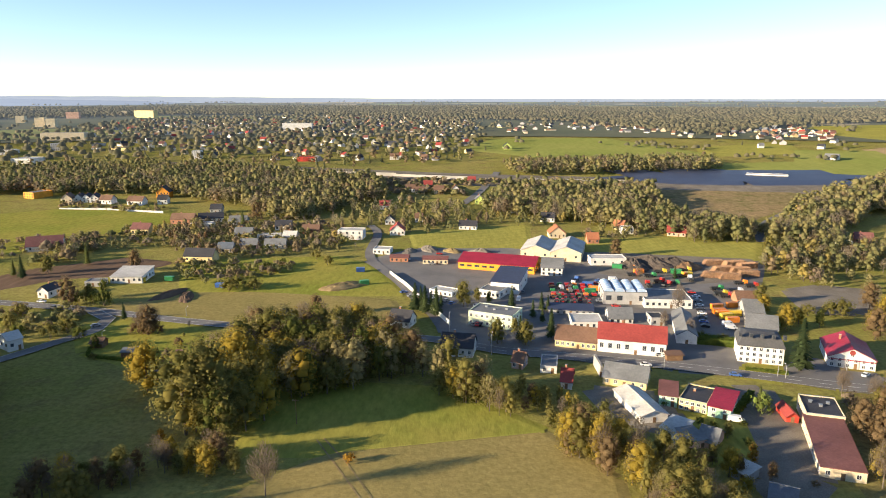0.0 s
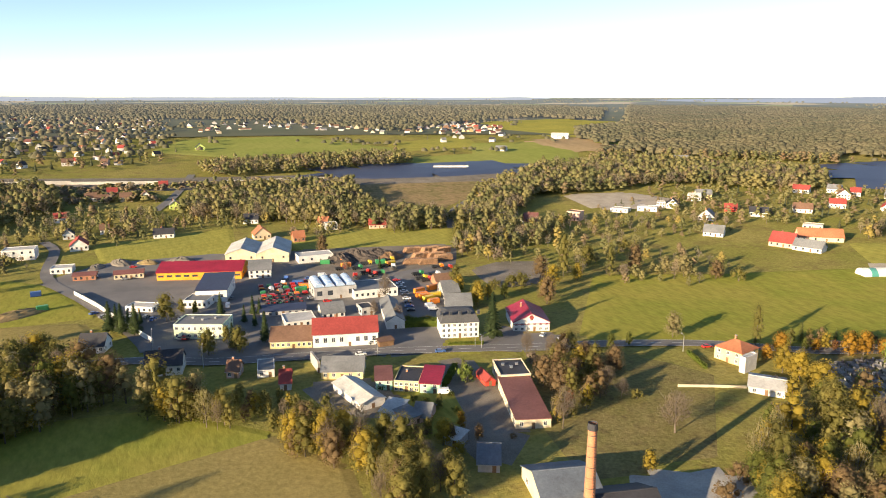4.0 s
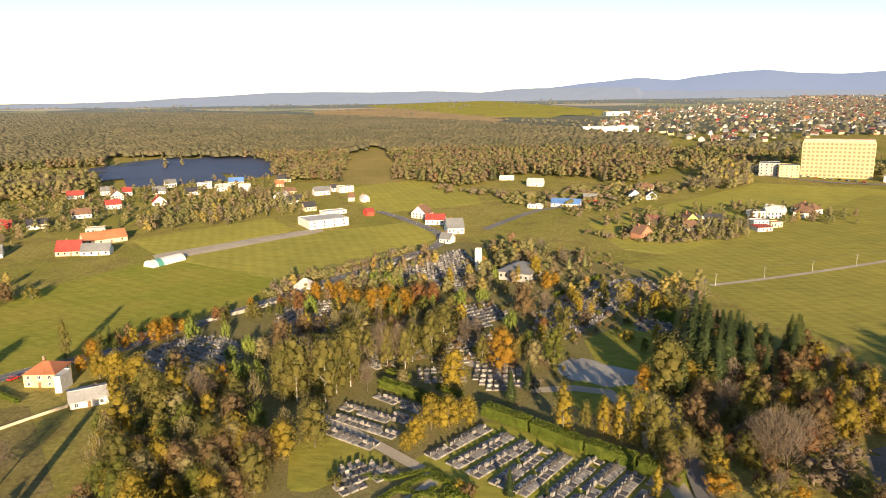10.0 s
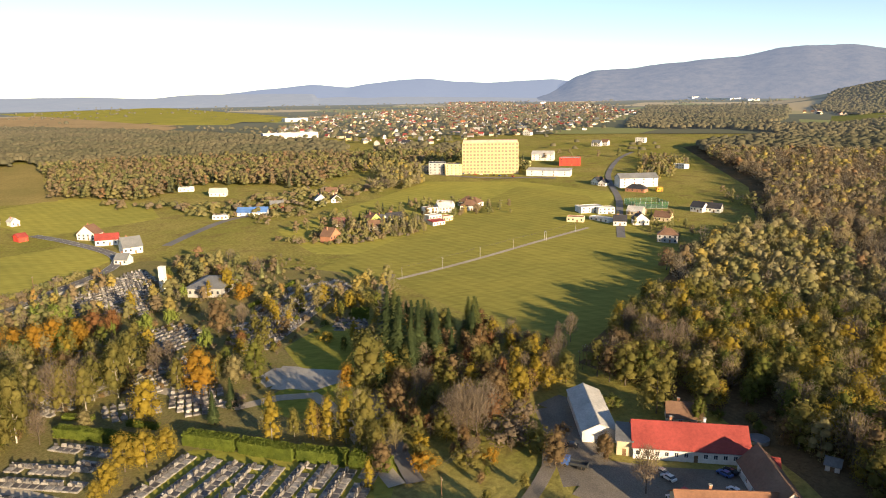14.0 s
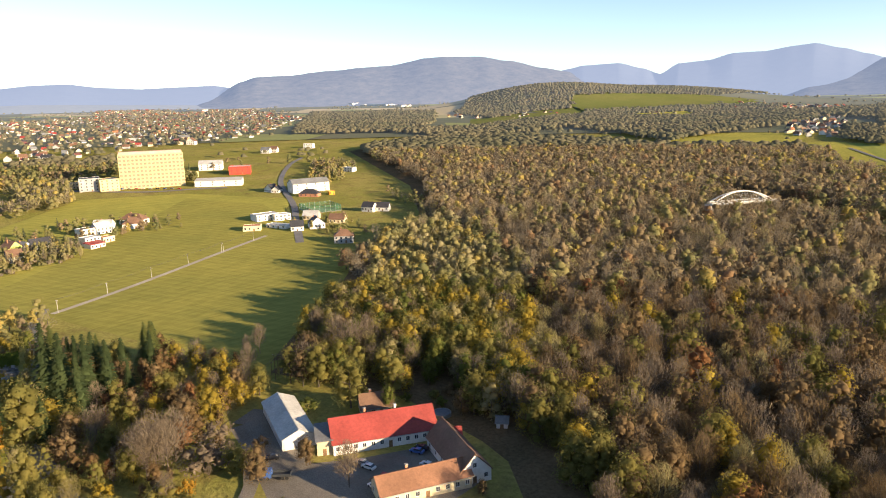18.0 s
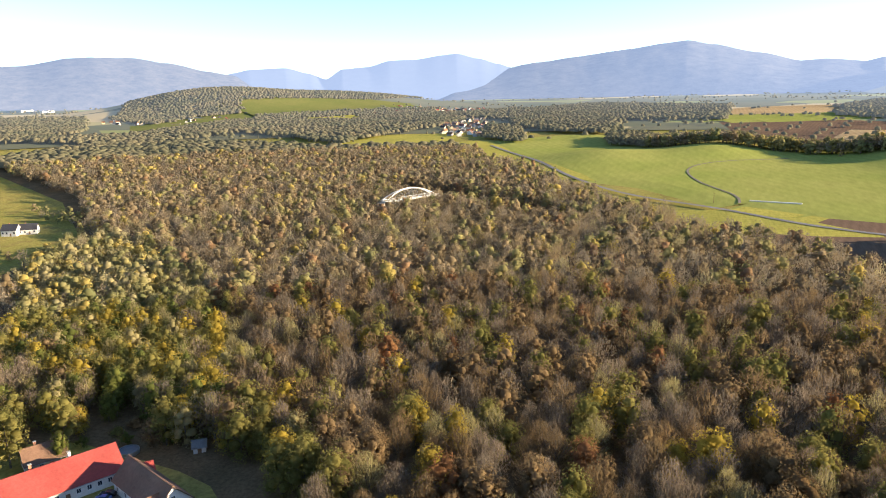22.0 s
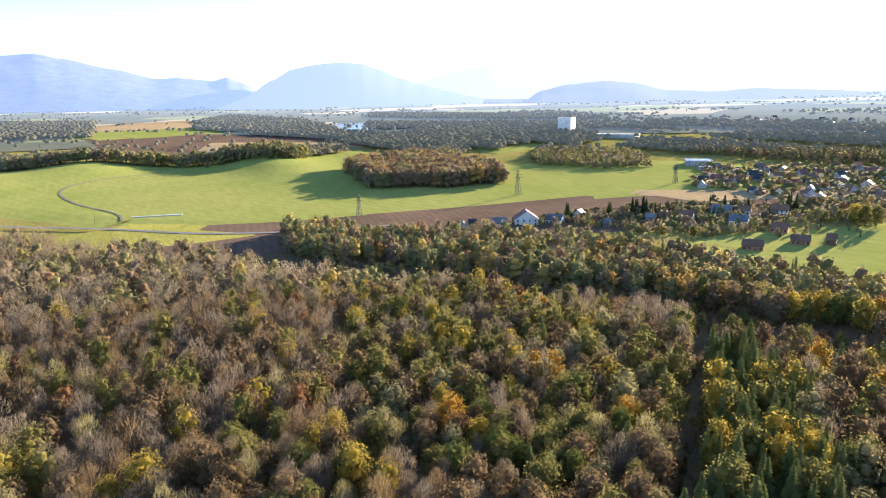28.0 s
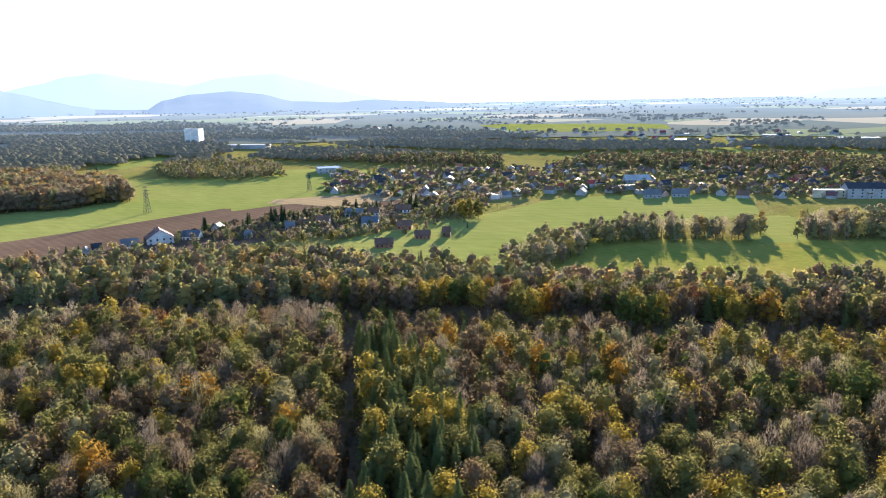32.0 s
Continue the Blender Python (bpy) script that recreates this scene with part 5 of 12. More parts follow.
def heap(name, label, x, y, rx, ry, h, mat, seed):
    """A loose heap with a rough surface."""
    rng = np.random.default_rng(seed)
    n, rows = 22, 7
    v, f = [(0, 0, h)], []
    for k in range(1, rows + 1):
        u = k / rows
        for i in range(n):
            a = 6.2832 * i / n
            q = 1 + 0.18 * noise.noise((math.cos(a) * 2, math.sin(a) * 2, seed + u))
            v.append((rx * u * q * math.cos(a), ry * u * q * math.sin(a), h * (1 - u ** 1.4) * rng.uniform(0.8, 1.15) - (0.5 if k == rows else 0)))
    f += [(0, 1 + i, 1 + (i + 1) % n) for i in range(n)]
    for k in range(rows - 1):
        b = 1 + k * n
        f += [(b + i, b + n + i, b + n + (i + 1) % n, b + (i + 1) % n) for i in range(n)]
    ob = mesh_ob(name, v, f, mat)
    ob.matrix_basis = pose(x, y, ground(x, y) + 0.3, 0, 0, seed * 37)
    return tagged(ob, label, "mound")


def container(x, y, rot, colour, w=6.0):
    root = new("container")
    root.matrix_basis = pose(x, y, ground(x, y) + 0.35, 0, 0, rot)
    a = w / 2
    part("shell", [box(-a, -1.2, 0.12, a, 1.2, 2.55)], PAINT[colour], root)
    part("ribs", [box(-a + 0.3 * k, s * 1.2 - 0.04, 0.2, -a + 0.3 * k + 0.12, s * 1.2 + 0.04, 2.45) for k in range(1, int(w / 0.3)) for s in (-1, 1)], PAINT[colour], root)
    for s in (-1, 1):
        part("door", [box(a, min(0, s * 1.15) + 0.03, 0.2, a + 0.05, max(0, s * 1.15) - 0.03, 2.45)], PAINT[colour], root)
    for x0 in (-a, a - 0.15):
        for y0 in (-1.2, 1.05):
            part("corner_post", [box(x0, y0, 0, x0 + 0.15, y0 + 0.15, 2.6)], DARKMETAL, root)
    return tagged(root, "%s steel shipping container in the yard" % colour, "container")


def arch_bridge(x, y, rot, span, height, deck):
    """A road bridge hung from a pair of white steel arches."""
    root = new("arch_bridge")
    root.matrix_basis = pose(x, y, ground(x, y), 0, 0, rot)
    a = span / 2
    part("deck", [box(-a, -5, deck - 0.9, a, 5, deck)], CONCRETE, root)
    for s in (-1, 1):
        part("railing", [box(-a, s * 4.9 - 0.06, deck, a, s * 4.9 + 0.06, deck + 1.1)], METAL, root)
        pr = []
        prev = None
        for k in range(25):
            u = -1 + 2 * k / 24
            q = (a * u, s * 4.2 * (1 - 0.85 * (1 - u * u)), deck - 1 + (height - deck + 1) * (1 - u * u))
            if prev:
                pr.append(tube(prev, q, 0.5, 0.5, 8))
            prev = q
        part("arch", pr, WHITE, root, "white painted steel arch")
        for k in range(2, 23):
            u = -1 + 2 * k / 24
            part("hanger", [tube((a * u, s * 4.2 * (1 - 0.85 * (1 - u * u)), deck - 1 + (height - deck + 1) * (1 - u * u)), (a * u, s * 4.6, deck), 0.07, 0.07, 3)], METAL, root)
    for e in (-1, 1):
        part("pier", [box(e * a - 2, -5, -6, e * a + 2, 5, deck - 0.9)], CONCRETE, root)
    return tagged(root, "road bridge with slender white steel arches over the wooded valley", "bridge")


def polytunnel(x, y, rot, ln, r):
    root = new("polytunnel")
    root.matrix_basis = pose(x, y, ground(x, y) + 0.2, 0, 0, rot)
    for k in range(6):
        x0, x1 = -ln / 2 + ln * k / 6, -ln / 2 + ln * (k + 1) / 6
        v, f = [], []
        for i in range(13):
            t = math.pi * i / 12
            v += [(x0, r * math.cos(t), r * 0.9 * math.sin(t)), (x1, r * math.cos(t), r * 0.9 * math.sin(t))]
        f = [(2 * i, 2 * i + 1, 2 * i + 3, 2 * i + 2) for i in range(12)]
        mesh_ob("cover_sheet", v, f, R_TEAL if k == 1 else WHITE, root, smooth=True)
    part("end_wall", [prism([(r * math.cos(math.pi * i / 12), r * 0.9 * math.sin(math.pi * i / 12)) for i in range(13)], 0, 0.1)], WHITE, root).matrix_basis = pose(-ln / 2, 0, 0, 0, 0, 90)
    return tagged(root, "white plastic field shelter with a green stripe", "tunnel shelter")


R_TEAL = painted("teal_sheet", (0.08, 0.3, 0.26), 0.5)


def vaults(owner, w, d, h, n=4):
    """Barrel skylights along the roof of a hall."""
    for k in range(n):
        r = w / n / 2 - 0.3
        cx = -w / 2 + w * (k + 0.5) / n
        v, f = [], []
        for i in range(13):
            t = math.pi * i / 12
            for y in (-d / 2 + 0.5, d / 2 - 0.5):
                v.append((cx + r * math.cos(t), y, h + 0.25 + r * 0.7 * math.sin(t)))
        f = [(2 * i, 2 * i + 1, 2 * i + 3, 2 * i + 2)[::-1] for i in range(12)]
        f += [tuple(range(0, 26, 2)), tuple(range(25, 0, -2))]
        sk = mesh_ob("skylight", v, f, VAULT, owner)
        for j in range(7):
            y = -d / 2 + 0.5 + (d - 1) * j / 6
            part("glazing_bar", [tube((cx + (r + 0.03) * math.cos(math.pi * i / 6), y, h + 0.25 + (r + 0.03) * 0.7 * math.sin(math.pi * i / 6)), (cx + (r + 0.03) * math.cos(math.pi * (i + 1) / 6), y, h + 0.25 + (r + 0.03) * 0.7 * math.sin(math.pi * (i + 1) / 6)), 0.08, 0.08, 3) for i in range(6)], FRAME, sk)


def pool(x, y, r):
    root = new("round_pool")
    root.matrix_basis = pose(x, y, ground(x, y) + 0.2)
    part("pool_wall", [tube((0, 0, 0), (0, 0, 1.2), r, r, 24)], METAL, root)
    v = [(r * 0.97 * math.cos(6.2832 * k / 24), r * 0.97 * math.sin(6.2832 * k / 24), 1.1) for k in range(24)]
    part("cover", [(v, [tuple(range(24))])], R_BLUEGREY, root)
    return tagged(root, "round garden pool with a dull blue cover", "pool")


def ball_court(x, y, rot, w, d, h):
    """A fenced ball court: hard surface, posts, rails and green netting."""
    root = new("ball_court")
    root.matrix_basis = pose(x, y, ground(x, y) + 0.3, 0, 0, rot)
    a, b = w / 2, d / 2
    part("surface", [box(-a, -b, -0.5, a, b, 0.12)], COURT, root, "worn green court surface")
    for sx in (-1, 1):
        for k in range(5):
            part("post", [box(sx * a - 0.08, -b + d * k / 4 - 0.08, 0, sx * a + 0.08, -b + d * k / 4 + 0.08, h)], METAL, root)
        part("net", [box(sx * a - 0.03, -b + 0.6 * k, 0.2, sx * a + 0.03, -b + 0.6 * k + 0.16, h) for k in range(int(d / 0.6))] + [box(sx * a - 0.05, -b, 0.2 + 0.6 * k, sx * a + 0.05, b, 0.36 + 0.6 * k) for k in range(int(h / 0.6))], NET, root)
    for sy in (-1, 1):
        for k in range(1, 6):
            part("post", [box(-a + w * k / 6 - 0.08, sy * b - 0.08, 0, -a + w * k / 6 + 0.08, sy * b + 0.08, h)], METAL, root)
        part("net", [box(-a + 0.6 * k, sy * b - 0.03, 0.2, -a + 0.6 * k + 0.16, sy * b + 0.03, h) for k in range(int(w / 0.6))] + [box(-a, sy * b - 0.05, 0.2 + 0.6 * k, a, sy * b + 0.05, 0.36 + 0.6 * k) for k in range(int(h / 0.6))], NET, root)
    return tagged(root, "ball court inside a high green net fence", "ball court")


def far_scatter(label, lo, hi, r0, r1, count, seed):
    """Copses and hedgerows of the far plain, in patches between fields."""
    rng = np.random.default_rng(seed)
    spots = []
    while len(spots) < count:
        a = radians(rng.uniform(lo, hi))
        r = math.sqrt(rng.uniform(r0 * r0, r1 * r1))
        x, y = r * math.cos(a), r * math.sin(a)
        n = noise.noise((x * 0.0042, y * 0.0042, 3.3)) + 0.5 * noise.noise((x * 0.013, y * 0.013, 7.7))
        if n > 0.15:
            spots.append((x, y, rng.uniform(9, 14), *choose(rng, MIX["far"])))
    plant("far_copses", label, spots)



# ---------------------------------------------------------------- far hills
# the last four values are emission that stands for haze before each range
HILL_A = haze_glow_hill("haze_blue_wooded_hills", (0.040, 0.047, 0.055), (0.105, 0.100, 0.092), (0.41, 0.53, 0.79, 0.195))
HILL_B = haze_glow_hill("haze_pale_blue_hills", (0.045, 0.055, 0.075), (0.055, 0.065, 0.085), (0.48, 0.61, 0.88, 0.26))
HILL_S = haze_glow_hill("bright_hazy_hills", (0.045, 0.050, 0.060), (0.055, 0.060, 0.070), (0.74, 0.85, 1.0, 0.18))
HILL_C = haze_glow_hill("haze_wooded_foothills", (0.075, 0.08, 0.075), (0.11, 0.11, 0.095), (0.54, 0.65, 0.86, 0.225))
HILL_D = haze_glow_hill("hazy_foothills", (0.09, 0.095, 0.1), (0.11, 0.115, 0.115), (0.62, 0.74, 0.92, 0.11))
HILL_E = haze_glow_hill("hazy_mountain", (0.045, 0.050, 0.060), (0.055, 0.060, 0.070), (0.64, 0.77, 0.98, 0.15))
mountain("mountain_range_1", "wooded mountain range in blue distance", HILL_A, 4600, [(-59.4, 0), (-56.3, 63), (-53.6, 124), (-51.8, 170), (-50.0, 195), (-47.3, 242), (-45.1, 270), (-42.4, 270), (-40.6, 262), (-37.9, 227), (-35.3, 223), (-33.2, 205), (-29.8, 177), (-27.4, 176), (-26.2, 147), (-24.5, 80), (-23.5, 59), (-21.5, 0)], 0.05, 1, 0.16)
mountain("mountain_range_2", "far mountains pale blue with haze", HILL_B, 4850, [(-77.4, 10), (-75.2, 131), (-73.7, 192), (-72.6, 219), (-71.1, 258), (-69.3, 292), (-68.0, 281), (-66.0, 256), (-64.0, 253), (-62.3, 215), (-60.2, 203), (-58.9, 141), (-57.6, 180), (-55.8, 217), (-53.1, 209), (-51.8, 186), (-50.0, 134), (-47.7, 33)], 0.02, 2, 0.03)
mountain("mountain_range_3", "broad flat-topped mountain blue with haze", HILL_A, 4700, [(-103.2, 32), (-102.1, 82), (-100.8, 144), (-99.8, 174), (-98.7, 155), (-96.1, 179), (-94.7, 177), (-91.8, 234), (-88.8, 284), (-86.9, 314), (-85.4, 305), (-82.3, 278), (-78.7, 240), (-75.6, 214), (-72.0, 163), (-69.2, 125), (-67.4, 24)], 0.05, 3, 0.16)
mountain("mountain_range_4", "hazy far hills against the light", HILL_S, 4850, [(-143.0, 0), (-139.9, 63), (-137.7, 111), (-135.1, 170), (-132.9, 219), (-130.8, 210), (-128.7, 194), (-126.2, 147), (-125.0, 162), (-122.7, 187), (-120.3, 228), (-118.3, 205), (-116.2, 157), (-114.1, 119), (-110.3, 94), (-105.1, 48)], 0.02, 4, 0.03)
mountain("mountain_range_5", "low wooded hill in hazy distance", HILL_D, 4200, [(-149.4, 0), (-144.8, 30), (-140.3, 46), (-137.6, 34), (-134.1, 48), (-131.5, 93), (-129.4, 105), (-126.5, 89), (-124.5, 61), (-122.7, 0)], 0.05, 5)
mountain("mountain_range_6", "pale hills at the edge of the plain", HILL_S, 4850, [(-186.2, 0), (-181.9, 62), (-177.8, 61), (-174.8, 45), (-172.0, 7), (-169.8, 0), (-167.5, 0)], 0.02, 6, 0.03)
mountain("mountain_range_7", "far mountains pale blue with haze", HILL_B, 4850, [(-28.8, 0), (-26.3, 104), (-24.2, 129), (-22.0, 122), (-19.0, 112), (-16.4, 124), (-14.1, 146), (-12.3, 141), (-9.6, 118), (-7.8, 95), (-5.1, 116), (-1.5, 91), (1.2, 68), (3.9, 12)], 0.02, 7, 0.03)
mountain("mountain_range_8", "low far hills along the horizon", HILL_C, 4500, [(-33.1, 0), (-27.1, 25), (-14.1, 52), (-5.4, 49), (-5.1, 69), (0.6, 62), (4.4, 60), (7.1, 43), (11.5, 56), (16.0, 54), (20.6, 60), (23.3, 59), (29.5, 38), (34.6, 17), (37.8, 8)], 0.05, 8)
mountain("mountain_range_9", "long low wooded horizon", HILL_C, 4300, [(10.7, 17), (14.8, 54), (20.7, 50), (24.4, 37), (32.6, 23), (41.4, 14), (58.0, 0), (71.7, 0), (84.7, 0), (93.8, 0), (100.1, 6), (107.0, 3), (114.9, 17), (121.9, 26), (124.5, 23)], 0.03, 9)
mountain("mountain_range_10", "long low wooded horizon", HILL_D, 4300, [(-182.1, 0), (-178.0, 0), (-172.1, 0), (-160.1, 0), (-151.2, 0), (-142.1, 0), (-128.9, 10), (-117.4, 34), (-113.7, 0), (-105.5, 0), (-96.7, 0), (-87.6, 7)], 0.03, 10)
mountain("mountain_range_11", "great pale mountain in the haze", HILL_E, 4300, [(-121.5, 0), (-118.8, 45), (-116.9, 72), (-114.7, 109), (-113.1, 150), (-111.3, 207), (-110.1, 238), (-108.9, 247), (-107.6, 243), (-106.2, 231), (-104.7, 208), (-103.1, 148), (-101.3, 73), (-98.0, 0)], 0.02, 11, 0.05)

# pale base colour and emission together stand for the horizon haze
HILL_N = haze_glow_hill("haze_pale_plain", (0.22, 0.25, 0.30), (0.28, 0.30, 0.33), (0.66, 0.78, 0.95, 0.13))
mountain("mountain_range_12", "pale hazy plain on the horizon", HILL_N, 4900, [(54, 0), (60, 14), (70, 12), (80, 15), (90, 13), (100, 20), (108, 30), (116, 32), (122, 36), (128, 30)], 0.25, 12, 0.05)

# ---------------------------------------------------------------- fields
patch("meadow", "level bright green meadow beyond the gardens", LAWN, [(-381, 549), (-326, 588), (-234, 588), (-218, 546), (-228, 507), (-278, 491), (-273, 441), (-305, 434)], 0.25, 30, "field")
patch("ploughed_field", "brown ploughed strip beside the farm buildings", PLOUGH, [(-258, 372), (-242, 399), (-198, 428), (-169, 418), (-190, 389), (-217, 383), (-245, 353)], 0.25, 30, "field")
patch("dry_meadow", "pale dry meadow beside the road", DRYGRASS, [(-168, 329), (-135, 352), (-98, 357), (-27, 340), (-22, 322), (-58, 303), (-92, 305), (-131, 313)], 0.25, 30, "field")
patch("meadow", "fresh green grass plot beside the workshops", LAWN, [(-161, 424), (-67, 435), (-47, 415), (-21, 352), (-67, 352), (-138, 360)], 0.25, 30, "field")
patch("meadow", "shaded green meadow between tree belts", LAWN, [(-58, 185), (-62, 225), (-29, 233), (-1, 229), (31, 198), (-30, 185)], 0.25, 30, "field")
patch("stubble_field", "yellow-brown mown field with wheel tracks", DRYGRASS, [(-52, 162), (-30, 184), (30, 196), (46, 170), (42, 135), (-50, 135)], 0.25, 30, "field")
patch("works_yard", "worn asphalt yard of the workshops", ASPHALT, [(-46, 426), (-17, 457), (44, 459), (192, 413), (173, 374), (125, 288), (110, 268), (86, 260), (65, 256), (4, 280), (1, 304), (-27, 386)], 0.28, 25, "yard")
patch("building_plot", "bare sandy plot with earth heaps beside the houses", PATHMAT, [(384, 552), (436, 536), (449, 491), (420, 472), (370, 488)], 0.45, 30, "yard")
patch("storage_yard", "littered gravel storage yard of the works", GRAVEL, [(100, 446), (192, 424), (169, 377), (118, 367), (92, 395)], 0.36, 25, "yard")
patch("rough_meadow", "rough brownish pasture with scattered shrubs", ROUGH, [(139, 219), (174, 207), (183, 193), (189, 178), (145, 133), (109, 141), (115, 171)], 0.30, 20, "field")
patch("lawn", "shaded garden lawn behind the terraced houses", LAWN, [(78, 206), (95, 206), (91, 187), (78, 178), (73, 186), (75, 193)], 0.37, 20, "lawn")
patch("gravel_lot", "dark gravel lot ringed by trees", GRAVEL, [(184, 357), (204, 364), (223, 356), (219, 341), (196, 318), (178, 321)], 0.28, 20, "yard")
patch("dry_meadow", "mown yellow-green meadow behind the works", YELLOWGRASS, [(-23, 510), (64, 533), (57, 456), (-17, 463)], 0.25, 30, "field")
patch("meadow", "green meadow behind the timber yard", YELLOWGRASS, [(103, 484), (169, 490), (215, 467), (194, 421), (100, 450)], 0.25, 30, "field")
patch("moor_field", "brown fallow moor with dry weeds", MOOR, [(203, 715), (289, 705), (343, 667), (321, 612), (257, 560), (209, 506), (172, 538), (185, 631)], 0.25, 30, "field")
patch("meadow", "distant green field before the villages", CROP, [(96, 1246), (279, 1256), (370, 1006), (334, 925), (140, 986), (40, 1084)], 0.50, 60, "field")
patch("meadow", "distant green field", CROP, [(347, 882), (445, 892), (470, 833), (333, 794)], 0.50, 60, "field")
patch("meadow", "wide green far field on the rise", CROP, [(519, 1012), (677, 980), (519, 746), (448, 770), (453, 879)], 0.50, 60, "field")
patch("stubble_field", "far mown field on the rise", YELLOWGRASS, [(796, 1492), (1033, 1507), (741, 1076), (703, 1257)], 0.50, 60, "field")
patch("stubble_field", "mown field between villages", YELLOWGRASS, [(405, 1078), (536, 1117), (498, 1001), (378, 984)], 0.50, 60, "field")
patch("solar_field", "long field of dark blue solar panels", POND, [(207, 789), (255, 801), (436, 774), (426, 737), (318, 735), (210, 773)], 2.00, 40, "solar park")
patch("solar_field", "dark blue solar field behind the village", POND, [(737, 534), (799, 524), (874, 501), (872, 404), (819, 368), (759, 404), (696, 487)], 2.00, 40, "solar park")
patch("motorway_cutting", "pale embankment of a far motorway", GRAVEL, [(-369, 885), (-154, 844), (30, 791), (200, 754), (244, 720), (406, 695), (399, 682), (188, 732), (29, 766), (-154, 811), (-358, 859)], 1.20, 60, "road")
patch("green_field", "wide green field of short winter crop", LAWN, [(240, 314), (304, 285), (377, 261), (390, 251), (364, 166), (353, 156), (263, 185), (207, 212), (173, 233)], 0.25, 30, "field")
patch("yellow_field", "yellow-green mown field before the white hall", YELLOWGRASS, [(394, 244), (478, 187), (527, 120), (476, 94), (439, 108), (355, 157), (373, 195)], 0.25, 30, "field")
patch("green_field", "green field strip beside the village", YELLOWGRASS, [(440, 303), (525, 240), (486, 206), (405, 262)], 0.25, 30, "field")
patch("dirt_track", "pale farm track between the fields", PATHMAT, [(405, 262), (490, 187), (481, 183), (396, 254)], 0.35, 20, "track")
patch("stubble_field", "pale tan stubble field on the far slope", STUBBLE, [(2346, 820), (2613, 685), (1749, 201), (1568, 243), (1987, 677)], 0.80, 80, "field")
patch("meadow", "far rising meadows", YELLOWGRASS, [(2998, 811), (3539, 437), (2208, -28), (1866, 17), (1955, 225)], 0.60, 80, "field")
patch("clearing", "dry cleared strip through the forest", DRYGRASS, [(722, 248), (930, 301), (1030, 297), (1004, 268), (858, 237), (728, 179)], 0.60, 40, "field")
patch("meadow", "yellow-green meadow by the forest edge", YELLOWGRASS, [(681, 221), (737, 175), (687, 100), (613, 81), (567, 154), (620, 196)], 0.30, 40, "field")
patch("meadow", "grass plot with a tall poplar shadow", GRASS, [(133, 183), (189, 209), (207, 197), (193, 169), (184, 140), (132, 129), (118, 147), (118, 163)], 0.25, 30, "field")
patch("concrete_slab", "cracked pale concrete slab beside the old works", CONCRETE, [(121, 132), (140, 124), (130, 104), (109, 93), (99, 103)], 0.35, 20, "pavement")
patch("cemetery_ground", "cemetery ground of thin grass and fallen leaves", CEMETERY, [(244, 173), (322, 150), (430, 113), (464, 70), (403, -46), (332, -48), (229, -29), (187, -22), (151, -14), (130, 60), (184, 137)], 0.26, 25, "cemetery")
patch("mown_field", "wide mown field with tractor lines", MOWN, [(413, -34), (511, -129), (670, -263), (591, -303), (420, -261), (373, -263), (284, -168), (232, -113), (290, -100), (371, -78)], 0.27, 30, "field")
patch("meadow", "grass slope before the tower block", YELLOWGRASS, [(536, -18), (732, -185), (698, -274), (596, -334), (464, -235), (426, -108), (457, -38)], 0.26, 30, "field")
patch("lawn", "shaded cemetery lawn", LAWN, [(281, -9), (305, -29), (284, -44), (226, -30), (211, -10), (228, 4), (245, -16)], 0.36, 20, "lawn")
patch("rolling_field", "rolling bright green winter crop", CROP, [(327, -1091), (223, -1187), (-4, -973), (-230, -929), (-339, -1030), (-446, -727), (-474, -605), (-394, -499), (-138, -551), (-22, -626), (56, -719), (159, -768), (262, -918)], 1.30, 15, "field")
patch("rolling_field", "bright green field beyond the pylons", CROP, [(-204, -557), (-305, -527), (-460, -484), (-556, -422), (-651, -600), (-587, -683), (-434, -740), (-261, -699)], 1.35, 15, "field")
patch("ploughed_field", "wide brown ploughed strip before the hamlet", PLOUGH, [(-9, -514), (-65, -553), (-137, -547), (-215, -538), (-406, -514), (-368, -464), (-182, -493), (-117, -484)], 1.50, 20, "field")
patch("ploughed_field", "brown ploughed strip", PLOUGH, [(-198, -542), (-302, -523), (-456, -479), (-516, -448), (-556, -422), (-540, -403), (-385, -419), (-299, -445), (-236, -445), (-177, -488)], 1.55, 20, "field")
patch("dry_meadow", "yellow strip of meadow above the wooded valley", YELLOWGRASS, [(390, -1074), (316, -998), (225, -859), (144, -754), (148, -727), (235, -820), (331, -949)], 1.40, 15, "field")
patch("dry_meadow", "yellow meadow beside the farm track", YELLOWGRASS, [(-6, -590), (-48, -565), (-99, -516), (-60, -511), (-13, -513)], 1.60, 15, "field")
patch("far_field", "tan stubble beyond the tree belt", STUBBLE, [(-164, -1231), (-194, -1310), (-298, -1247), (-396, -1166), (-363, -1080), (-146, -1089)], 0.70, 60, "field")
patch("far_field", "green strip in the far fields", CROP, [(5, -1570), (-208, -1769), (-264, -1591), (-56, -1510)], 0.80, 60, "field")
patch("hill_meadow", "green meadow on the wooded hillside", HILLGRASS, [(1417, -1836), (1309, -2045), (1159, -2240), (1089, -2095), (1193, -1897), (1327, -1735)], 0.90, 60, "field")
patch("hill_meadow", "green meadow below the wooded hill", HILLGRASS, [(1281, -1334), (1345, -1583), (1282, -1715), (1089, -1426), (1027, -1228), (1120, -1176)], 0.90, 60, "field")
patch("hill_meadow", "pale meadow among hill houses", YELLOWGRASS, [(1065, -1608), (994, -1815), (865, -1569), (877, -1441), (929, -1416)], 0.90, 60, "field")
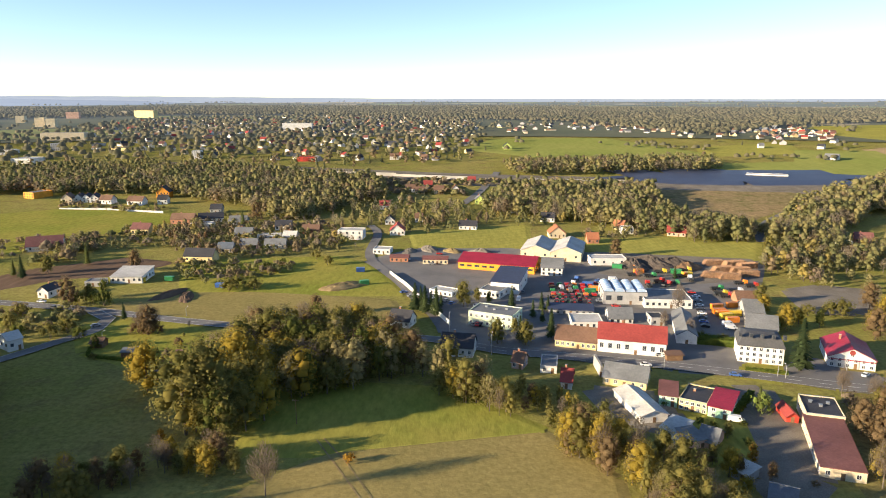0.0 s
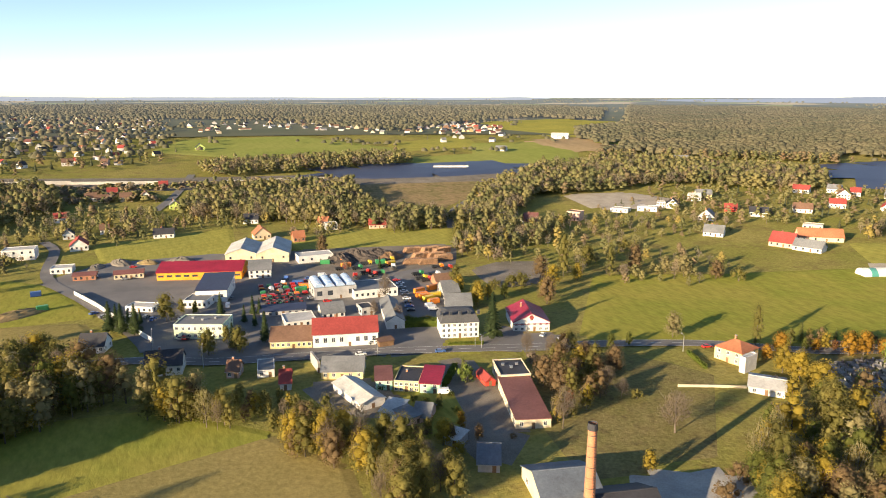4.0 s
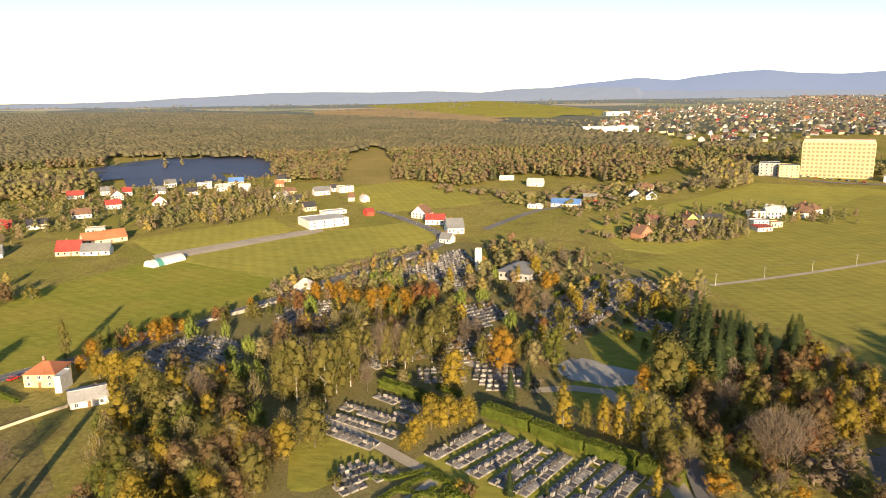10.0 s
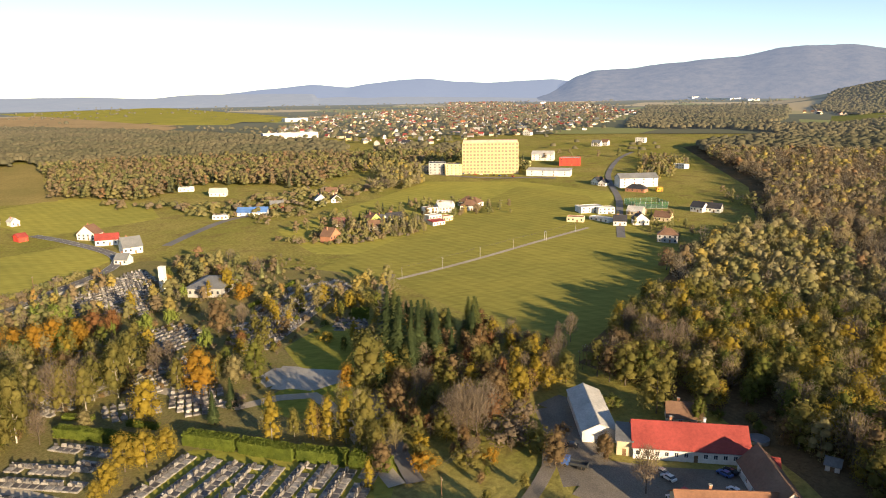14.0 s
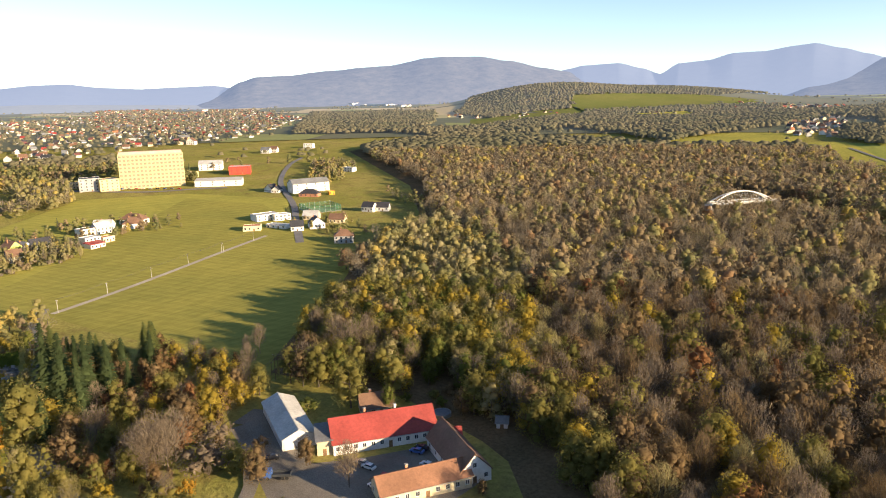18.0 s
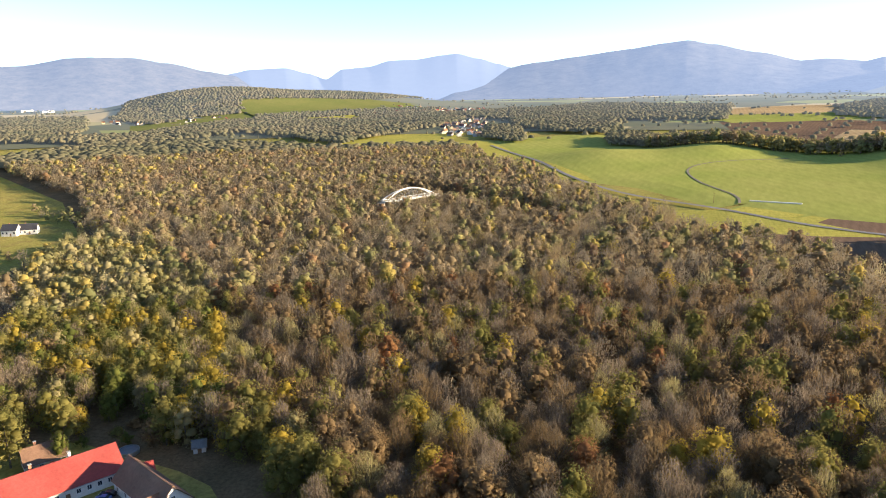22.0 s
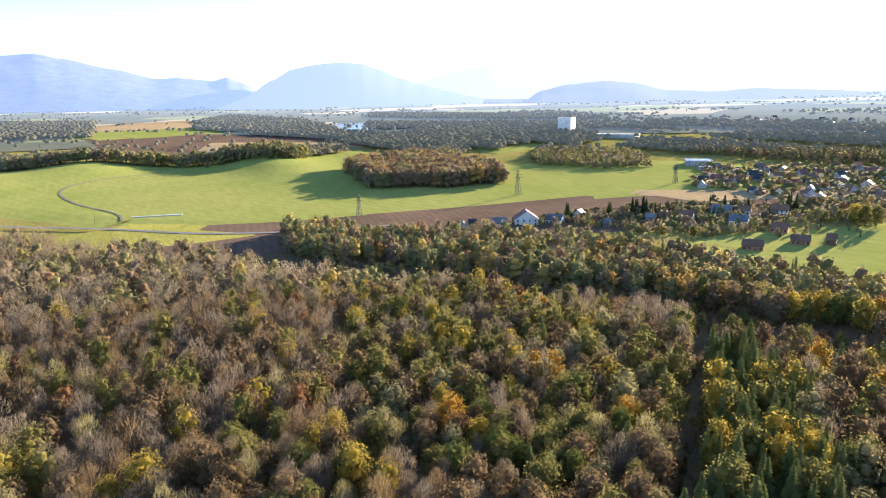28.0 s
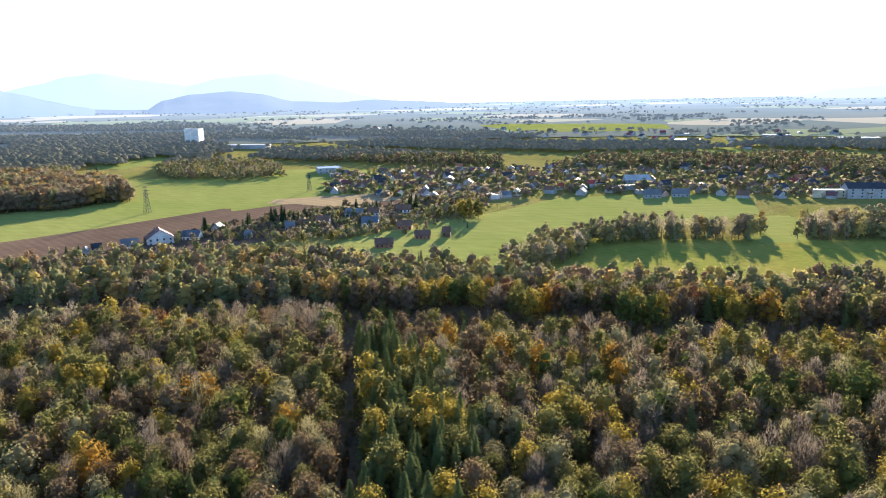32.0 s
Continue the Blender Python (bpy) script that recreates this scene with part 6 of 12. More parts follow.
patch("meadow", "light green clearing in the woods", YELLOWGRASS, [(588, -1032), (543, -1235), (480, -1311), (444, -1074), (501, -945)], 0.60, 60, "field")
patch("rolling_field", "green field on the sunny slope", CROP, [(269, -810), (280, -1039), (203, -1159), (152, -1135), (102, -790), (173, -767), (230, -820)], 0.36, 60, "field")
patch("hamlet_meadow", "green meadow around the hamlet", CROP, [(-330, -328), (-386, -336), (-493, -298), (-607, -273), (-671, -185), (-673, -125), (-600, -106), (-514, -183), (-408, -224), (-361, -214), (-333, -263)], 0.36, 40, "field")
patch("shaded_meadow", "meadow in the shadow of the wood", LAWN, [(-353, -175), (-459, -184), (-505, -81), (-553, 29), (-448, 26), (-355, -159)], 0.36, 40, "field")
patch("meadow", "sunlit gap between woods", CROP, [(-500, -82), (-592, -94), (-600, -77), (-511, -61)], 0.40, 40, "field")
patch("far_field", "far light green field", CROP, [(-1486, -848), (-1548, -509), (-1406, -456), (-1325, -661)], 0.90, 80, "field")
patch("far_field", "far green field", CROP, [(-558, -988), (-749, -1039), (-727, -965), (-517, -878)], 0.60, 60, "field")
patch("far_field", "far green field", CROP, [(-1051, -379), (-1074, -219), (-1035, -226), (-1012, -348)], 0.90, 80, "field")
patch("lawn", "green garden plot with beds beside the road", LAWN, [(-162, 300), (-121, 313), (-100, 271), (-117, 254), (-144, 268)], 0.33, 20, "lawn")
patch("street_yard", "asphalt forecourt beside the street", ASPHALT, [(85, 253), (94, 274), (112, 284), (125, 284), (114, 256), (112, 245), (89, 249)], 0.30, 20, "yard")
patch("guest_yard", "asphalt forecourt of the guest house", ASPHALT, [(126, 240), (139, 253), (149, 256), (144, 244), (161, 240), (157, 228), (140, 232)], 0.30, 20, "yard")
patch("factory_yard", "gravelled yard of the old factory", GRAVEL, [(103, 229), (112, 229), (108, 205), (111, 199), (101, 169), (87, 156), (86, 170), (93, 192), (96, 211)], 0.30, 20, "yard")
patch("shed_yard", "gravel yard between sheds and houses", GRAVEL, [(53, 229), (73, 224), (72, 207), (90, 203), (89, 195), (69, 199), (57, 207)], 0.30, 20, "yard")
patch("forest_floor", "brown leaf litter under the forest", LITTER, [(235, -127), (260, -153), (300, -206), (382, -272), (410, -361), (566, -476), (895, -624), (953, -918), (523, -918), (382, -983), (217, -775), (25, -516), (-54, -461), (-92, -364), (-141, -328), (-174, -282), (-213, -220), (-219, -174), (-247, -110), (-299, 11), (-172, 17), (-112, -78), (-22, -132), (35, -129), (68, -116), (97, -129), (117, -143), (134, -147), (178, -150)], 0.60, 40, "forest floor")
patch("forest_floor", "leaf litter in the wooded stream valley", LITTER, [(-103, -441), (-154, -379), (-217, -281), (-255, -203), (-281, -125), (-339, 11), (-426, 11), (-341, -152), (-340, -202), (-314, -275), (-316, -315), (-235, -412), (-185, -448), (-123, -512)], 0.70, 40, "forest floor")
patch("stubble_field", "tan stubble strip beside the ploughed field", STUBBLE, [(-456, -507), (-466, -441), (-538, -404), (-620, -352), (-639, -363), (-547, -438), (-474, -494)], 1.70, 20, "field")
patch("forest_floor", "leaf litter along the wooded stream", LITTER, [(-108, -459), (-222, -288), (-259, -206), (-284, -127), (-343, 11), (-291, 11), (-240, -106), (-212, -169), (-166, -254), (-110, -352), (-91, -396)], 0.85, 40, "forest floor")

# ---------------------------------------------------------------- roads
road("road_main", "asphalt main road with a dashed centre line", [(-248, 339), (-222, 335), (-168, 323), (-130, 310), (-90, 299), (-46, 290), (-3, 281), (22, 268), (57, 259), (90, 250), (116, 241), (143, 231), (164, 225), (188, 216), (216, 202), (245, 180), (275, 167), (313, 150), (318, 147), (346, 137), (402, 111), (448, 88), (486, 91), (535, 128), (566, 159)], 7.5, lines=True, edges=True)
road("road_branch", "curving asphalt side road", [(-169, 322), (-156, 310), (-154, 294), (-163, 278), (-174, 258), (-185, 248)], 6.5, edges=True)
road("road_north", "asphalt lane along the works wall", [(1, 290), (-4, 315), (-27, 383), (-47, 436), (-48, 504), (-57, 534)], 6.5)
road("road_far", "far country road over the motorway bridge", [(220, 470), (242, 521), (296, 585), (345, 642), (418, 716)], 7.0)
road("road_far_2", "far road climbing to the bridge", [(18, 627), (37, 695), (54, 778), (65, 836)], 8.0)
road("road_station", "road to the filling station", [(506, 61), (549, 43), (587, 22), (614, -12)], 7.0)
road("field_path", "pale field path with lamp posts", [(375, -75), (400, -123), (439, -190), (466, -240)], 3.5, mat=PATHMAT)
road("road_estate", "estate road by the tower block", [(428, -246), (500, -285), (568, -322), (700, -383), (819, -462), (884, -521)], 6.0)
road("road_block", "asphalt street before the tower block", [(807, -188), (740, -247), (721, -294), (705, -322)], 8.0)
road("field_track", "farm track across the green fields", [(331, -1019), (238, -881), (155, -745), (83, -650), (-1, -591), (-63, -540), (-128, -510), (-202, -493)], 5.0, mat=ASPHALT, lift=1.9)
road("field_track_2", "winding farm track", [(-14, -621), (-10, -660), (22, -732), (36, -806), (11, -857), (-70, -912)], 2.4, mat=GRAVEL, lift=1.6)
road("cemetery_path", "paved cemetery path", [(138, 47), (166, 33), (174, 44), (189, 65), (199, 80)], 4.0, mat=PATHMAT, lift=0.4)
road("cemetery_path_2", "paved cemetery path", [(164, -31), (229, -15), (227, 10), (252, 40), (250, 62), (237, 76)], 5.0, mat=PATHMAT, lift=0.4)
road("lane_east", "dark lane between trees beside the cemetery", [(164, -36), (194, -35), (236, -37), (284, -49), (354, -62), (387, -74)], 5.0, lift=0.42)
road("wheel_track", "dark wheel track in the mown field", [(-38, 192), (-30, 177), (-21, 160)], 0.5, mat=MOOR, lift=0.32)
road("wheel_track_2", "dark wheel track in the mown field", [(-36, 193), (-27, 178), (-18, 160)], 0.5, mat=MOOR, lift=0.32)
road("farm_lane", "gravel lane to the farm", [(147, -61), (161, -73), (176, -80), (192, -95)], 4.0, mat=GRAVEL)

# ---------------------------------------------------------------- woods
wood("woodland", "mixed autumn tree belt beside the meadow", [(-78, 189), (-58, 189), (-60, 225), (-5, 229), (17, 207), (19, 228), (-9, 244), (-20, 279), (-80, 279), (-88, 245)], "clump", 7.5, 12, 18, 1)
wood("woodland", "low autumn trees between meadow and sheds", [(-9, 230), (9, 218), (26, 202), (24, 224), (0, 240)], "grove", 5.6, 9, 14, 2)
wood("woodland", "tall autumn trees in a dense clump", [(-77, 185), (-58, 186), (-60, 219), (-29, 229), (-18, 245), (-35, 283), (-78, 283), (-89, 257), (-84, 216)], "clump", 7.5, 16, 20, 3)
wood("woodland", "dark shrubs and small trees along the meadow", [(-108, 166), (-90, 173), (-59, 181), (-55, 175), (-85, 162), (-101, 154)], "dull", 5, 6, 11, 4, "shrubs")
wood("woodland", "deciduous wood behind the gardens", [(-449, 650), (-359, 660), (-265, 669), (-173, 596), (-120, 550), (-45, 656), (-84, 770), (-263, 842), (-456, 821), (-525, 764)], "valley", 6.6, 11, 17, 5)
wood("woodland", "deciduous wood beyond the works", [(36, 584), (83, 548), (152, 512), (178, 473), (214, 470), (230, 514), (182, 552), (208, 688), (150, 704), (67, 704), (46, 656)], "valley", 6.2, 12, 17, 6)
wood("woodland", "distant wood along the motorway", [(75, 799), (214, 809), (335, 831), (344, 912), (99, 903)], "valley", 8.5, 12, 17, 7)
wood("woodland", "trees along the country road", [(220, 468), (254, 455), (301, 505), (363, 576), (377, 648), (302, 565), (253, 518)], "valley", 6.4, 12, 17, 8)
wood("woodland", "trees around the gravel lot", [(192, 411), (193, 373), (264, 407), (317, 446), (252, 456), (216, 435)], "edge", 8, 9, 14, 9)
wood("woodland", "far wooded ridge", [(-1150, 1704), (-820, 2121), (-489, 2158), (99, 1878), (302, 1751), (475, 1269), (827, 1552), (1090, 1591), (1595, 2337), (163, 3099), (-934, 3053), (-1711, 2543)], "far", 17, 12, 16, 10)
wood("woodland", "trees among the far suburb", [(-559, 816), (-380, 895), (-156, 859), (27, 916), (81, 1331), (55, 1911), (-307, 2086), (-749, 1935), (-773, 1522), (-773, 1138)], "suburb", 26, 10, 16, 11)
wood("woodland", "garden trees between the houses", [(-178, 441), (-70, 459), (-62, 523), (-134, 573), (-210, 562)], "garden", 10, 3, 8, 12)
wood("woodland", "trees between the scattered houses", [(-80, 523), (-23, 524), (25, 551), (28, 618), (-44, 638), (-86, 599)], "valley", 12, 7, 13, 13)
wood("woodland", "scrub along the motorway", [(-352, 844), (-142, 776), (27, 731), (185, 717), (190, 739), (28, 762), (-146, 802), (-356, 854)], "shrub", 9, 4, 7, 14, "shrubs")
wood("woodland", "trees and scrub behind the green field", [(187, 393), (218, 340), (239, 304), (301, 268), (325, 295), (307, 375), (291, 452), (219, 458)], "edge", 13, 5, 11, 15)
wood("woodland", "tree belt in the valley", [(353, 561), (403, 548), (447, 553), (489, 560), (535, 535), (560, 500), (608, 454), (698, 522), (605, 702), (468, 722), (387, 665)], "valley", 7.0, 12, 18, 16)
wood("woodland", "great mixed forest on the plain", [(646, 805), (697, 692), (790, 578), (878, 641), (896, 406), (709, 309), (722, 248), (936, 303), (1045, 302), (1019, 268), (736, 181), (704, 102), (790, 46), (728, -66), (899, -123), (1140, -146), (1411, 64), (1589, 259), (1849, 647), (2071, 1175), (2035, 1818), (1754, 2148)], "far", 10.5, 12, 15.5, 17)
wood("woodland", "wood beside the tower block", [(841, -104), (805, -191), (894, -289), (1060, -340), (1013, -171)], "edge", 13, 11, 15, 18)
wood("woodland", "garden trees of the village", [(410, 486), (420, 387), (478, 318), (564, 247), (666, 291), (647, 441), (537, 558), (485, 570)], "suburb", 17, 6, 11, 19)
wood("woodland", "scrub and trees on the plain", [(693, 164), (666, 28), (729, -76), (701, -122), (557, -11), (641, 88)], "shrub", 11, 4, 8, 20, "shrubs")
wood("woodland", "garden trees of the hamlet", [(516, -17), (521, -132), (537, -207), (584, -225), (612, -144), (580, -49)], "suburb", 12, 5, 10, 21)
wood("woodland", "mixed wood beside the cemetery", [(277, -47), (304, -63), (273, -84), (233, -107), (208, -102), (199, -81), (181, -69), (190, -41), (203, -33)], "dull", 8, 8, 13, 22)
wood("woodland", "trees along the cemetery lane", [(207, -14), (217, -35), (181, -37), (164, -30), (163, -20)], "birch", 9, 9, 13, 23)
wood("woodland", "sunlit olive and yellow trees on the forest edge", [(235, -127), (260, -153), (300, -206), (382, -272), (410, -361), (354, -349), (250, -280), (177, -219), (148, -174), (136, -146), (178, -150)], "sunny", 7.8, 12, 17, 24)
wood("woodland", "dense bare and brown autumn forest", [(235, -127), (260, -153), (300, -206), (382, -272), (410, -361), (566, -476), (895, -624), (953, -918), (523, -918), (382, -983), (217, -775), (25, -516), (-54, -461), (-92, -364), (-141, -328), (-174, -282), (-213, -220), (-219, -174), (-247, -110), (-299, 11), (-172, 17), (-112, -78), (-22, -132), (35, -129), (68, -116), (97, -129), (117, -143), (134, -147), (178, -150)], "forest", 8.1, 13.5, 18.5, 25, clear=([(-114, -364), (-171, -262), (-219, -174), (-247, -110), (-299, 11), (-172, 17), (-48, -177)], [(340, -629), (308, -636), (226, -607), (136, -558), (99, -527), (108, -506), (136, -520), (220, -564), (290, -598)], [(-197, -175), (-217, -173), (-208, -156), (-184, -133), (-167, -112), (-150, -95), (-115, -72), (-102, -93), (-153, -135)], [(-206, -195), (-212, -185), (-153, -134), (-102, -93), (-98, -98)], [(235, -127), (260, -153), (300, -206), (382, -272), (410, -361), (354, -349), (250, -280), (177, -219), (148, -174), (136, -146), (178, -150)],))
wood("woodland", "sunlit yellow and green wood beyond the stream", [(-123, -512), (-185, -448), (-235, -412), (-316, -315), (-314, -275), (-340, -202), (-341, -152), (-426, 11), (-339, 11), (-281, -125), (-255, -203), (-217, -281), (-154, -379), (-103, -441)], "bright", 7.8, 13, 18, 26)
wood("woodland", "backlit gold, olive and brown forest", [(-114, -364), (-171, -262), (-219, -174), (-247, -110), (-299, 11), (-172, 17), (-48, -177)], "lowsun", 7.8, 12.5, 17.5, 27, clear=([(-197, -175), (-217, -173), (-208, -156), (-184, -133), (-167, -112), (-150, -95), (-115, -72), (-102, -93), (-153, -135)], [(-206, -195), (-212, -185), (-153, -134), (-102, -93), (-98, -98)],))
wood("woodland", "tall trees of the forest corner beside the farm lane", [(52, -42), (98, -42), (110, -52), (94, -70), (82, -82), (60, -98), (30, -112), (15, -80)], "sunny", 6.4, 17, 21, 185)
wood("woodland", "shrubs in the dark stream valley", [(-106, -451), (-217, -281), (-254, -202), (-280, -125), (-338, 11), (-309, 11), (-253, -113), (-224, -179), (-176, -269), (-117, -372)], "dull", 6, 4, 8, 28)
wood("woodland", "shrubs in the dark ride through the forest", [(-206, -195), (-212, -185), (-153, -134), (-102, -93), (-98, -98)], "dull", 5, 3, 6, 29)
wood("woodland", "larch stand in the autumn forest", [(-197, -175), (-217, -173), (-208, -156), (-184, -133), (-167, -112), (-150, -95), (-115, -72), (-102, -93), (-153, -135)], "larch", 5.5, 13, 18, 30)
wood("woodland", "island of rust-brown wood in the green field", [(-271, -811), (-251, -674), (-312, -636), (-380, -625), (-418, -686), (-382, -859)], "island", 6.5, 19, 23, 31)
wood("woodland", "tree belt behind the green fields", [(160, -1049), (78, -977), (-75, -976), (-224, -904), (-333, -1010), (-344, -1069), (-192, -963), (2, -1039), (180, -1177)], "edge", 7.5, 17, 22, 32)
wood("woodland", "far wood above the fields", [(460, -1548), (4, -1531), (-12, -2229), (433, -2562), (602, -2034)], "far", 12, 12, 16, 33)
wood("woodland", "far wood", [(-206, -1640), (-345, -1398), (-427, -1183), (-611, -1004), (-661, -851), (-926, -1201), (-567, -1577), (-267, -2001)], "far", 12, 12, 16, 34, clear=([(-509, -1756), (-732, -1632), (-547, -1214), (-438, -1227), (-392, -1348)],))
wood("woodland", "wood beside the shaded meadow", [(-361, -208), (-366, -178), (-449, -176), (-501, -84), (-541, -89), (-502, -179), (-429, -213)], "lowsun", 8, 13, 17, 35)
wood("woodland", "wood beyond the sunlit gap", [(-523, -66), (-564, 29), (-612, 31), (-577, -74)], "lowsun", 8, 13, 17, 36)
wood("woodland", "hazy far woods of the plain", [(-391, -1061), (-531, -900), (-708, -998), (-712, -864), (-811, -1013), (-684, -1153), (-560, -1170), (-465, -1252)], "far", 12.5, 11, 15, 37)
wood("woodland", "hazy far woods of the plain", [(-690, -814), (-731, -631), (-768, -422), (-843, -481), (-851, -665), (-805, -864)], "far", 12.5, 11, 15, 38)
wood("woodland", "hazy far woods of the plain", [(-785, -384), (-856, -205), (-838, 38), (-952, 41), (-994, -134), (-904, -365)], "far", 12.5, 11, 15, 39)
wood("woodland", "hazy woods in strips across the plain", [(-529, -1419), (-699, -1268), (-887, -1073), (-935, -914), (-992, -1199), (-801, -1450), (-620, -1658)], "far", 13.5, 11, 15, 40)
wood("woodland", "hazy woods in strips across the plain", [(-876, -804), (-914, -603), (-980, -396), (-1053, -215), (-1134, -273), (-1055, -580), (-971, -836)], "far", 13.5, 11, 15, 41)
wood("woodland", "hazy woods in strips across the plain", [(-722, -1926), (-922, -1546), (-1087, -1313), (-1188, -1434), (-1078, -1805), (-839, -2231)], "far", 14, 11, 15, 42)
wood("woodland", "hazy woods in strips across the plain", [(-987, -1090), (-1055, -823), (-1130, -552), (-1198, -659), (-1176, -918), (-1113, -1191)], "far", 14, 11, 15, 43)
wood("woodland", "hazy woods in strips across the plain", [(-1096, -224), (-1087, 45), (-1200, 48), (-1205, -205)], "far", 14, 11, 15, 44)
wood("woodland", "wooded hill slopes", [(1586, -1469), (1800, -1760), (1680, -2050), (1400, -2520), (1110, -2560), (1163, -2266), (1317, -2057), (1423, -1843), (1325, -1720), (1397, -1594), (1294, -1327)], "far", 12, 12, 15, 77)
wood("woodland", "woods round the hill village", [(1268, -1709), (1061, -2057), (912, -2198), (760, -1800), (870, -1580), (994, -1815), (1065, -1608), (940, -1400), (1010, -1240)], "far", 14, 10, 14, 186)
wood("woodland", "far woods in the valley", [(1244, -870), (1059, -1021), (1186, -1481), (889, -1557), (558, -979), (881, -1137), (886, -854)], "far", 12, 12, 15, 45)
wood("woodland", "far woods behind the village", [(579, -1016), (544, -1338), (676, -1728), (439, -1536), (169, -1255), (258, -1880), (638, -2221), (828, -1450)], "far", 13, 12, 15, 46)
wood("woodland", "far woods right of the town", [(1233, -706), (1113, -858), (1232, -1080), (1704, -1497), (2203, -1357)], "far", 12, 12, 15, 47)
wood("woodland", "dark trees beyond the near meadow", [(-171, 140), (-266, 257), (-187, 257), (-160, 225), (-136, 185), (-112, 147), (-118, 120)], "edge", 7, 16, 21, 48)
wood("woodland", "far wood beyond the ploughed fields", [(-252, -2036), (-284, -1414), (-396, -1177), (-445, -1332), (-523, -1880), (-435, -2486)], "far", 11, 12, 16, 49)
wood("woodland", "tree row behind the green field", [(-517, -786), (-490, -707), (-544, -633), (-577, -629), (-643, -702), (-647, -829), (-588, -864)], "edge", 9, 11, 15, 50)
wood("woodland", "wood behind the rust-brown island", [(-380, -1142), (-420, -899), (-446, -831), (-534, -974), (-529, -1176), (-468, -1368)], "edge", 9, 11, 15, 51)
wood("woodland", "wood before the valley village", [(667, -1113), (606, -1202), (551, -1497), (701, -1910), (930, -1952), (846, -1419)], "edge", 10, 11, 15, 52)
wood("woodland", "round copse by the farm track", [(374, -1119), (299, -1051), (298, -1111), (379, -1345), (457, -1386)], "edge", 8, 10, 14, 53)
wood("woodland", "wood above the valley fields", [(399, -1348), (270, -1233), (187, -1200), (226, -1544), (378, -1736), (484, -1674)], "far", 11, 12, 15, 54)
wood("woodland", "far wood on the ridge", [(997, 1579), (1048, 1405), (1535, 2022), (1485, 2271)], "far", 14, 12, 16, 55)
wood("woodland", "far wood on the ridge", [(1021, 1261), (1027, 1080), (1182, 1076), (1857, 1691), (1797, 2218)], "far", 13, 12, 16, 56)
wood("woodland", "rust-red trees in the plain forest", [(1122, 626), (1148, 590), (1275, 656), (1276, 710)], "dull", 9, 13, 17, 57)
patch("far_field", "brown ploughed far field", PLOUGH, [(11, -1478), (-148, -1566), (-298, -1427), (-406, -1195), (-393, -1157), (-296, -1237), (-183, -1298), (-134, -1138), (-28, -1157)], 0.75, 60, "field")
patch("far_field", "green far field", CROP, [(6, -1725), (-153, -1774), (-219, -1697), (-205, -1547), (-148, -1566), (8, -1496)], 0.75, 60, "field")
patch("far_field", "tan far field", STUBBLE, [(-23, -1884), (-116, -2087), (-251, -2144), (-225, -1803), (-153, -1774), (-1, -1749)], 0.75, 60, "field")
patch("far_field", "yellow-green rising far meadow", YELLOWGRASS, [(760, 1437), (986, 1510), (1099, 1174), (896, 958), (763, 1095), (781, 1240)], 0.75, 60, "field")
patch("far_field", "green far field", CROP, [(697, 937), (751, 798), (911, 942), (801, 1057)], 0.75, 60, "field")
patch("far_field", "tan stubble far field", STUBBLE, [(631, 1011), (730, 1013), (702, 895), (615, 848), (610, 937)], 0.80, 60, "field")
patch("far_field", "green field behind the solar park", CROP, [(517, 1019), (601, 923), (531, 790), (464, 836)], 0.75, 60, "field")
patch("lake", "bright still lake in the hazy plain", WATER, [(-490, -1608), (-590, -1658), (-678, -1586), (-643, -1467), (-538, -1422), (-466, -1490)], 0.90, 40, "lake")
wood("woodland", "ragged edge of the plain forest", [(831, 1191), (1030, 1252), (770, 930), (674, 876), (705, 994)], "far", 12, 11, 15, 58)
wood("woodland", "ragged edge of the plain forest", [(535, 732), (603, 729), (702, 848), (642, 842)], "far", 11, 11, 15, 59)

# ---------------------------------------------------------------- far towns
town("far_houses", "valley village of red and white houses", [(1043, -2195), (732, -2239), (391, -1154), (467, -1161), (851, -1945)], 22, 60, share=0.6)
town("far_houses", "village houses on the ridge", [(517, 1414), (696, 1584), (749, 1367), (640, 1128), (540, 1143), (498, 1334)], 24, 61, share=0.6)
town("far_houses", "far suburb of small white and red houses", [(-525, 1043), (-166, 913), (35, 945), (77, 1269), (55, 1911), (-301, 2048), (-724, 1871), (-750, 1525)], 34, 62, share=0.62)
town("far_houses", "far village houses on the rise", [(102, 1330), (317, 1433), (449, 1224), (560, 1533), (379, 1717), (126, 1640)], 30, 63, share=0.5)
town("far_houses", "far scattered farmhouses", [(397, 1079), (564, 1004), (652, 1032), (739, 1323), (494, 1292)], 42, 64, share=0.5)
town("far_houses", "far town of white and red-roofed houses", [(1305, -9), (1241, -148), (1055, -230), (1206, -407), (1237, -638), (1652, -941), (2319, -1087), (2674, -674), (2108, -185)], 32, 65, share=0.6)
town("far_houses", "far town of white and red-roofed houses", [(1449, -403), (1338, -558), (1428, -766), (1835, -1092), (2855, -1438), (3883, -1101)], 30, 66, share=0.6)
town("far_houses", "far village in the valley", [(828, -1450), (544, -1338), (443, -1321), (733, -2035), (1050, -2047)], 34, 67, share=0.5)
town("far_houses", "far village below the hill", [(1502, -1318), (1225, -1301), (1241, -1601), (962, -1684), (1128, -1939), (1296, -1672), (1541, -1489)], 40, 68, share=0.4)
town("far_houses", "hazy town of low houses in the plain", [(-511, -504), (-528, -374), (-627, -282), (-675, -135), (-681, -45), (-732, 11), (-924, 10), (-870, -242), (-738, -487), (-632, -583)], 24, 69, share=0.6, grey=True)
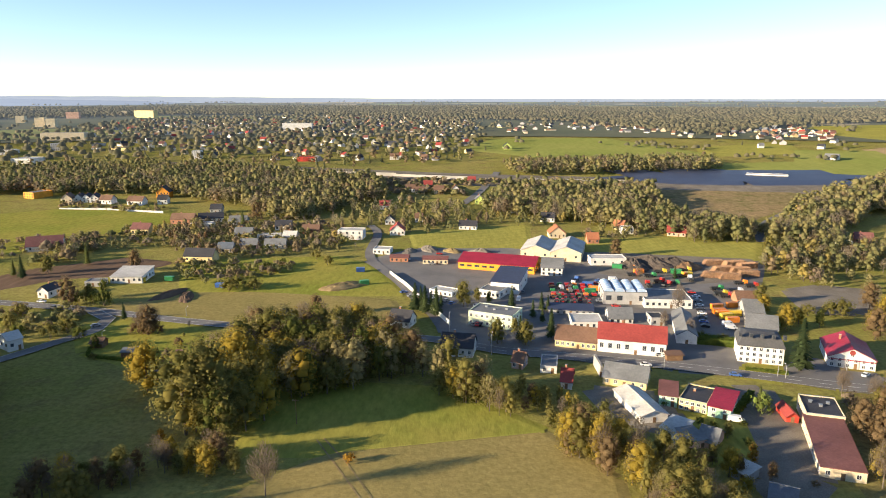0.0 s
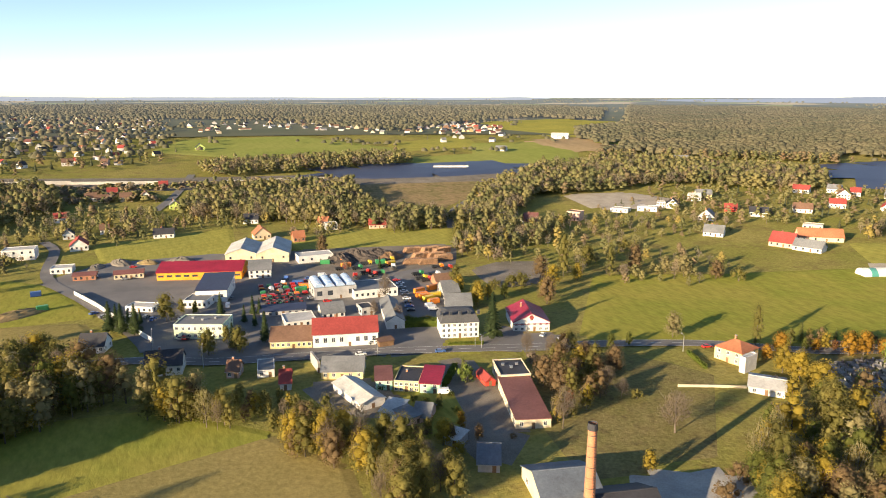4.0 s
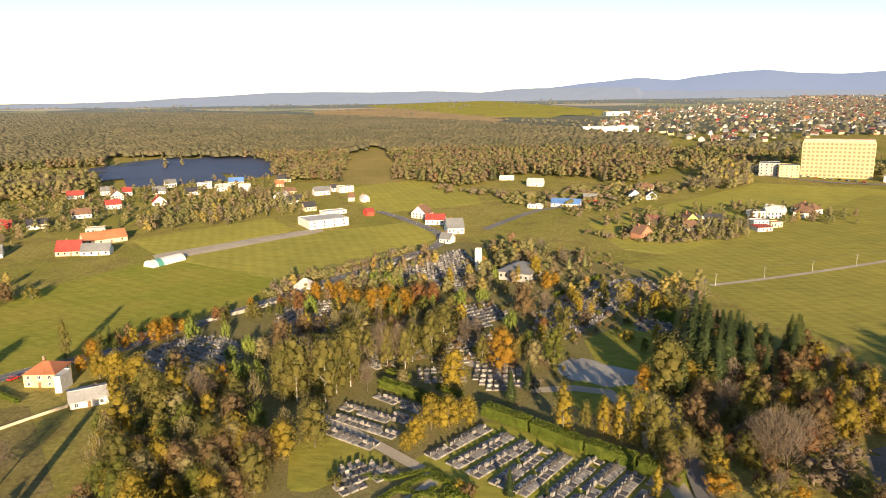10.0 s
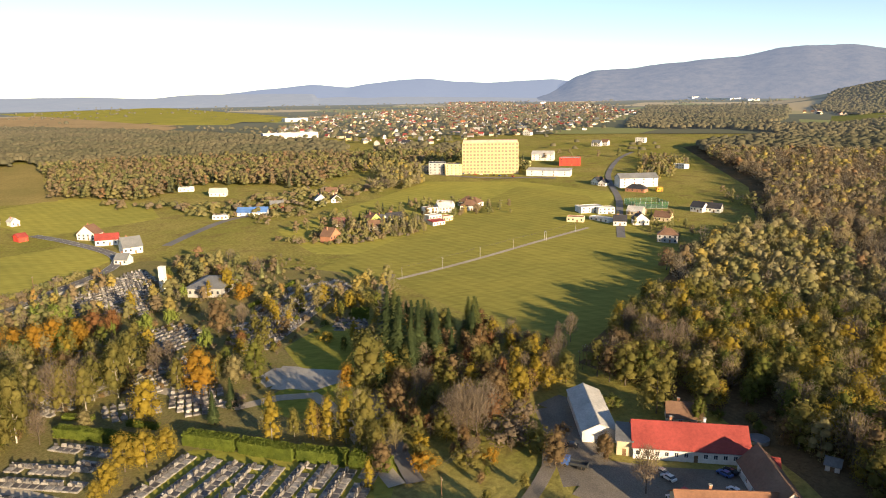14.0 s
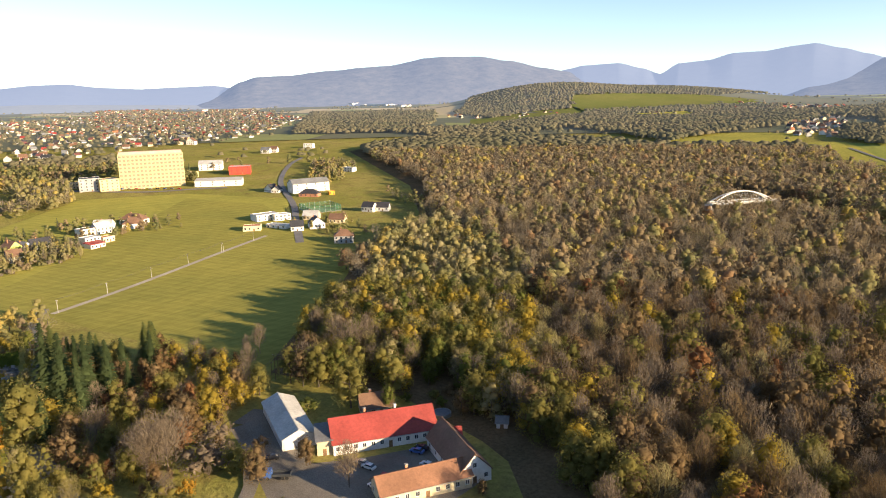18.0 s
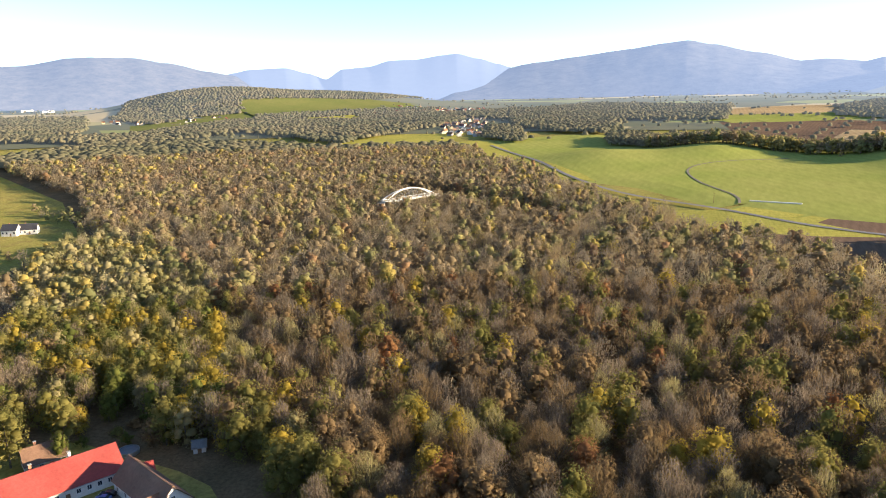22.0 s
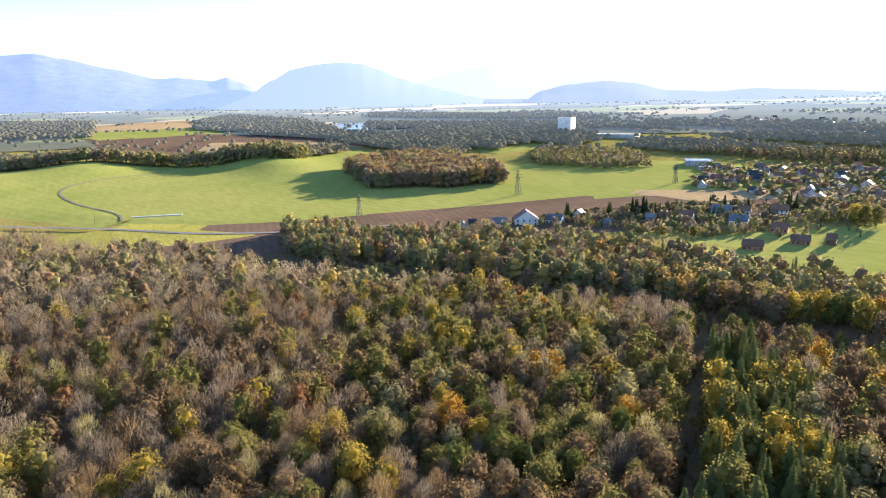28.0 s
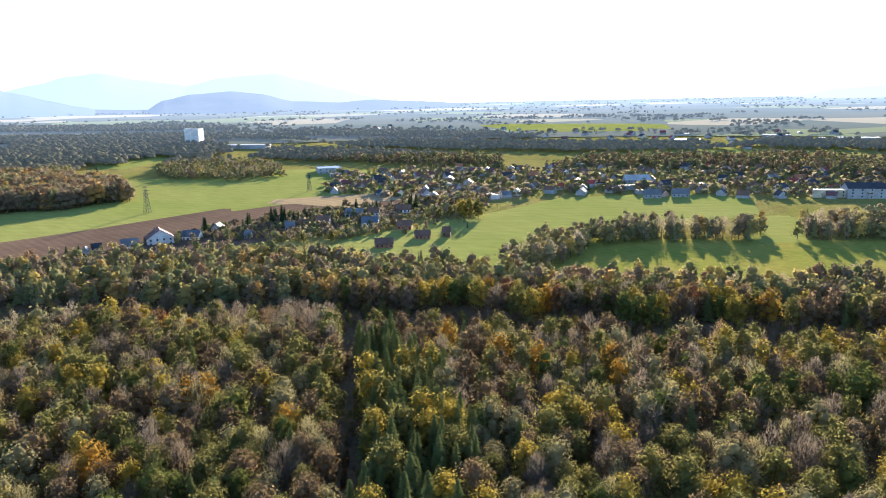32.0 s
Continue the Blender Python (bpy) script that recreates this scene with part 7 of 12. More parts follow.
town("far_houses", "hazy far town", [(-1032, -1105), (-1051, -379), (-1127, 10), (-1401, 9), (-1322, -478), (-1360, -1061)], 45, 70, share=0.4, grey=True)

# ---------------------------------------------------------------- near buildings

# ---------------------------------------------------------------- works and street buildings
building("hall", "long white hall with a red sheet roof", 77.2, 270.7, -15.3, 26.5, 15.0, 5.8, "gable", 4.5, WHITE, R_RED, rows=1, cols=8, side=2, chimney=1, win=(1.6, 2.2), category="hall")
building("workshop", "long yellow workshop with a brown roof", 56.4, 276.9, -18.5, 16.8, 14.0, 3.4, "gable", 4.0, YELLOW, R_BROWN, rows=1, cols=8, category="workshop")
mansard_block = building("office_block", "white four-storey block with a grey mansard roof", 124.7, 260.6, -16.9, 16.3, 14.0, 6.7, "mansard", 4.2, WHITE, R_SLATE, rows=3, cols=7, side=3, category="office")
for k in range(5):
    part("dormer", [box(-8.6 + 4.0 * k, -6.9, 10.2, -7.4 + 4.0 * k, -5.6, 11.8)], R_SLATE, mansard_block)
    part("dormer_window", [box(-8.4 + 4.0 * k, -6.97, 10.4, -7.6 + 4.0 * k, -6.88, 11.6)], GLASS, mansard_block)
guest_house = building("guest_house", "white house with a crimson roof and red band", 158.8, 258.9, -20.9, 16.0, 22.0, 4.1, "gable_front", 3.8, WHITE, R_CRIMSON, rows=2, cols=6, side=4, chimney=1)
part("red_band", [box(-8.0, -11.06, 3.1, 8.0, -10.98, 3.45)], R_CRIMSON, guest_house)
part("oval_sign", [disc_y(0, -11.0, 6.3, 1.0, 0.2, 16)], R_RED, guest_house)
building("office_building", "pale green two-storey office with flat roof", 23.9, 303.9, -24.8, 20.9, 14.0, 6.4, "flat", 0.0, PALEGREEN, R_GREY, rows=2, cols=8, side=3, category="office")
building("showroom", "low white showroom with flat grey roof", 26.3, 350.0, -26.7, 11.7, 12.0, 3.9, "flat", 0.0, WHITE, R_GREY, rows=1, cols=5, category="office")
building("workshop_hall", "white hall with solar panels on its roof", 36.0, 365.0, -16.8, 15.1, 26.0, 6.2, "mono", 2.5, WHITE, POND, rows=1, cols=3, category="hall")
building("warehouse", "long orange warehouse with a maroon roof", 34.8, 410.7, -18.5, 46.1, 24.0, 4.5, "gable", 3.5, ORANGEWALL, R_CRIMSON, rows=1, cols=10, win=(3.0, 1.2), category="warehouse")
building("white_hall", "white gabled hall with pale roof", 81.0, 440.0, -15.0, 19.0, 36.0, 5.5, "gable_front", 3.6, CREAM, R_LIGHT, rows=1, cols=3, category="hall")
building("open_hall", "open white hall with a patched pale roof", 62.6, 446.0, -15.0, 18.6, 34.0, 5.2, "gable_front", 3.4, CREAM, R_LIGHT, rows=1, cols=3, category="hall")
vaulted = building("workshop_hall", "grey workshop with four blue vaulted skylights", 91.5, 342.8, -5.4, 21.5, 20.0, 6.4, "vault", 1.0, GREYWALL, R_GREY, rows=1, cols=4, win=(2.6, 2.4), category="workshop")
vaults(vaulted, 21.5, 20.0, 6.4)
building("workshop", "low white workshop with a flat dark roof", 110.8, 336.0, -4.9, 22.9, 20.0, 4.3, "flat", 0.0, WHITE, R_GREY, rows=1, cols=8, category="workshop")
building("long_shed", "white shed with a grey pitched roof beside the car park", 105.6, 291.5, -14.0, 8.0, 33.0, 4.0, "gable_front", 2.5, WHITE, R_GREY, rows=0, cols=1, category="shed")
building("factory_hall", "long factory with a flat maroon roof", 112.2, 184.2, -18.8, 11.2, 31.6, 3.1, "mono", 1.0, CREAM, R_MAROON, rows=1, cols=3, side=12, category="factory", over=0.15)
building("factory_building", "cream factory head building with a dark flat roof", 120.1, 205.7, -17.3, 10.9, 14.9, 4.6, "flat", 0.0, CREAM, R_DARK, rows=1, cols=3, win=(3.4, 1.2), category="factory")
building("shed", "red sheet-metal shed beside the factory", 110.7, 207.6, -6.1, 3.8, 9.0, 2.1, "gable_front", 1.5, REDWALL, R_RED, rows=0, cols=1, category="shed")
building("house", "yellow house with a weathered grey sheet roof", 66.6, 236.8, -23.2, 15.2, 12.0, 3.0, "gable", 3.5, YELLOW, R_GREY, rows=1, cols=5, side=2)
building("terraced_house", "mint-green terraced house with a red roof", 76.3, 220.2, -17.8, 5.7, 10.0, 3.8, "mono", 1.2, MINT, R_MAROON, rows=2, cols=2, side=2)
building("terraced_house", "yellow terraced house with a dark flat roof", 85.1, 217.3, -31.4, 8.9, 14.0, 3.6, "flat", 0.0, YELLOW, R_DARK, rows=2, cols=5, side=1, chimney=1)
building("terraced_house", "mint-green corner house with a sloping red roof", 91.5, 211.5, -32.0, 6.9, 13.0, 3.9, "mono", 1.3, MINT, R_CRIMSON, rows=2, cols=2, side=3)
building("long_shed", "long white shed with a pale sheet roof", 64.8, 213.5, 10.0, 9.0, 21.0, 2.8, "gable_front", 1.5, WHITE, R_LIGHT, rows=0, cols=1, category="shed")
building("shed", "white shed with a pale sheet sloping roof", 71.3, 196.6, -43.1, 6.3, 9.0, 2.4, "mono", 0.9, WHITE, R_LIGHT, rows=0, cols=2, side=2, chimney=0, category="shed")
building("shed", "white shed with a pale sheet sloping roof", 71.1, 190.9, -27.2, 4.5, 8.0, 2.4, "mono", 0.8, WHITE, R_LIGHT, rows=0, cols=2, side=2, chimney=0, category="shed")
building("shed", "salmon shed with a grey sloping roof", 73.3, 189.2, 17.7, 5.5, 7.0, 3.2, "mono", 0.7, PINK, R_GREY, rows=0, cols=2, side=1, chimney=0, category="shed")
building("shed", "grey shed with a grey flat roof", 58.2, 246.5, -0.1, 0.8, 12.0, 4.0, "flat", 0.0, GREYWALL, R_GREY, rows=0, cols=1, side=2, chimney=0, category="shed")
building("house", "white house with a dark pitched roof", 6.3, 266.3, -11.3, 12.8, 10.0, 4.0, "gable", 4.2, WHITE, R_DARK, rows=1, cols=5, side=2, chimney=1)
building("house", "white house with a dark pitched roof", -18.5, 302.2, -18.9, 9.9, 9.0, 3.2, "gable", 3.8, WHITE, R_DARK, rows=1, cols=4, side=2, chimney=1)
building("house", "white house with a grey flat roof", 40.4, 250.3, -10.6, 6.1, 12.0, 2.5, "flat", 0.0, WHITE, R_GREY, rows=1, cols=2, side=2, chimney=0)
building("house", "white house with a red pitched roof", 44.4, 233.7, -14.5, 3.9, 8.0, 2.8, "gable", 3.4, WHITE, R_RED, rows=1, cols=1, side=2, chimney=1)
building("house", "salmon house with a brown tiled pitched roof", 29.4, 251.8, -22.6, 4.5, 7.0, 2.8, "gable", 2.9, PINK, R_BROWN, rows=1, cols=2, side=2, chimney=1)
building("workshop", "white workshop with a pale sheet flat roof", 65.0, 303.5, -3.4, 14.0, 14.0, 2.4, "flat", 0.0, WHITE, R_LIGHT, rows=1, cols=5, side=3, chimney=0, category="workshop")
building("workshop", "white workshop with a grey pitched roof", 81.6, 308.9, -4.6, 10.6, 12.0, 2.4, "gable", 3.6, WHITE, R_GREY, rows=1, cols=4, side=2, chimney=0, category="workshop")
building("garage", "grey garage with a dark flat roof", 96.8, 303.7, -0.2, 6.1, 9.0, 3.7, "flat", 0.0, GREYWALL, R_DARK, rows=1, cols=2, side=2, chimney=0, category="garage")
building("shed", "brick shed with a brown tiled pitched roof", 152.7, 337.0, -5.4, 11.7, 10.0, 2.9, "gable", 3.0, BRICKWALL, R_BROWN, rows=0, cols=4, side=2, chimney=0, category="shed")
building("workshop", "grey workshop with a grey pitched roof", 141.2, 295.1, -20.9, 12.6, 16.0, 2.6, "gable", 4.2, GREYWALL, R_GREY, rows=1, cols=4, side=3, chimney=0, category="workshop")
building("workshop", "grey workshop with a grey pitched roof", 145.9, 316.0, -11.9, 8.3, 16.0, 3.5, "gable", 4.2, GREYWALL, R_GREY, rows=1, cols=3, side=3, chimney=0, category="workshop")
building("workshop", "white workshop with a pale sheet flat roof", 100.8, 418.2, -1.3, 21.6, 12.0, 4.2, "flat", 0.0, WHITE, R_LIGHT, rows=1, cols=7, side=2, chimney=0, category="workshop")
building("shop", "brick shop with a low maroon roof", -27.1, 426.5, -7.0, 11.5, 8.0, 2.8, "gable", 1.2, BRICKWALL, R_MAROON, rows=1, cols=4, side=2, chimney=0, category="shop")
building("shop", "cream shop with a low maroon roof", -4.6, 420.9, -5.3, 15.4, 8.0, 3.0, "gable", 1.4, CREAM, R_MAROON, rows=1, cols=6, side=2, chimney=0, category="shop")
building("shop", "white shop with a pale sheet flat roof", -39.7, 448.1, -7.5, 11.3, 10.0, 3.0, "flat", 0.0, WHITE, R_LIGHT, rows=1, cols=4, side=2, chimney=0, category="shop")
building("workshop", "white workshop with a grey pitched roof", 64.3, 397.2, -12.4, 12.3, 16.0, 4.7, "gable", 4.2, WHITE, R_GREY, rows=2, cols=4, side=3, chimney=0, category="workshop")
building("garage", "white garage with a pale sheet flat roof", 0.8, 353.4, -32.5, 14.0, 8.0, 2.4, "flat", 0.0, WHITE, R_LIGHT, rows=1, cols=5, side=2, chimney=0, category="garage")
building("garage", "grey garage with a solar-panelled sloping roof", 61.2, 320.1, -9.8, 21.1, 8.0, 2.4, "mono", 0.8, GREYWALL, POND, rows=1, cols=7, side=2, chimney=0, category="garage")
building("shed", "wooden shed with a brown tiled sloping roof", 90.4, 258.3, -0.1, 6.2, 4.0, 2.5, "mono", 0.4, WOOD, R_BROWN, rows=0, cols=2, side=1, chimney=0, category="shed")
building("garage", "white garage with a pale sheet pitched roof", -177.7, 271.5, 54.6, 5.6, 8.0, 4.7, "gable", 2.4, WHITE, R_LIGHT, rows=1, cols=2, side=2, chimney=0, category="garage")
building("workshop", "white workshop with a pale sheet sloping roof", -175.7, 381.7, 1.4, 17.3, 18.0, 3.5, "mono", 1.8, WHITE, R_LIGHT, rows=1, cols=6, side=4, chimney=0, category="workshop")
building("garage", "grey garage with a grey flat roof", -190.5, 369.6, 1.5, 9.1, 8.0, 2.5, "flat", 0.0, GREYWALL, R_GREY, rows=1, cols=3, side=2, chimney=0, category="garage")
building("house", "white house with a dark steep pitched roof", -204.7, 348.7, -8.0, 6.0, 10.0, 3.8, "gable_front", 2.5, WHITE, R_DARK, rows=1, cols=2, side=2, chimney=1)
building("shed", "wooden shed with a grey sloping roof", -124.9, 262.1, 6.5, 5.4, 4.0, 2.6, "mono", 0.4, WOOD, R_GREY, rows=0, cols=2, side=1, chimney=0, category="shed")
building("shed", "wooden shed with a brown tiled pitched roof", -142.5, 273.2, -0.1, 5.1, 5.0, 2.6, "gable", 1.5, WOOD, R_BROWN, rows=0, cols=2, side=1, chimney=0, category="shed")
building("shed", "white shed with a dark sloping roof", -104.5, 239.8, -0.1, 2.5, 3.0, 2.4, "mono", 0.3, WHITE, R_DARK, rows=0, cols=1, side=1, chimney=0, category="shed")
building("shed", "wooden shed with a brown tiled sloping roof", -104.5, 260.7, -0.1, 2.7, 3.0, 2.4, "mono", 0.3, WOOD, R_BROWN, rows=0, cols=1, side=1, chimney=0, category="shed")
building("house", "white house with a maroon pitched roof", -263.0, 450.7, 20.1, 21.6, 13.0, 3.3, "gable", 5.5, WHITE, R_MAROON, rows=1, cols=7, side=2, chimney=1)
building("house", "yellow house with a maroon pitched roof", -219.6, 500.0, -4.8, 13.6, 9.0, 4.3, "gable", 3.8, YELLOW, R_MAROON, rows=1, cols=5, side=2, chimney=1)
building("house", "yellow house with a dark pitched roof", -151.5, 425.0, -6.9, 18.8, 10.0, 3.7, "gable", 4.2, YELLOW, R_DARK, rows=1, cols=7, side=2, chimney=1)
building("house", "cream house with a brown tiled steep pitched roof", -337.4, 622.0, 5.4, 9.7, 10.0, 4.0, "gable_front", 4.1, CREAM, R_BROWN, rows=1, cols=3, side=2, chimney=1)
building("house", "white house with a dark steep pitched roof", -330.1, 628.5, 5.3, 6.8, 10.0, 4.1, "gable_front", 2.9, WHITE, R_DARK, rows=1, cols=2, side=2, chimney=1)
building("house", "white house with a dark steep pitched roof", -321.9, 626.3, 5.2, 6.8, 10.0, 4.5, "gable_front", 2.9, WHITE, R_DARK, rows=2, cols=2, side=2, chimney=1)
building("house", "white house with a dark steep pitched roof", -315.1, 626.9, 5.1, 6.9, 10.0, 4.5, "gable_front", 2.9, WHITE, R_DARK, rows=2, cols=2, side=2, chimney=1)
building("house", "white house with a brown tiled pitched roof", -301.2, 620.4, -9.1, 11.6, 9.0, 3.6, "gable", 3.8, WHITE, R_BROWN, rows=1, cols=4, side=2, chimney=1)
building("house", "white house with a brown tiled pitched roof", -273.7, 617.1, -6.7, 14.4, 9.0, 3.6, "gable", 3.8, WHITE, R_BROWN, rows=1, cols=5, side=2, chimney=1)
building("house", "orange house with a dark steep pitched roof", -264.1, 655.9, 4.3, 11.9, 12.0, 5.5, "gable_front", 5.0, ORANGEWALL, R_DARK, rows=2, cols=4, side=2, chimney=1)
building("house", "white house with a dark pitched roof", -252.2, 622.9, 4.0, 8.4, 9.0, 4.1, "gable", 3.8, WHITE, R_DARK, rows=1, cols=3, side=2, chimney=1)
building("house", "brick house with a brown tiled pitched roof", -203.5, 539.4, -3.8, 18.1, 10.0, 3.6, "gable", 4.2, BRICKWALL, R_BROWN, rows=1, cols=6, side=2, chimney=1)
building("garage", "white garage with a pale sheet flat roof", -183.5, 524.8, -4.3, 16.8, 8.0, 3.5, "flat", 0.0, WHITE, R_LIGHT, rows=1, cols=6, side=2, chimney=0, category="garage")
building("house", "white house with a dark pitched roof", -184.9, 547.3, 16.3, 18.7, 9.0, 3.2, "gable", 3.8, WHITE, R_DARK, rows=1, cols=7, side=2, chimney=1)
building("house", "grey house with a dark pitched roof", -192.0, 584.4, 3.0, 9.4, 9.0, 3.5, "gable", 3.8, GREYWALL, R_DARK, rows=1, cols=3, side=2, chimney=1)
building("house", "white house with a grey pitched roof", -160.2, 537.7, 2.3, 13.5, 9.0, 2.8, "gable", 3.8, WHITE, R_GREY, rows=1, cols=5, side=2, chimney=1)
building("house", "white house with a dark pitched roof", -120.9, 520.6, 1.7, 11.9, 9.0, 3.1, "gable", 3.8, WHITE, R_DARK, rows=1, cols=4, side=2, chimney=1)
building("house", "white house with a grey pitched roof", -143.9, 495.0, 1.9, 12.5, 9.0, 2.8, "gable", 3.8, WHITE, R_GREY, rows=1, cols=4, side=2, chimney=1)
building("house", "white house with a pale sheet flat roof", -124.2, 488.4, 1.6, 15.9, 9.0, 2.9, "flat", 0.0, WHITE, R_LIGHT, rows=1, cols=6, side=2, chimney=0)
building("house", "white house with a pale sheet pitched roof", -108.3, 485.6, -9.2, 9.6, 8.0, 2.8, "gable", 3.4, WHITE, R_LIGHT, rows=1, cols=3, side=2, chimney=1)
building("house", "white house with a grey pitched roof", -113.2, 461.1, 1.3, 14.0, 8.0, 2.8, "gable", 3.4, WHITE, R_GREY, rows=1, cols=5, side=2, chimney=1)
building("house", "salmon house with a grey pitched roof", -130.8, 460.6, 1.6, 11.3, 8.0, 2.8, "gable", 3.4, PINK, R_GREY, rows=1, cols=4, side=2, chimney=1)
building("house", "grey house with a blue-grey pitched roof", -143.1, 449.2, 1.7, 9.9, 8.0, 2.8, "gable", 3.4, GREYWALL, R_BLUEGREY, rows=1, cols=4, side=2, chimney=1)
building("house", "brick house with a brown tiled pitched roof", -97.6, 507.0, 1.3, 12.4, 8.0, 3.0, "gable", 3.4, BRICKWALL, R_BROWN, rows=1, cols=4, side=2, chimney=1)
building("house", "white house with a pale sheet flat roof", -65.7, 492.0, -5.0, 18.0, 12.0, 6.1, "flat", 0.0, WHITE, R_LIGHT, rows=2, cols=6, side=2, chimney=0)
building("house", "white house with a red steep pitched roof", -33.7, 506.1, 0.3, 10.8, 12.0, 3.4, "gable_front", 4.5, WHITE, R_RED, rows=1, cols=4, side=2, chimney=1)
building("house", "white house with a red pitched roof", -51.1, 606.2, 0.6, 8.9, 8.0, 3.6, "gable", 3.4, WHITE, R_RED, rows=1, cols=3, side=2, chimney=1)
building("house", "white house with a dark steep pitched roof", -41.9, 542.7, 0.4, 7.1, 9.0, 3.6, "gable_front", 3.0, WHITE, R_DARK, rows=1, cols=3, side=2, chimney=1)
building("house", "white house with a brown tiled pitched roof", -19.3, 551.0, 0.1, 5.9, 8.0, 3.3, "gable", 3.4, WHITE, R_BROWN, rows=1, cols=2, side=2, chimney=1)
building("house", "white house with a dark pitched roof", 19.2, 522.4, -9.2, 13.4, 8.0, 3.1, "gable", 3.4, WHITE, R_DARK, rows=1, cols=5, side=2, chimney=1)
building("house", "white house with a dark steep pitched roof", 18.7, 532.7, -0.5, 4.4, 6.0, 3.5, "gable_front", 1.8, WHITE, R_DARK, rows=1, cols=2, side=2, chimney=1)
building("house", "lime-green house with a grey steep pitched roof", 33.6, 631.5, -0.9, 8.7, 10.0, 4.1, "gable_front", 3.7, LIME, R_GREY, rows=1, cols=3, side=2, chimney=1)
building("house", "yellow house with a brown tiled pitched roof", -22.7, 686.2, 0.1, 9.5, 9.0, 3.1, "gable", 3.8, YELLOW, R_BROWN, rows=1, cols=3, side=2, chimney=1)
building("house", "white house with a brown tiled pitched roof", -32.6, 696.2, 0.3, 9.6, 9.0, 3.6, "gable", 3.8, WHITE, R_BROWN, rows=1, cols=3, side=2, chimney=1)
building("house", "cream house with a brown tiled pitched roof", -4.0, 686.2, -0.2, 10.0, 9.0, 4.0, "gable", 3.8, CREAM, R_BROWN, rows=1, cols=4, side=2, chimney=1)
building("house", "white house with a brown tiled steep pitched roof", 12.6, 692.8, -0.5, 7.3, 9.0, 4.1, "gable_front", 3.1, WHITE, R_BROWN, rows=1, cols=3, side=2, chimney=1)
building("house", "white house with a red pitched roof", -15.6, 724.3, -0.0, 8.8, 9.0, 3.3, "gable", 3.8, WHITE, R_RED, rows=1, cols=3, side=2, chimney=1)
building("house", "salmon house with a red pitched roof", 31.1, 754.2, -0.9, 8.5, 9.0, 2.9, "gable", 3.8, PINK, R_RED, rows=1, cols=3, side=2, chimney=1)
building("house", "cream house with a orange tiled steep pitched roof", 82.2, 495.6, -1.4, 11.7, 12.0, 3.3, "gable_front", 4.9, CREAM, R_ORANGE, rows=1, cols=4, side=2, chimney=1)
building("house", "white house with a dark pitched roof", 84.1, 551.1, -13.0, 11.2, 9.0, 3.3, "gable", 3.8, WHITE, R_DARK, rows=1, cols=4, side=2, chimney=1)
building("house", "brick house with a orange tiled pitched roof", 104.1, 475.9, -1.7, 7.8, 9.0, 3.2, "gable", 3.8, BRICKWALL, R_ORANGE, rows=1, cols=3, side=2, chimney=1)
building("house", "yellow house with a dark pitched roof", 117.3, 558.0, -2.2, 10.0, 9.0, 3.3, "gable", 3.8, YELLOW, R_DARK, rows=1, cols=4, side=2, chimney=1)
building("house", "yellow house with a orange tiled pitched roof", 134.3, 520.5, -32.8, 7.9, 9.0, 2.8, "gable", 3.8, YELLOW, R_ORANGE, rows=1, cols=3, side=2, chimney=1)
building("house", "white house with a pale sheet flat roof", 135.4, 504.9, -2.3, 8.6, 8.0, 4.6, "flat", 0.0, WHITE, R_LIGHT, rows=2, cols=3, side=2, chimney=0)
building("house", "salmon house with a red pitched roof", 169.5, 496.2, -19.5, 12.8, 9.0, 2.8, "gable", 3.8, PINK, R_RED, rows=1, cols=5, side=2, chimney=1)
building("house", "white house with a grey steep pitched roof", 269.3, 459.9, -13.4, 9.9, 12.0, 3.1, "gable_front", 4.2, WHITE, R_GREY, rows=1, cols=4, side=2, chimney=1)
building("garage", "grey garage with a blue sloping roof", 259.7, 466.0, -4.0, 6.3, 8.0, 3.5, "mono", 0.8, GREYWALL, R_BLUE, rows=1, cols=2, side=2, chimney=0, category="garage")
building("house", "brick house with a maroon pitched roof", 287.9, 467.6, -22.1, 11.0, 9.0, 2.8, "gable", 3.8, BRICKWALL, R_MAROON, rows=1, cols=4, side=2, chimney=1)
building("warehouse", "white warehouse with a pale sheet flat roof", 362.2, 777.4, -24.4, 42.8, 15.0, 2.4, "flat", 0.0, WHITE, R_LIGHT, rows=1, cols=7, side=3, chimney=0, category="warehouse")
building("house", "white house with a brown tiled pitched roof", 62.9, 588.1, -1.3, 9.6, 9.0, 2.8, "gable", 3.8, WHITE, R_BROWN, rows=1, cols=3, side=2, chimney=1)
building("house", "salmon house with a brown tiled pitched roof", 89.0, 659.1, -1.9, 10.7, 9.0, 3.0, "gable", 3.8, PINK, R_BROWN, rows=1, cols=4, side=2, chimney=1)
building("house", "lime-green house with a dark steep pitched roof", 99.2, 1086.5, -2.4, 13.1, 9.0, 4.8, "gable_front", 5.5, LIME, R_DARK, rows=2, cols=5, side=2, chimney=0)
building("house", "white house with a dark pitched roof", -83.7, 1133.9, -23.5, 20.5, 10.0, 4.3, "gable", 4.2, WHITE, R_DARK, rows=1, cols=7, side=2, chimney=0)
building("house", "white house with a brown tiled pitched roof", -66.8, 962.8, 0.9, 12.4, 10.0, 4.3, "gable", 4.2, WHITE, R_BROWN, rows=1, cols=4, side=2, chimney=0)
building("silo", "white silo with a grey flat roof", -335.6, 955.6, 5.9, 11.2, 15.0, 10.6, "flat", 0.0, WHITE, R_GREY, rows=4, cols=4, side=3, chimney=0, category="silo")
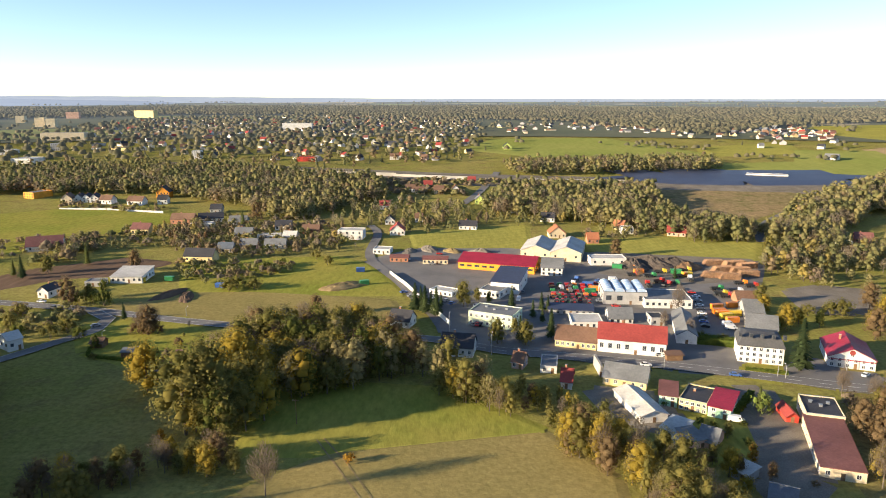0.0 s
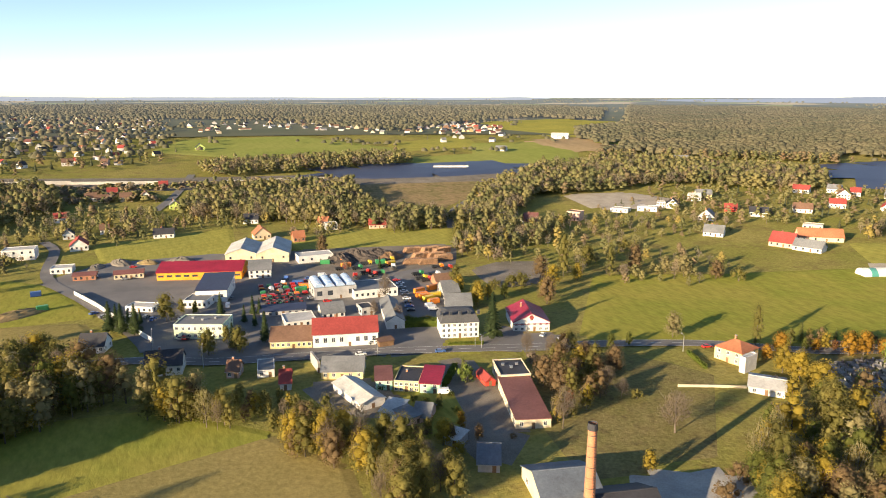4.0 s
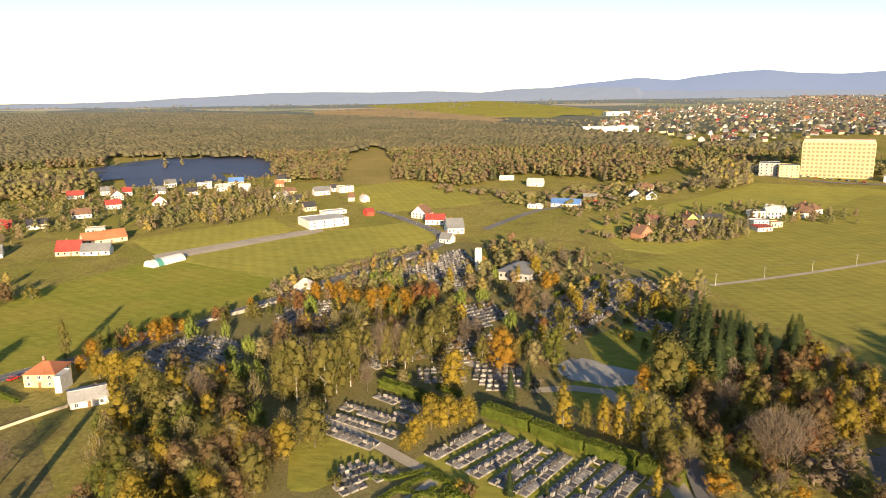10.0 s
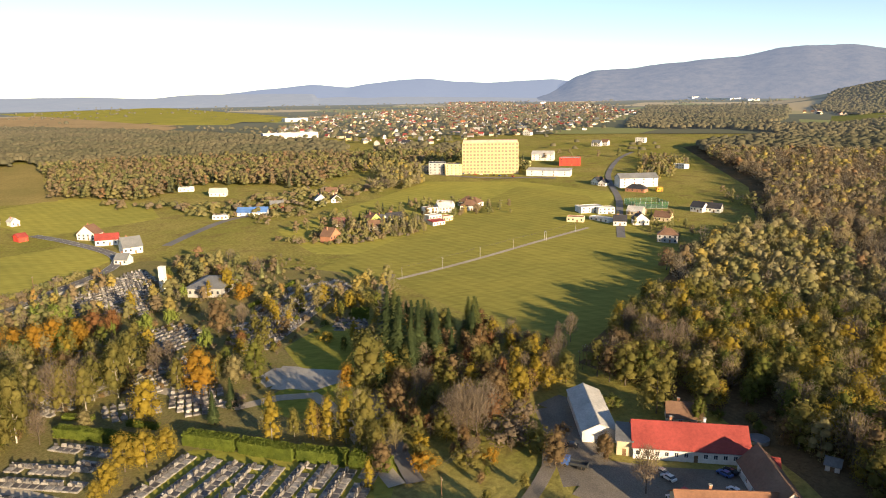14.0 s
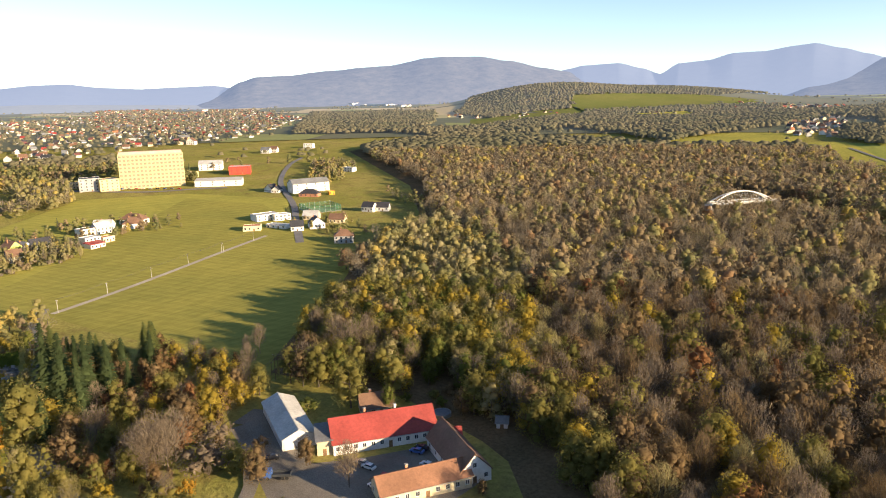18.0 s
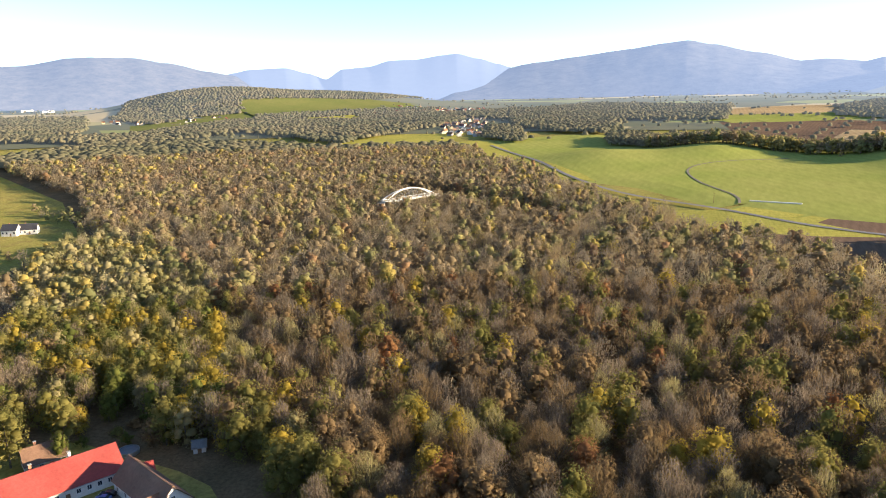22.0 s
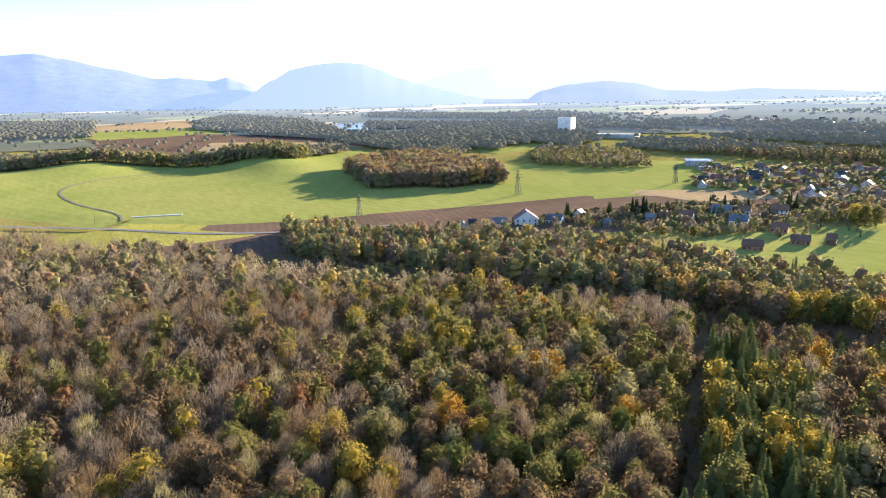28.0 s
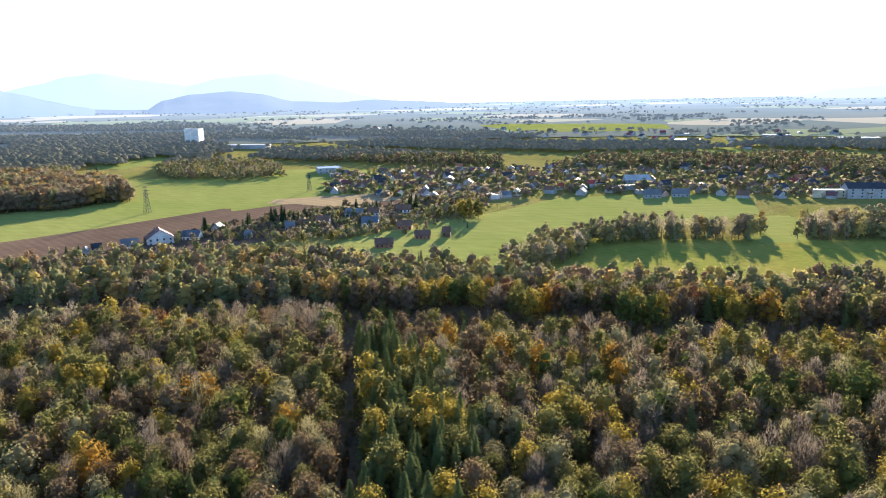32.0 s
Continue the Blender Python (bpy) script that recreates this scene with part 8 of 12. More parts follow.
building("warehouse", "white warehouse with a pale sheet flat roof", -520.4, 876.5, -3.5, 25.3, 30.0, 6.9, "flat", 0.0, WHITE, R_LIGHT, rows=2, cols=7, side=5, chimney=0, category="warehouse")
building("warehouse", "white warehouse with a pale sheet flat roof", -607.8, 969.9, 10.5, 28.1, 30.0, 5.3, "flat", 0.0, WHITE, R_LIGHT, rows=2, cols=7, side=5, chimney=0, category="warehouse")
building("warehouse", "orange warehouse with a grey flat roof", -378.1, 645.4, -21.5, 13.0, 20.0, 5.2, "flat", 0.0, ORANGEWALL, R_GREY, rows=2, cols=5, side=4, chimney=0, category="warehouse")
building("warehouse", "orange warehouse with a grey flat roof", -398.0, 703.1, -13.4, 41.5, 20.0, 2.8, "flat", 0.0, ORANGEWALL, R_GREY, rows=1, cols=7, side=4, chimney=0, category="warehouse")
building("warehouse", "red warehouse with a red flat roof", -183.5, 945.4, 3.1, 26.3, 20.0, 5.3, "flat", 0.0, REDWALL, R_RED, rows=2, cols=7, side=4, chimney=0, category="warehouse")
building("apartment_block", "cream apartment block with a grey flat roof", -976.0, 1635.6, 10.5, 19.1, 16.0, 16.6, "flat", 0.0, CREAM, R_GREY, rows=6, cols=7, side=3, chimney=0, category="apartment block")
building("apartment_block", "cream apartment block with a grey flat roof", -851.6, 1496.0, 9.7, 19.8, 16.0, 19.9, "flat", 0.0, CREAM, R_GREY, rows=7, cols=7, side=3, chimney=0, category="apartment block")
building("apartment_block", "cream apartment block with a grey flat roof", -820.6, 1480.9, 9.4, 17.5, 16.0, 18.5, "flat", 0.0, CREAM, R_GREY, rows=6, cols=6, side=3, chimney=0, category="apartment block")
building("apartment_block", "salmon apartment block with a grey flat roof", -978.4, 1872.7, 10.1, 31.8, 16.0, 17.5, "flat", 0.0, PINK, R_GREY, rows=6, cols=7, side=3, chimney=0, category="apartment block")
building("apartment_block", "yellow apartment block with a grey flat roof", -818.5, 1950.4, -22.6, 69.2, 16.0, 19.9, "flat", 0.0, YELLOW, R_GREY, rows=7, cols=7, side=3, chimney=0, category="apartment block")
building("apartment_block", "cream apartment block with a grey flat roof", -929.9, 2069.4, 9.4, 15.5, 16.0, 14.5, "flat", 0.0, CREAM, R_GREY, rows=5, cols=6, side=3, chimney=0, category="apartment block")
building("apartment_block", "cream apartment block with a grey flat roof", -631.2, 1172.8, 9.4, 67.9, 20.0, 12.8, "flat", 0.0, CREAM, R_GREY, rows=4, cols=7, side=4, chimney=0, category="apartment block")
building("apartment_block", "grey apartment block with a grey flat roof", -566.3, 1028.4, 10.0, 12.2, 16.0, 9.7, "flat", 0.0, GREYWALL, R_GREY, rows=3, cols=4, side=3, chimney=0, category="apartment block")
building("apartment_block", "white apartment block with a grey flat roof", -296.0, 1438.8, 3.6, 58.8, 25.0, 15.7, "flat", 0.0, WHITE, R_GREY, rows=5, cols=7, side=5, chimney=0, category="apartment block")
building("shed", "grey shed with a blue-grey pitched roof", 85.0, 157.0, -27.9, 6.0, 11.0, 2.6, "gable", 3.3, GREYWALL, R_BLUEGREY, rows=0, cols=2, side=2, chimney=0, category="shed")
building("shed", "salmon shed with a grey pitched roof", 79.5, 190.1, -36.4, 5.2, 9.0, 2.5, "gable", 2.7, PINK, R_GREY, rows=0, cols=2, side=2, chimney=0, category="shed")
building("shed", "grey shed with a pale sheet sloping roof", 81.7, 171.2, -56.2, 4.4, 6.0, 2.4, "mono", 0.6, GREYWALL, R_LIGHT, rows=0, cols=2, side=1, chimney=0, category="shed")
building("house", "salmon house with a brown tiled flat roof", 322.3, 456.3, -55.3, 11.0, 10.0, 6.9, "flat", 0.0, PINK, R_BROWN, rows=2, cols=4, side=2, chimney=0)
building("house", "grey house with a dark pitched roof", 267.6, 477.1, -57.5, 8.1, 8.0, 4.9, "gable", 3.4, GREYWALL, R_DARK, rows=2, cols=3, side=2, chimney=1)
building("house", "white house with a pale sheet flat roof", 375.8, 467.4, -54.3, 14.6, 10.0, 3.0, "flat", 0.0, WHITE, R_LIGHT, rows=1, cols=5, side=2, chimney=0)
building("house", "white house with a pale sheet flat roof", 399.1, 460.9, -44.7, 15.9, 10.0, 3.5, "flat", 0.0, WHITE, R_LIGHT, rows=1, cols=6, side=2, chimney=0)
building("house", "white house with a pale sheet flat roof", 419.2, 467.0, -44.9, 7.2, 9.0, 4.6, "flat", 0.0, WHITE, R_LIGHT, rows=2, cols=3, side=2, chimney=0)
building("house", "white house with a dark steep pitched roof", 426.1, 460.8, -45.1, 10.2, 10.0, 3.7, "gable_front", 4.3, WHITE, R_DARK, rows=1, cols=4, side=2, chimney=1)
building("house", "white house with a pale sheet pitched roof", 467.3, 478.4, -27.6, 10.2, 8.0, 3.5, "gable", 3.4, WHITE, R_LIGHT, rows=1, cols=4, side=2, chimney=1)
building("house", "yellow house with a grey pitched roof", 479.6, 480.4, -32.0, 13.6, 9.0, 4.9, "gable", 3.8, YELLOW, R_GREY, rows=2, cols=5, side=2, chimney=1)
building("house", "white house with a grey steep pitched roof", 415.7, 410.0, -57.0, 12.1, 10.0, 3.1, "gable_front", 5.1, WHITE, R_GREY, rows=1, cols=4, side=2, chimney=1)
building("house", "white house with a dark pitched roof", 461.2, 400.9, -46.2, 13.8, 9.0, 3.6, "gable", 3.8, WHITE, R_DARK, rows=1, cols=5, side=2, chimney=1)
building("house", "red house with a red pitched roof", 458.1, 426.8, -45.9, 9.7, 8.0, 2.8, "gable", 3.4, REDWALL, R_RED, rows=1, cols=3, side=2, chimney=1)
building("house", "white house with a grey pitched roof", 378.8, 365.9, -53.9, 13.5, 11.0, 2.8, "gable", 4.6, WHITE, R_GREY, rows=1, cols=5, side=2, chimney=1)
building("house", "white house with a brown tiled pitched roof", 504.9, 395.5, -46.9, 14.3, 10.0, 3.3, "gable", 4.2, WHITE, R_BROWN, rows=1, cols=5, side=2, chimney=1)
building("house", "white house with a red pitched roof", 584.3, 461.1, -62.7, 14.5, 9.0, 3.4, "gable", 3.8, WHITE, R_RED, rows=1, cols=5, side=2, chimney=1)
building("house", "cream house with a pale sheet flat roof", 456.1, 346.9, -56.7, 13.3, 9.0, 3.7, "flat", 0.0, CREAM, R_LIGHT, rows=1, cols=5, side=2, chimney=0)
building("house", "white house with a grey pitched roof", 609.1, 445.0, -67.5, 11.6, 9.0, 3.9, "gable", 3.8, WHITE, R_GREY, rows=1, cols=4, side=2, chimney=1)
building("house", "white house with a brown tiled steep pitched roof", 585.9, 418.9, -48.0, 10.2, 9.0, 4.6, "gable_front", 4.3, WHITE, R_BROWN, rows=2, cols=4, side=2, chimney=1)
building("house", "white house with a red pitched roof", 545.5, 394.6, -47.6, 12.2, 9.0, 3.9, "gable", 3.8, WHITE, R_RED, rows=1, cols=4, side=2, chimney=1)
building("house", "white house with a red pitched roof", 609.8, 424.7, -48.3, 8.1, 9.0, 3.8, "gable", 3.8, WHITE, R_RED, rows=1, cols=3, side=2, chimney=1)
building("house", "white house with a grey pitched roof", 624.9, 399.0, -66.4, 12.1, 9.0, 2.8, "gable", 3.8, WHITE, R_GREY, rows=1, cols=4, side=2, chimney=1)
building("house", "white house with a red steep pitched roof", 568.5, 364.6, -48.2, 12.0, 9.0, 3.4, "gable_front", 5.1, WHITE, R_RED, rows=1, cols=4, side=2, chimney=1)
building("house", "white house with a grey pitched roof", 663.3, 410.4, -49.3, 10.7, 9.0, 3.9, "gable", 3.8, WHITE, R_GREY, rows=1, cols=4, side=2, chimney=1)
building("house", "white house with a dark pitched roof", 625.2, 364.0, -49.1, 13.2, 9.0, 3.2, "gable", 3.8, WHITE, R_DARK, rows=1, cols=5, side=2, chimney=1)
building("house", "white house with a grey flat roof", 663.6, 371.8, -65.0, 14.1, 10.0, 5.3, "flat", 0.0, WHITE, R_GREY, rows=2, cols=5, side=2, chimney=0)
building("house", "white house with a pale sheet pitched roof", 650.6, 344.9, -49.7, 14.2, 9.0, 3.2, "gable", 3.8, WHITE, R_LIGHT, rows=1, cols=5, side=2, chimney=1)
building("house", "cream house with a blue pitched roof", 691.0, 350.2, -64.4, 15.6, 9.0, 3.3, "gable", 3.8, CREAM, R_BLUE, rows=1, cols=6, side=2, chimney=1)
building("house", "white house with a pale sheet pitched roof", 653.5, 322.5, -67.8, 11.0, 9.0, 3.1, "gable", 3.8, WHITE, R_LIGHT, rows=1, cols=4, side=2, chimney=1)
building("house", "cream house with a dark pitched roof", 716.6, 307.0, -66.0, 14.4, 9.0, 3.3, "gable", 3.8, CREAM, R_DARK, rows=1, cols=5, side=2, chimney=1)
building("house", "salmon house with a orange tiled pitched roof", 685.8, 298.6, -75.0, 8.4, 8.0, 2.8, "gable", 3.4, PINK, R_ORANGE, rows=1, cols=3, side=2, chimney=1)
building("house", "cream house with a brown tiled pitched roof", 642.5, 270.9, -36.0, 12.2, 8.0, 2.9, "gable", 3.4, CREAM, R_BROWN, rows=1, cols=4, side=2, chimney=1)
building("house", "white house with a pale sheet pitched roof", 610.1, 264.6, -13.0, 13.7, 9.0, 3.6, "gable", 3.8, WHITE, R_LIGHT, rows=1, cols=5, side=2, chimney=1)
building("house", "white house with a dark pitched roof", 597.0, 246.5, -49.6, 13.8, 9.0, 3.1, "gable", 3.8, WHITE, R_DARK, rows=1, cols=5, side=2, chimney=1)
building("house", "cream house with a dark pitched roof", 565.2, 220.9, -49.3, 10.3, 9.0, 3.6, "gable", 3.8, CREAM, R_DARK, rows=1, cols=4, side=2, chimney=1)
building("house", "white house with a grey pitched roof", 642.7, 237.7, -50.5, 15.2, 9.0, 4.0, "gable", 3.8, WHITE, R_GREY, rows=1, cols=5, side=2, chimney=1)
building("house", "white house with a dark pitched roof", 664.7, 232.5, -50.9, 6.2, 8.0, 3.3, "gable", 3.4, WHITE, R_DARK, rows=1, cols=2, side=2, chimney=1)
building("house", "white house with a dark flat roof", 661.9, 219.5, -50.9, 14.5, 10.0, 5.5, "flat", 0.0, WHITE, R_DARK, rows=2, cols=5, side=2, chimney=0)
building("house", "white house with a brown tiled pitched roof", 615.4, 198.1, -77.2, 5.3, 8.0, 3.4, "gable", 3.4, WHITE, R_BROWN, rows=1, cols=2, side=2, chimney=1)
building("house", "white house with a pale sheet steep pitched roof", 610.4, 184.4, -50.3, 6.4, 8.0, 4.0, "gable_front", 2.7, WHITE, R_LIGHT, rows=1, cols=2, side=2, chimney=1)
building("shed", "red shed with a red pitched roof", 551.4, 163.4, -49.3, 6.6, 8.0, 3.3, "gable", 2.4, REDWALL, R_RED, rows=0, cols=2, side=2, chimney=0, category="shed")
building("garage", "white garage with a pale sheet flat roof", 553.9, 195.2, -49.2, 20.4, 10.0, 2.6, "flat", 0.0, WHITE, R_LIGHT, rows=1, cols=7, side=2, chimney=0, category="garage")
building("sports_hall", "white sports hall with a pale sheet flat roof", 510.2, 188.3, -48.4, 31.7, 26.0, 5.6, "flat", 0.0, WHITE, R_LIGHT, rows=2, cols=7, side=5, chimney=0, category="sports hall")
building("house", "salmon house with a red pitched roof", 396.3, 321.6, -67.9, 15.1, 14.0, 3.0, "gable", 5.9, PINK, R_RED, rows=1, cols=5, side=2, chimney=1)
building("house", "white house with a grey pitched roof", 398.9, 304.2, -70.4, 17.7, 10.0, 2.8, "gable", 4.2, WHITE, R_GREY, rows=1, cols=6, side=2, chimney=1)
building("house", "cream house with a orange tiled pitched roof", 429.7, 321.5, -38.0, 28.2, 12.0, 3.1, "gable", 5.0, CREAM, R_ORANGE, rows=1, cols=7, side=2, chimney=1)
building("house", "white house with a grey pitched roof", 504.8, 907.1, -41.4, 16.1, 9.0, 4.5, "gable", 3.8, WHITE, R_GREY, rows=2, cols=6, side=2, chimney=0)
building("garage", "white garage with a pale sheet flat roof", 1072.6, 666.0, -53.0, 28.4, 12.0, 5.8, "flat", 0.0, WHITE, R_LIGHT, rows=1, cols=7, side=2, chimney=0, category="garage")
building("house", "white house with a pale sheet pitched roof", 684.0, 1022.2, -43.1, 29.1, 12.0, 5.4, "gable", 5.0, WHITE, R_LIGHT, rows=2, cols=7, side=2, chimney=0)
building("house", "white house with a blue-grey flat roof", 691.0, 775.1, -64.3, 22.6, 12.0, 4.2, "flat", 0.0, WHITE, R_BLUEGREY, rows=1, cols=7, side=2, chimney=0)
building("house", "yellow house with a grey pitched roof", 651.6, 695.1, -46.0, 16.9, 9.0, 4.3, "gable", 3.8, YELLOW, R_GREY, rows=1, cols=6, side=2, chimney=0)
building("house", "white house with a brown tiled steep pitched roof", 546.0, 116.7, -113.9, 14.5, 10.0, 4.4, "gable_front", 5.9, WHITE, R_BROWN, rows=2, cols=5, side=2, chimney=1)
building("house", "white house with a red pitched roof", 524.4, 101.5, -86.7, 14.9, 9.0, 3.9, "gable", 3.8, WHITE, R_RED, rows=1, cols=5, side=2, chimney=1)
building("house", "white house with a grey pitched roof", 496.4, 82.4, -69.1, 12.2, 14.0, 4.3, "gable", 5.9, WHITE, R_GREY, rows=1, cols=4, side=2, chimney=1)
building("house", "white house with a grey pitched roof", 463.6, 81.8, -110.8, 8.1, 8.0, 3.2, "gable", 3.4, WHITE, R_GREY, rows=1, cols=3, side=2, chimney=1)
building("shop", "white shop with a pale sheet flat roof", 597.0, 27.6, -100.3, 12.5, 8.0, 3.0, "flat", 0.0, WHITE, R_LIGHT, rows=1, cols=4, side=2, chimney=0, category="shop")
building("shop", "white shop with a blue pitched roof", 606.0, 1.8, -101.0, 24.8, 12.0, 3.0, "gable", 3.6, WHITE, R_BLUE, rows=1, cols=7, side=2, chimney=0, category="shop")
building("house", "white house with a pale sheet pitched roof", 714.6, 33.5, -102.1, 16.1, 9.0, 3.7, "gable", 3.8, WHITE, R_LIGHT, rows=1, cols=6, side=2, chimney=1)
building("garage", "white garage with a pale sheet flat roof", 753.6, 66.4, -89.1, 15.3, 9.0, 3.7, "flat", 0.0, WHITE, R_LIGHT, rows=1, cols=5, side=2, chimney=0, category="garage")
building("house", "red house with a grey pitched roof", 634.1, -19.0, -89.6, 11.6, 8.0, 2.9, "gable", 3.4, REDWALL, R_GREY, rows=1, cols=4, side=2, chimney=1)
building("house", "white house with a grey steep pitched roof", 646.0, -59.0, -90.4, 11.2, 9.0, 3.7, "gable_front", 4.7, WHITE, R_GREY, rows=1, cols=4, side=2, chimney=1)
building("house", "white house with a dark steep pitched roof", 645.9, -73.4, -90.7, 9.6, 9.0, 3.3, "gable_front", 4.0, WHITE, R_DARK, rows=1, cols=3, side=2, chimney=1)
building("house", "cream house with a brown tiled pitched roof", 690.2, -74.4, -108.4, 11.0, 9.0, 2.8, "gable", 3.8, CREAM, R_BROWN, rows=1, cols=4, side=2, chimney=1)
building("house", "white house with a brown tiled pitched roof", 511.2, -85.5, -89.4, 9.2, 9.0, 4.3, "gable", 3.8, WHITE, R_BROWN, rows=1, cols=3, side=2, chimney=1)
building("house", "brick house with a brown tiled steep pitched roof", 486.7, -50.2, -44.1, 12.4, 9.0, 4.8, "gable_front", 5.2, BRICKWALL, R_BROWN, rows=2, cols=4, side=2, chimney=1)
building("house", "white house with a maroon pitched roof", 537.3, -62.3, -102.1, 9.3, 9.0, 2.8, "gable", 3.8, WHITE, R_MAROON, rows=1, cols=3, side=2, chimney=1)
building("house", "lime-green house with a brown tiled steep pitched roof", 536.3, -88.9, -67.3, 10.7, 9.0, 4.5, "gable_front", 4.5, LIME, R_BROWN, rows=2, cols=4, side=2, chimney=1)
building("house", "white house with a grey steep pitched roof", 539.8, -96.2, -67.4, 5.4, 10.0, 4.5, "gable_front", 2.3, WHITE, R_GREY, rows=2, cols=2, side=2, chimney=1)
building("house", "white house with a dark pitched roof", 541.7, -107.0, -81.3, 13.5, 9.0, 3.5, "gable", 3.8, WHITE, R_DARK, rows=1, cols=5, side=2, chimney=1)
building("house", "white house with a brown tiled flat roof", 563.7, -143.9, -73.2, 14.5, 9.0, 5.4, "flat", 0.0, WHITE, R_BROWN, rows=2, cols=5, side=2, chimney=0)
building("house", "white house with a pale sheet pitched roof", 564.7, -154.3, -79.9, 11.4, 9.0, 4.7, "gable", 3.8, WHITE, R_LIGHT, rows=2, cols=4, side=2, chimney=1)
building("house", "white house with a pale sheet flat roof", 527.8, -135.4, -70.7, 11.7, 8.0, 5.9, "flat", 0.0, WHITE, R_LIGHT, rows=2, cols=4, side=2, chimney=0)
building("house", "white house with a red sloping roof", 518.1, -135.8, -70.9, 11.4, 8.0, 3.0, "mono", 0.8, WHITE, R_RED, rows=1, cols=4, side=2, chimney=0)
building("house", "cream house with a orange tiled flat roof", 531.1, -147.0, -66.9, 9.9, 7.0, 3.8, "flat", 0.0, CREAM, R_ORANGE, rows=1, cols=4, side=2, chimney=0)
building("house", "white house with a brown tiled hipped roof", 568.3, -178.7, -108.3, 15.5, 11.0, 4.0, "hip", 4.6, WHITE, R_BROWN, rows=1, cols=6, side=2, chimney=1)
building("office", "grey office with a dark flat roof", 792.2, -210.2, -107.0, 19.5, 20.0, 12.9, "flat", 0.0, GREYWALL, R_DARK, rows=4, cols=7, side=4, chimney=0, category="office")
building("office", "yellow office with a grey flat roof", 779.9, -224.8, -94.8, 19.3, 18.0, 12.0, "flat", 0.0, YELLOW, R_GREY, rows=4, cols=7, side=4, chimney=0, category="office")
building("office", "yellow office with a grey flat roof", 810.7, -327.3, -138.0, 13.5, 10.0, 6.2, "flat", 0.0, YELLOW, R_GREY, rows=2, cols=5, side=2, chimney=0, category="office")
building("house", "cream house with a brown tiled flat roof", 817.9, -204.1, -115.3, 12.8, 10.0, 5.7, "flat", 0.0, CREAM, R_BROWN, rows=2, cols=5, side=2, chimney=0)
building("house", "white house with a dark pitched roof", 1117.6, -245.4, -131.6, 15.1, 9.0, 4.8, "gable", 3.8, WHITE, R_DARK, rows=2, cols=5, side=2, chimney=0)
building("house", "salmon house with a brown tiled pitched roof", 1143.2, -220.7, -98.5, 10.2, 9.0, 4.9, "gable", 3.8, PINK, R_BROWN, rows=2, cols=4, side=2, chimney=0)
building("warehouse", "white warehouse with a pale sheet pitched roof", 861.1, -374.4, -120.3, 28.5, 20.0, 7.5, "gable", 4.2, WHITE, R_LIGHT, rows=3, cols=7, side=4, chimney=0, category="warehouse")
building("factory", "white factory with a pale sheet sloping roof", 729.5, -324.8, -123.2, 49.4, 16.0, 5.8, "mono", 1.6, WHITE, R_LIGHT, rows=2, cols=7, side=3, chimney=0, category="factory")
building("warehouse", "red warehouse with a pale sheet flat roof", 799.1, -383.6, -120.0, 25.2, 20.0, 9.1, "flat", 0.0, REDWALL, R_LIGHT, rows=3, cols=7, side=4, chimney=0, category="warehouse")
building("house", "white house with a dark steep pitched roof", 650.2, -344.4, -159.0, 10.5, 10.0, 3.2, "gable_front", 4.4, WHITE, R_DARK, rows=1, cols=4, side=2, chimney=1)
building("house", "white house with a dark steep pitched roof", 641.0, -345.9, -140.9, 8.0, 10.0, 3.1, "gable_front", 3.3, WHITE, R_DARK, rows=1, cols=3, side=2, chimney=1)
building("warehouse", "white warehouse with a grey pitched roof", 624.5, -373.2, -99.6, 39.3, 16.0, 8.9, "gable", 4.2, WHITE, R_GREY, rows=3, cols=7, side=3, chimney=0, category="warehouse")
building("house", "brick house with a dark hipped roof", 596.7, -357.5, -141.4, 19.3, 10.0, 3.0, "hip", 4.2, BRICKWALL, R_DARK, rows=1, cols=7, side=2, chimney=1)
building("garage", "orange garage with a grey flat roof", 589.5, -377.8, -107.4, 5.6, 6.0, 3.3, "flat", 0.0, ORANGEWALL, R_GREY, rows=1, cols=2, side=1, chimney=0, category="garage")
building("house", "white house with a pale sheet flat roof", 523.1, -269.5, -91.9, 20.0, 12.0, 4.9, "flat", 0.0, WHITE, R_LIGHT, rows=2, cols=7, side=2, chimney=0)
building("house", "cream house with a orange tiled flat roof", 492.0, -242.3, -123.7, 13.0, 9.0, 3.8, "flat", 0.0, CREAM, R_ORANGE, rows=1, cols=5, side=2, chimney=0)
building("garage", "white garage with a pale sheet flat roof", 486.6, -262.1, -158.3, 19.3, 8.0, 2.6, "flat", 0.0, WHITE, R_LIGHT, rows=1, cols=7, side=2, chimney=0, category="garage")
building("house", "white house with a dark pitched roof", 467.5, -267.0, -117.9, 9.7, 9.0, 3.7, "gable", 3.8, WHITE, R_DARK, rows=1, cols=3, side=2, chimney=1)
building("house", "white house with a pale sheet flat roof", 512.6, -278.8, -101.3, 13.6, 9.0, 5.0, "flat", 0.0, WHITE, R_LIGHT, rows=2, cols=5, side=2, chimney=0)
building("house", "white house with a dark steep pitched roof", 464.9, -282.9, -111.3, 11.8, 10.0, 4.1, "gable_front", 4.9, WHITE, R_DARK, rows=1, cols=4, side=2, chimney=1)
building("house", "cream house with a brown tiled pitched roof", 470.1, -306.2, -141.5, 12.7, 9.0, 3.2, "gable", 3.8, CREAM, R_BROWN, rows=1, cols=5, side=2, chimney=1)
building("house", "cream house with a pale sheet pitched roof", 497.2, -298.2, -141.1, 12.5, 9.0, 3.3, "gable", 3.8, CREAM, R_LIGHT, rows=1, cols=4, side=2, chimney=1)
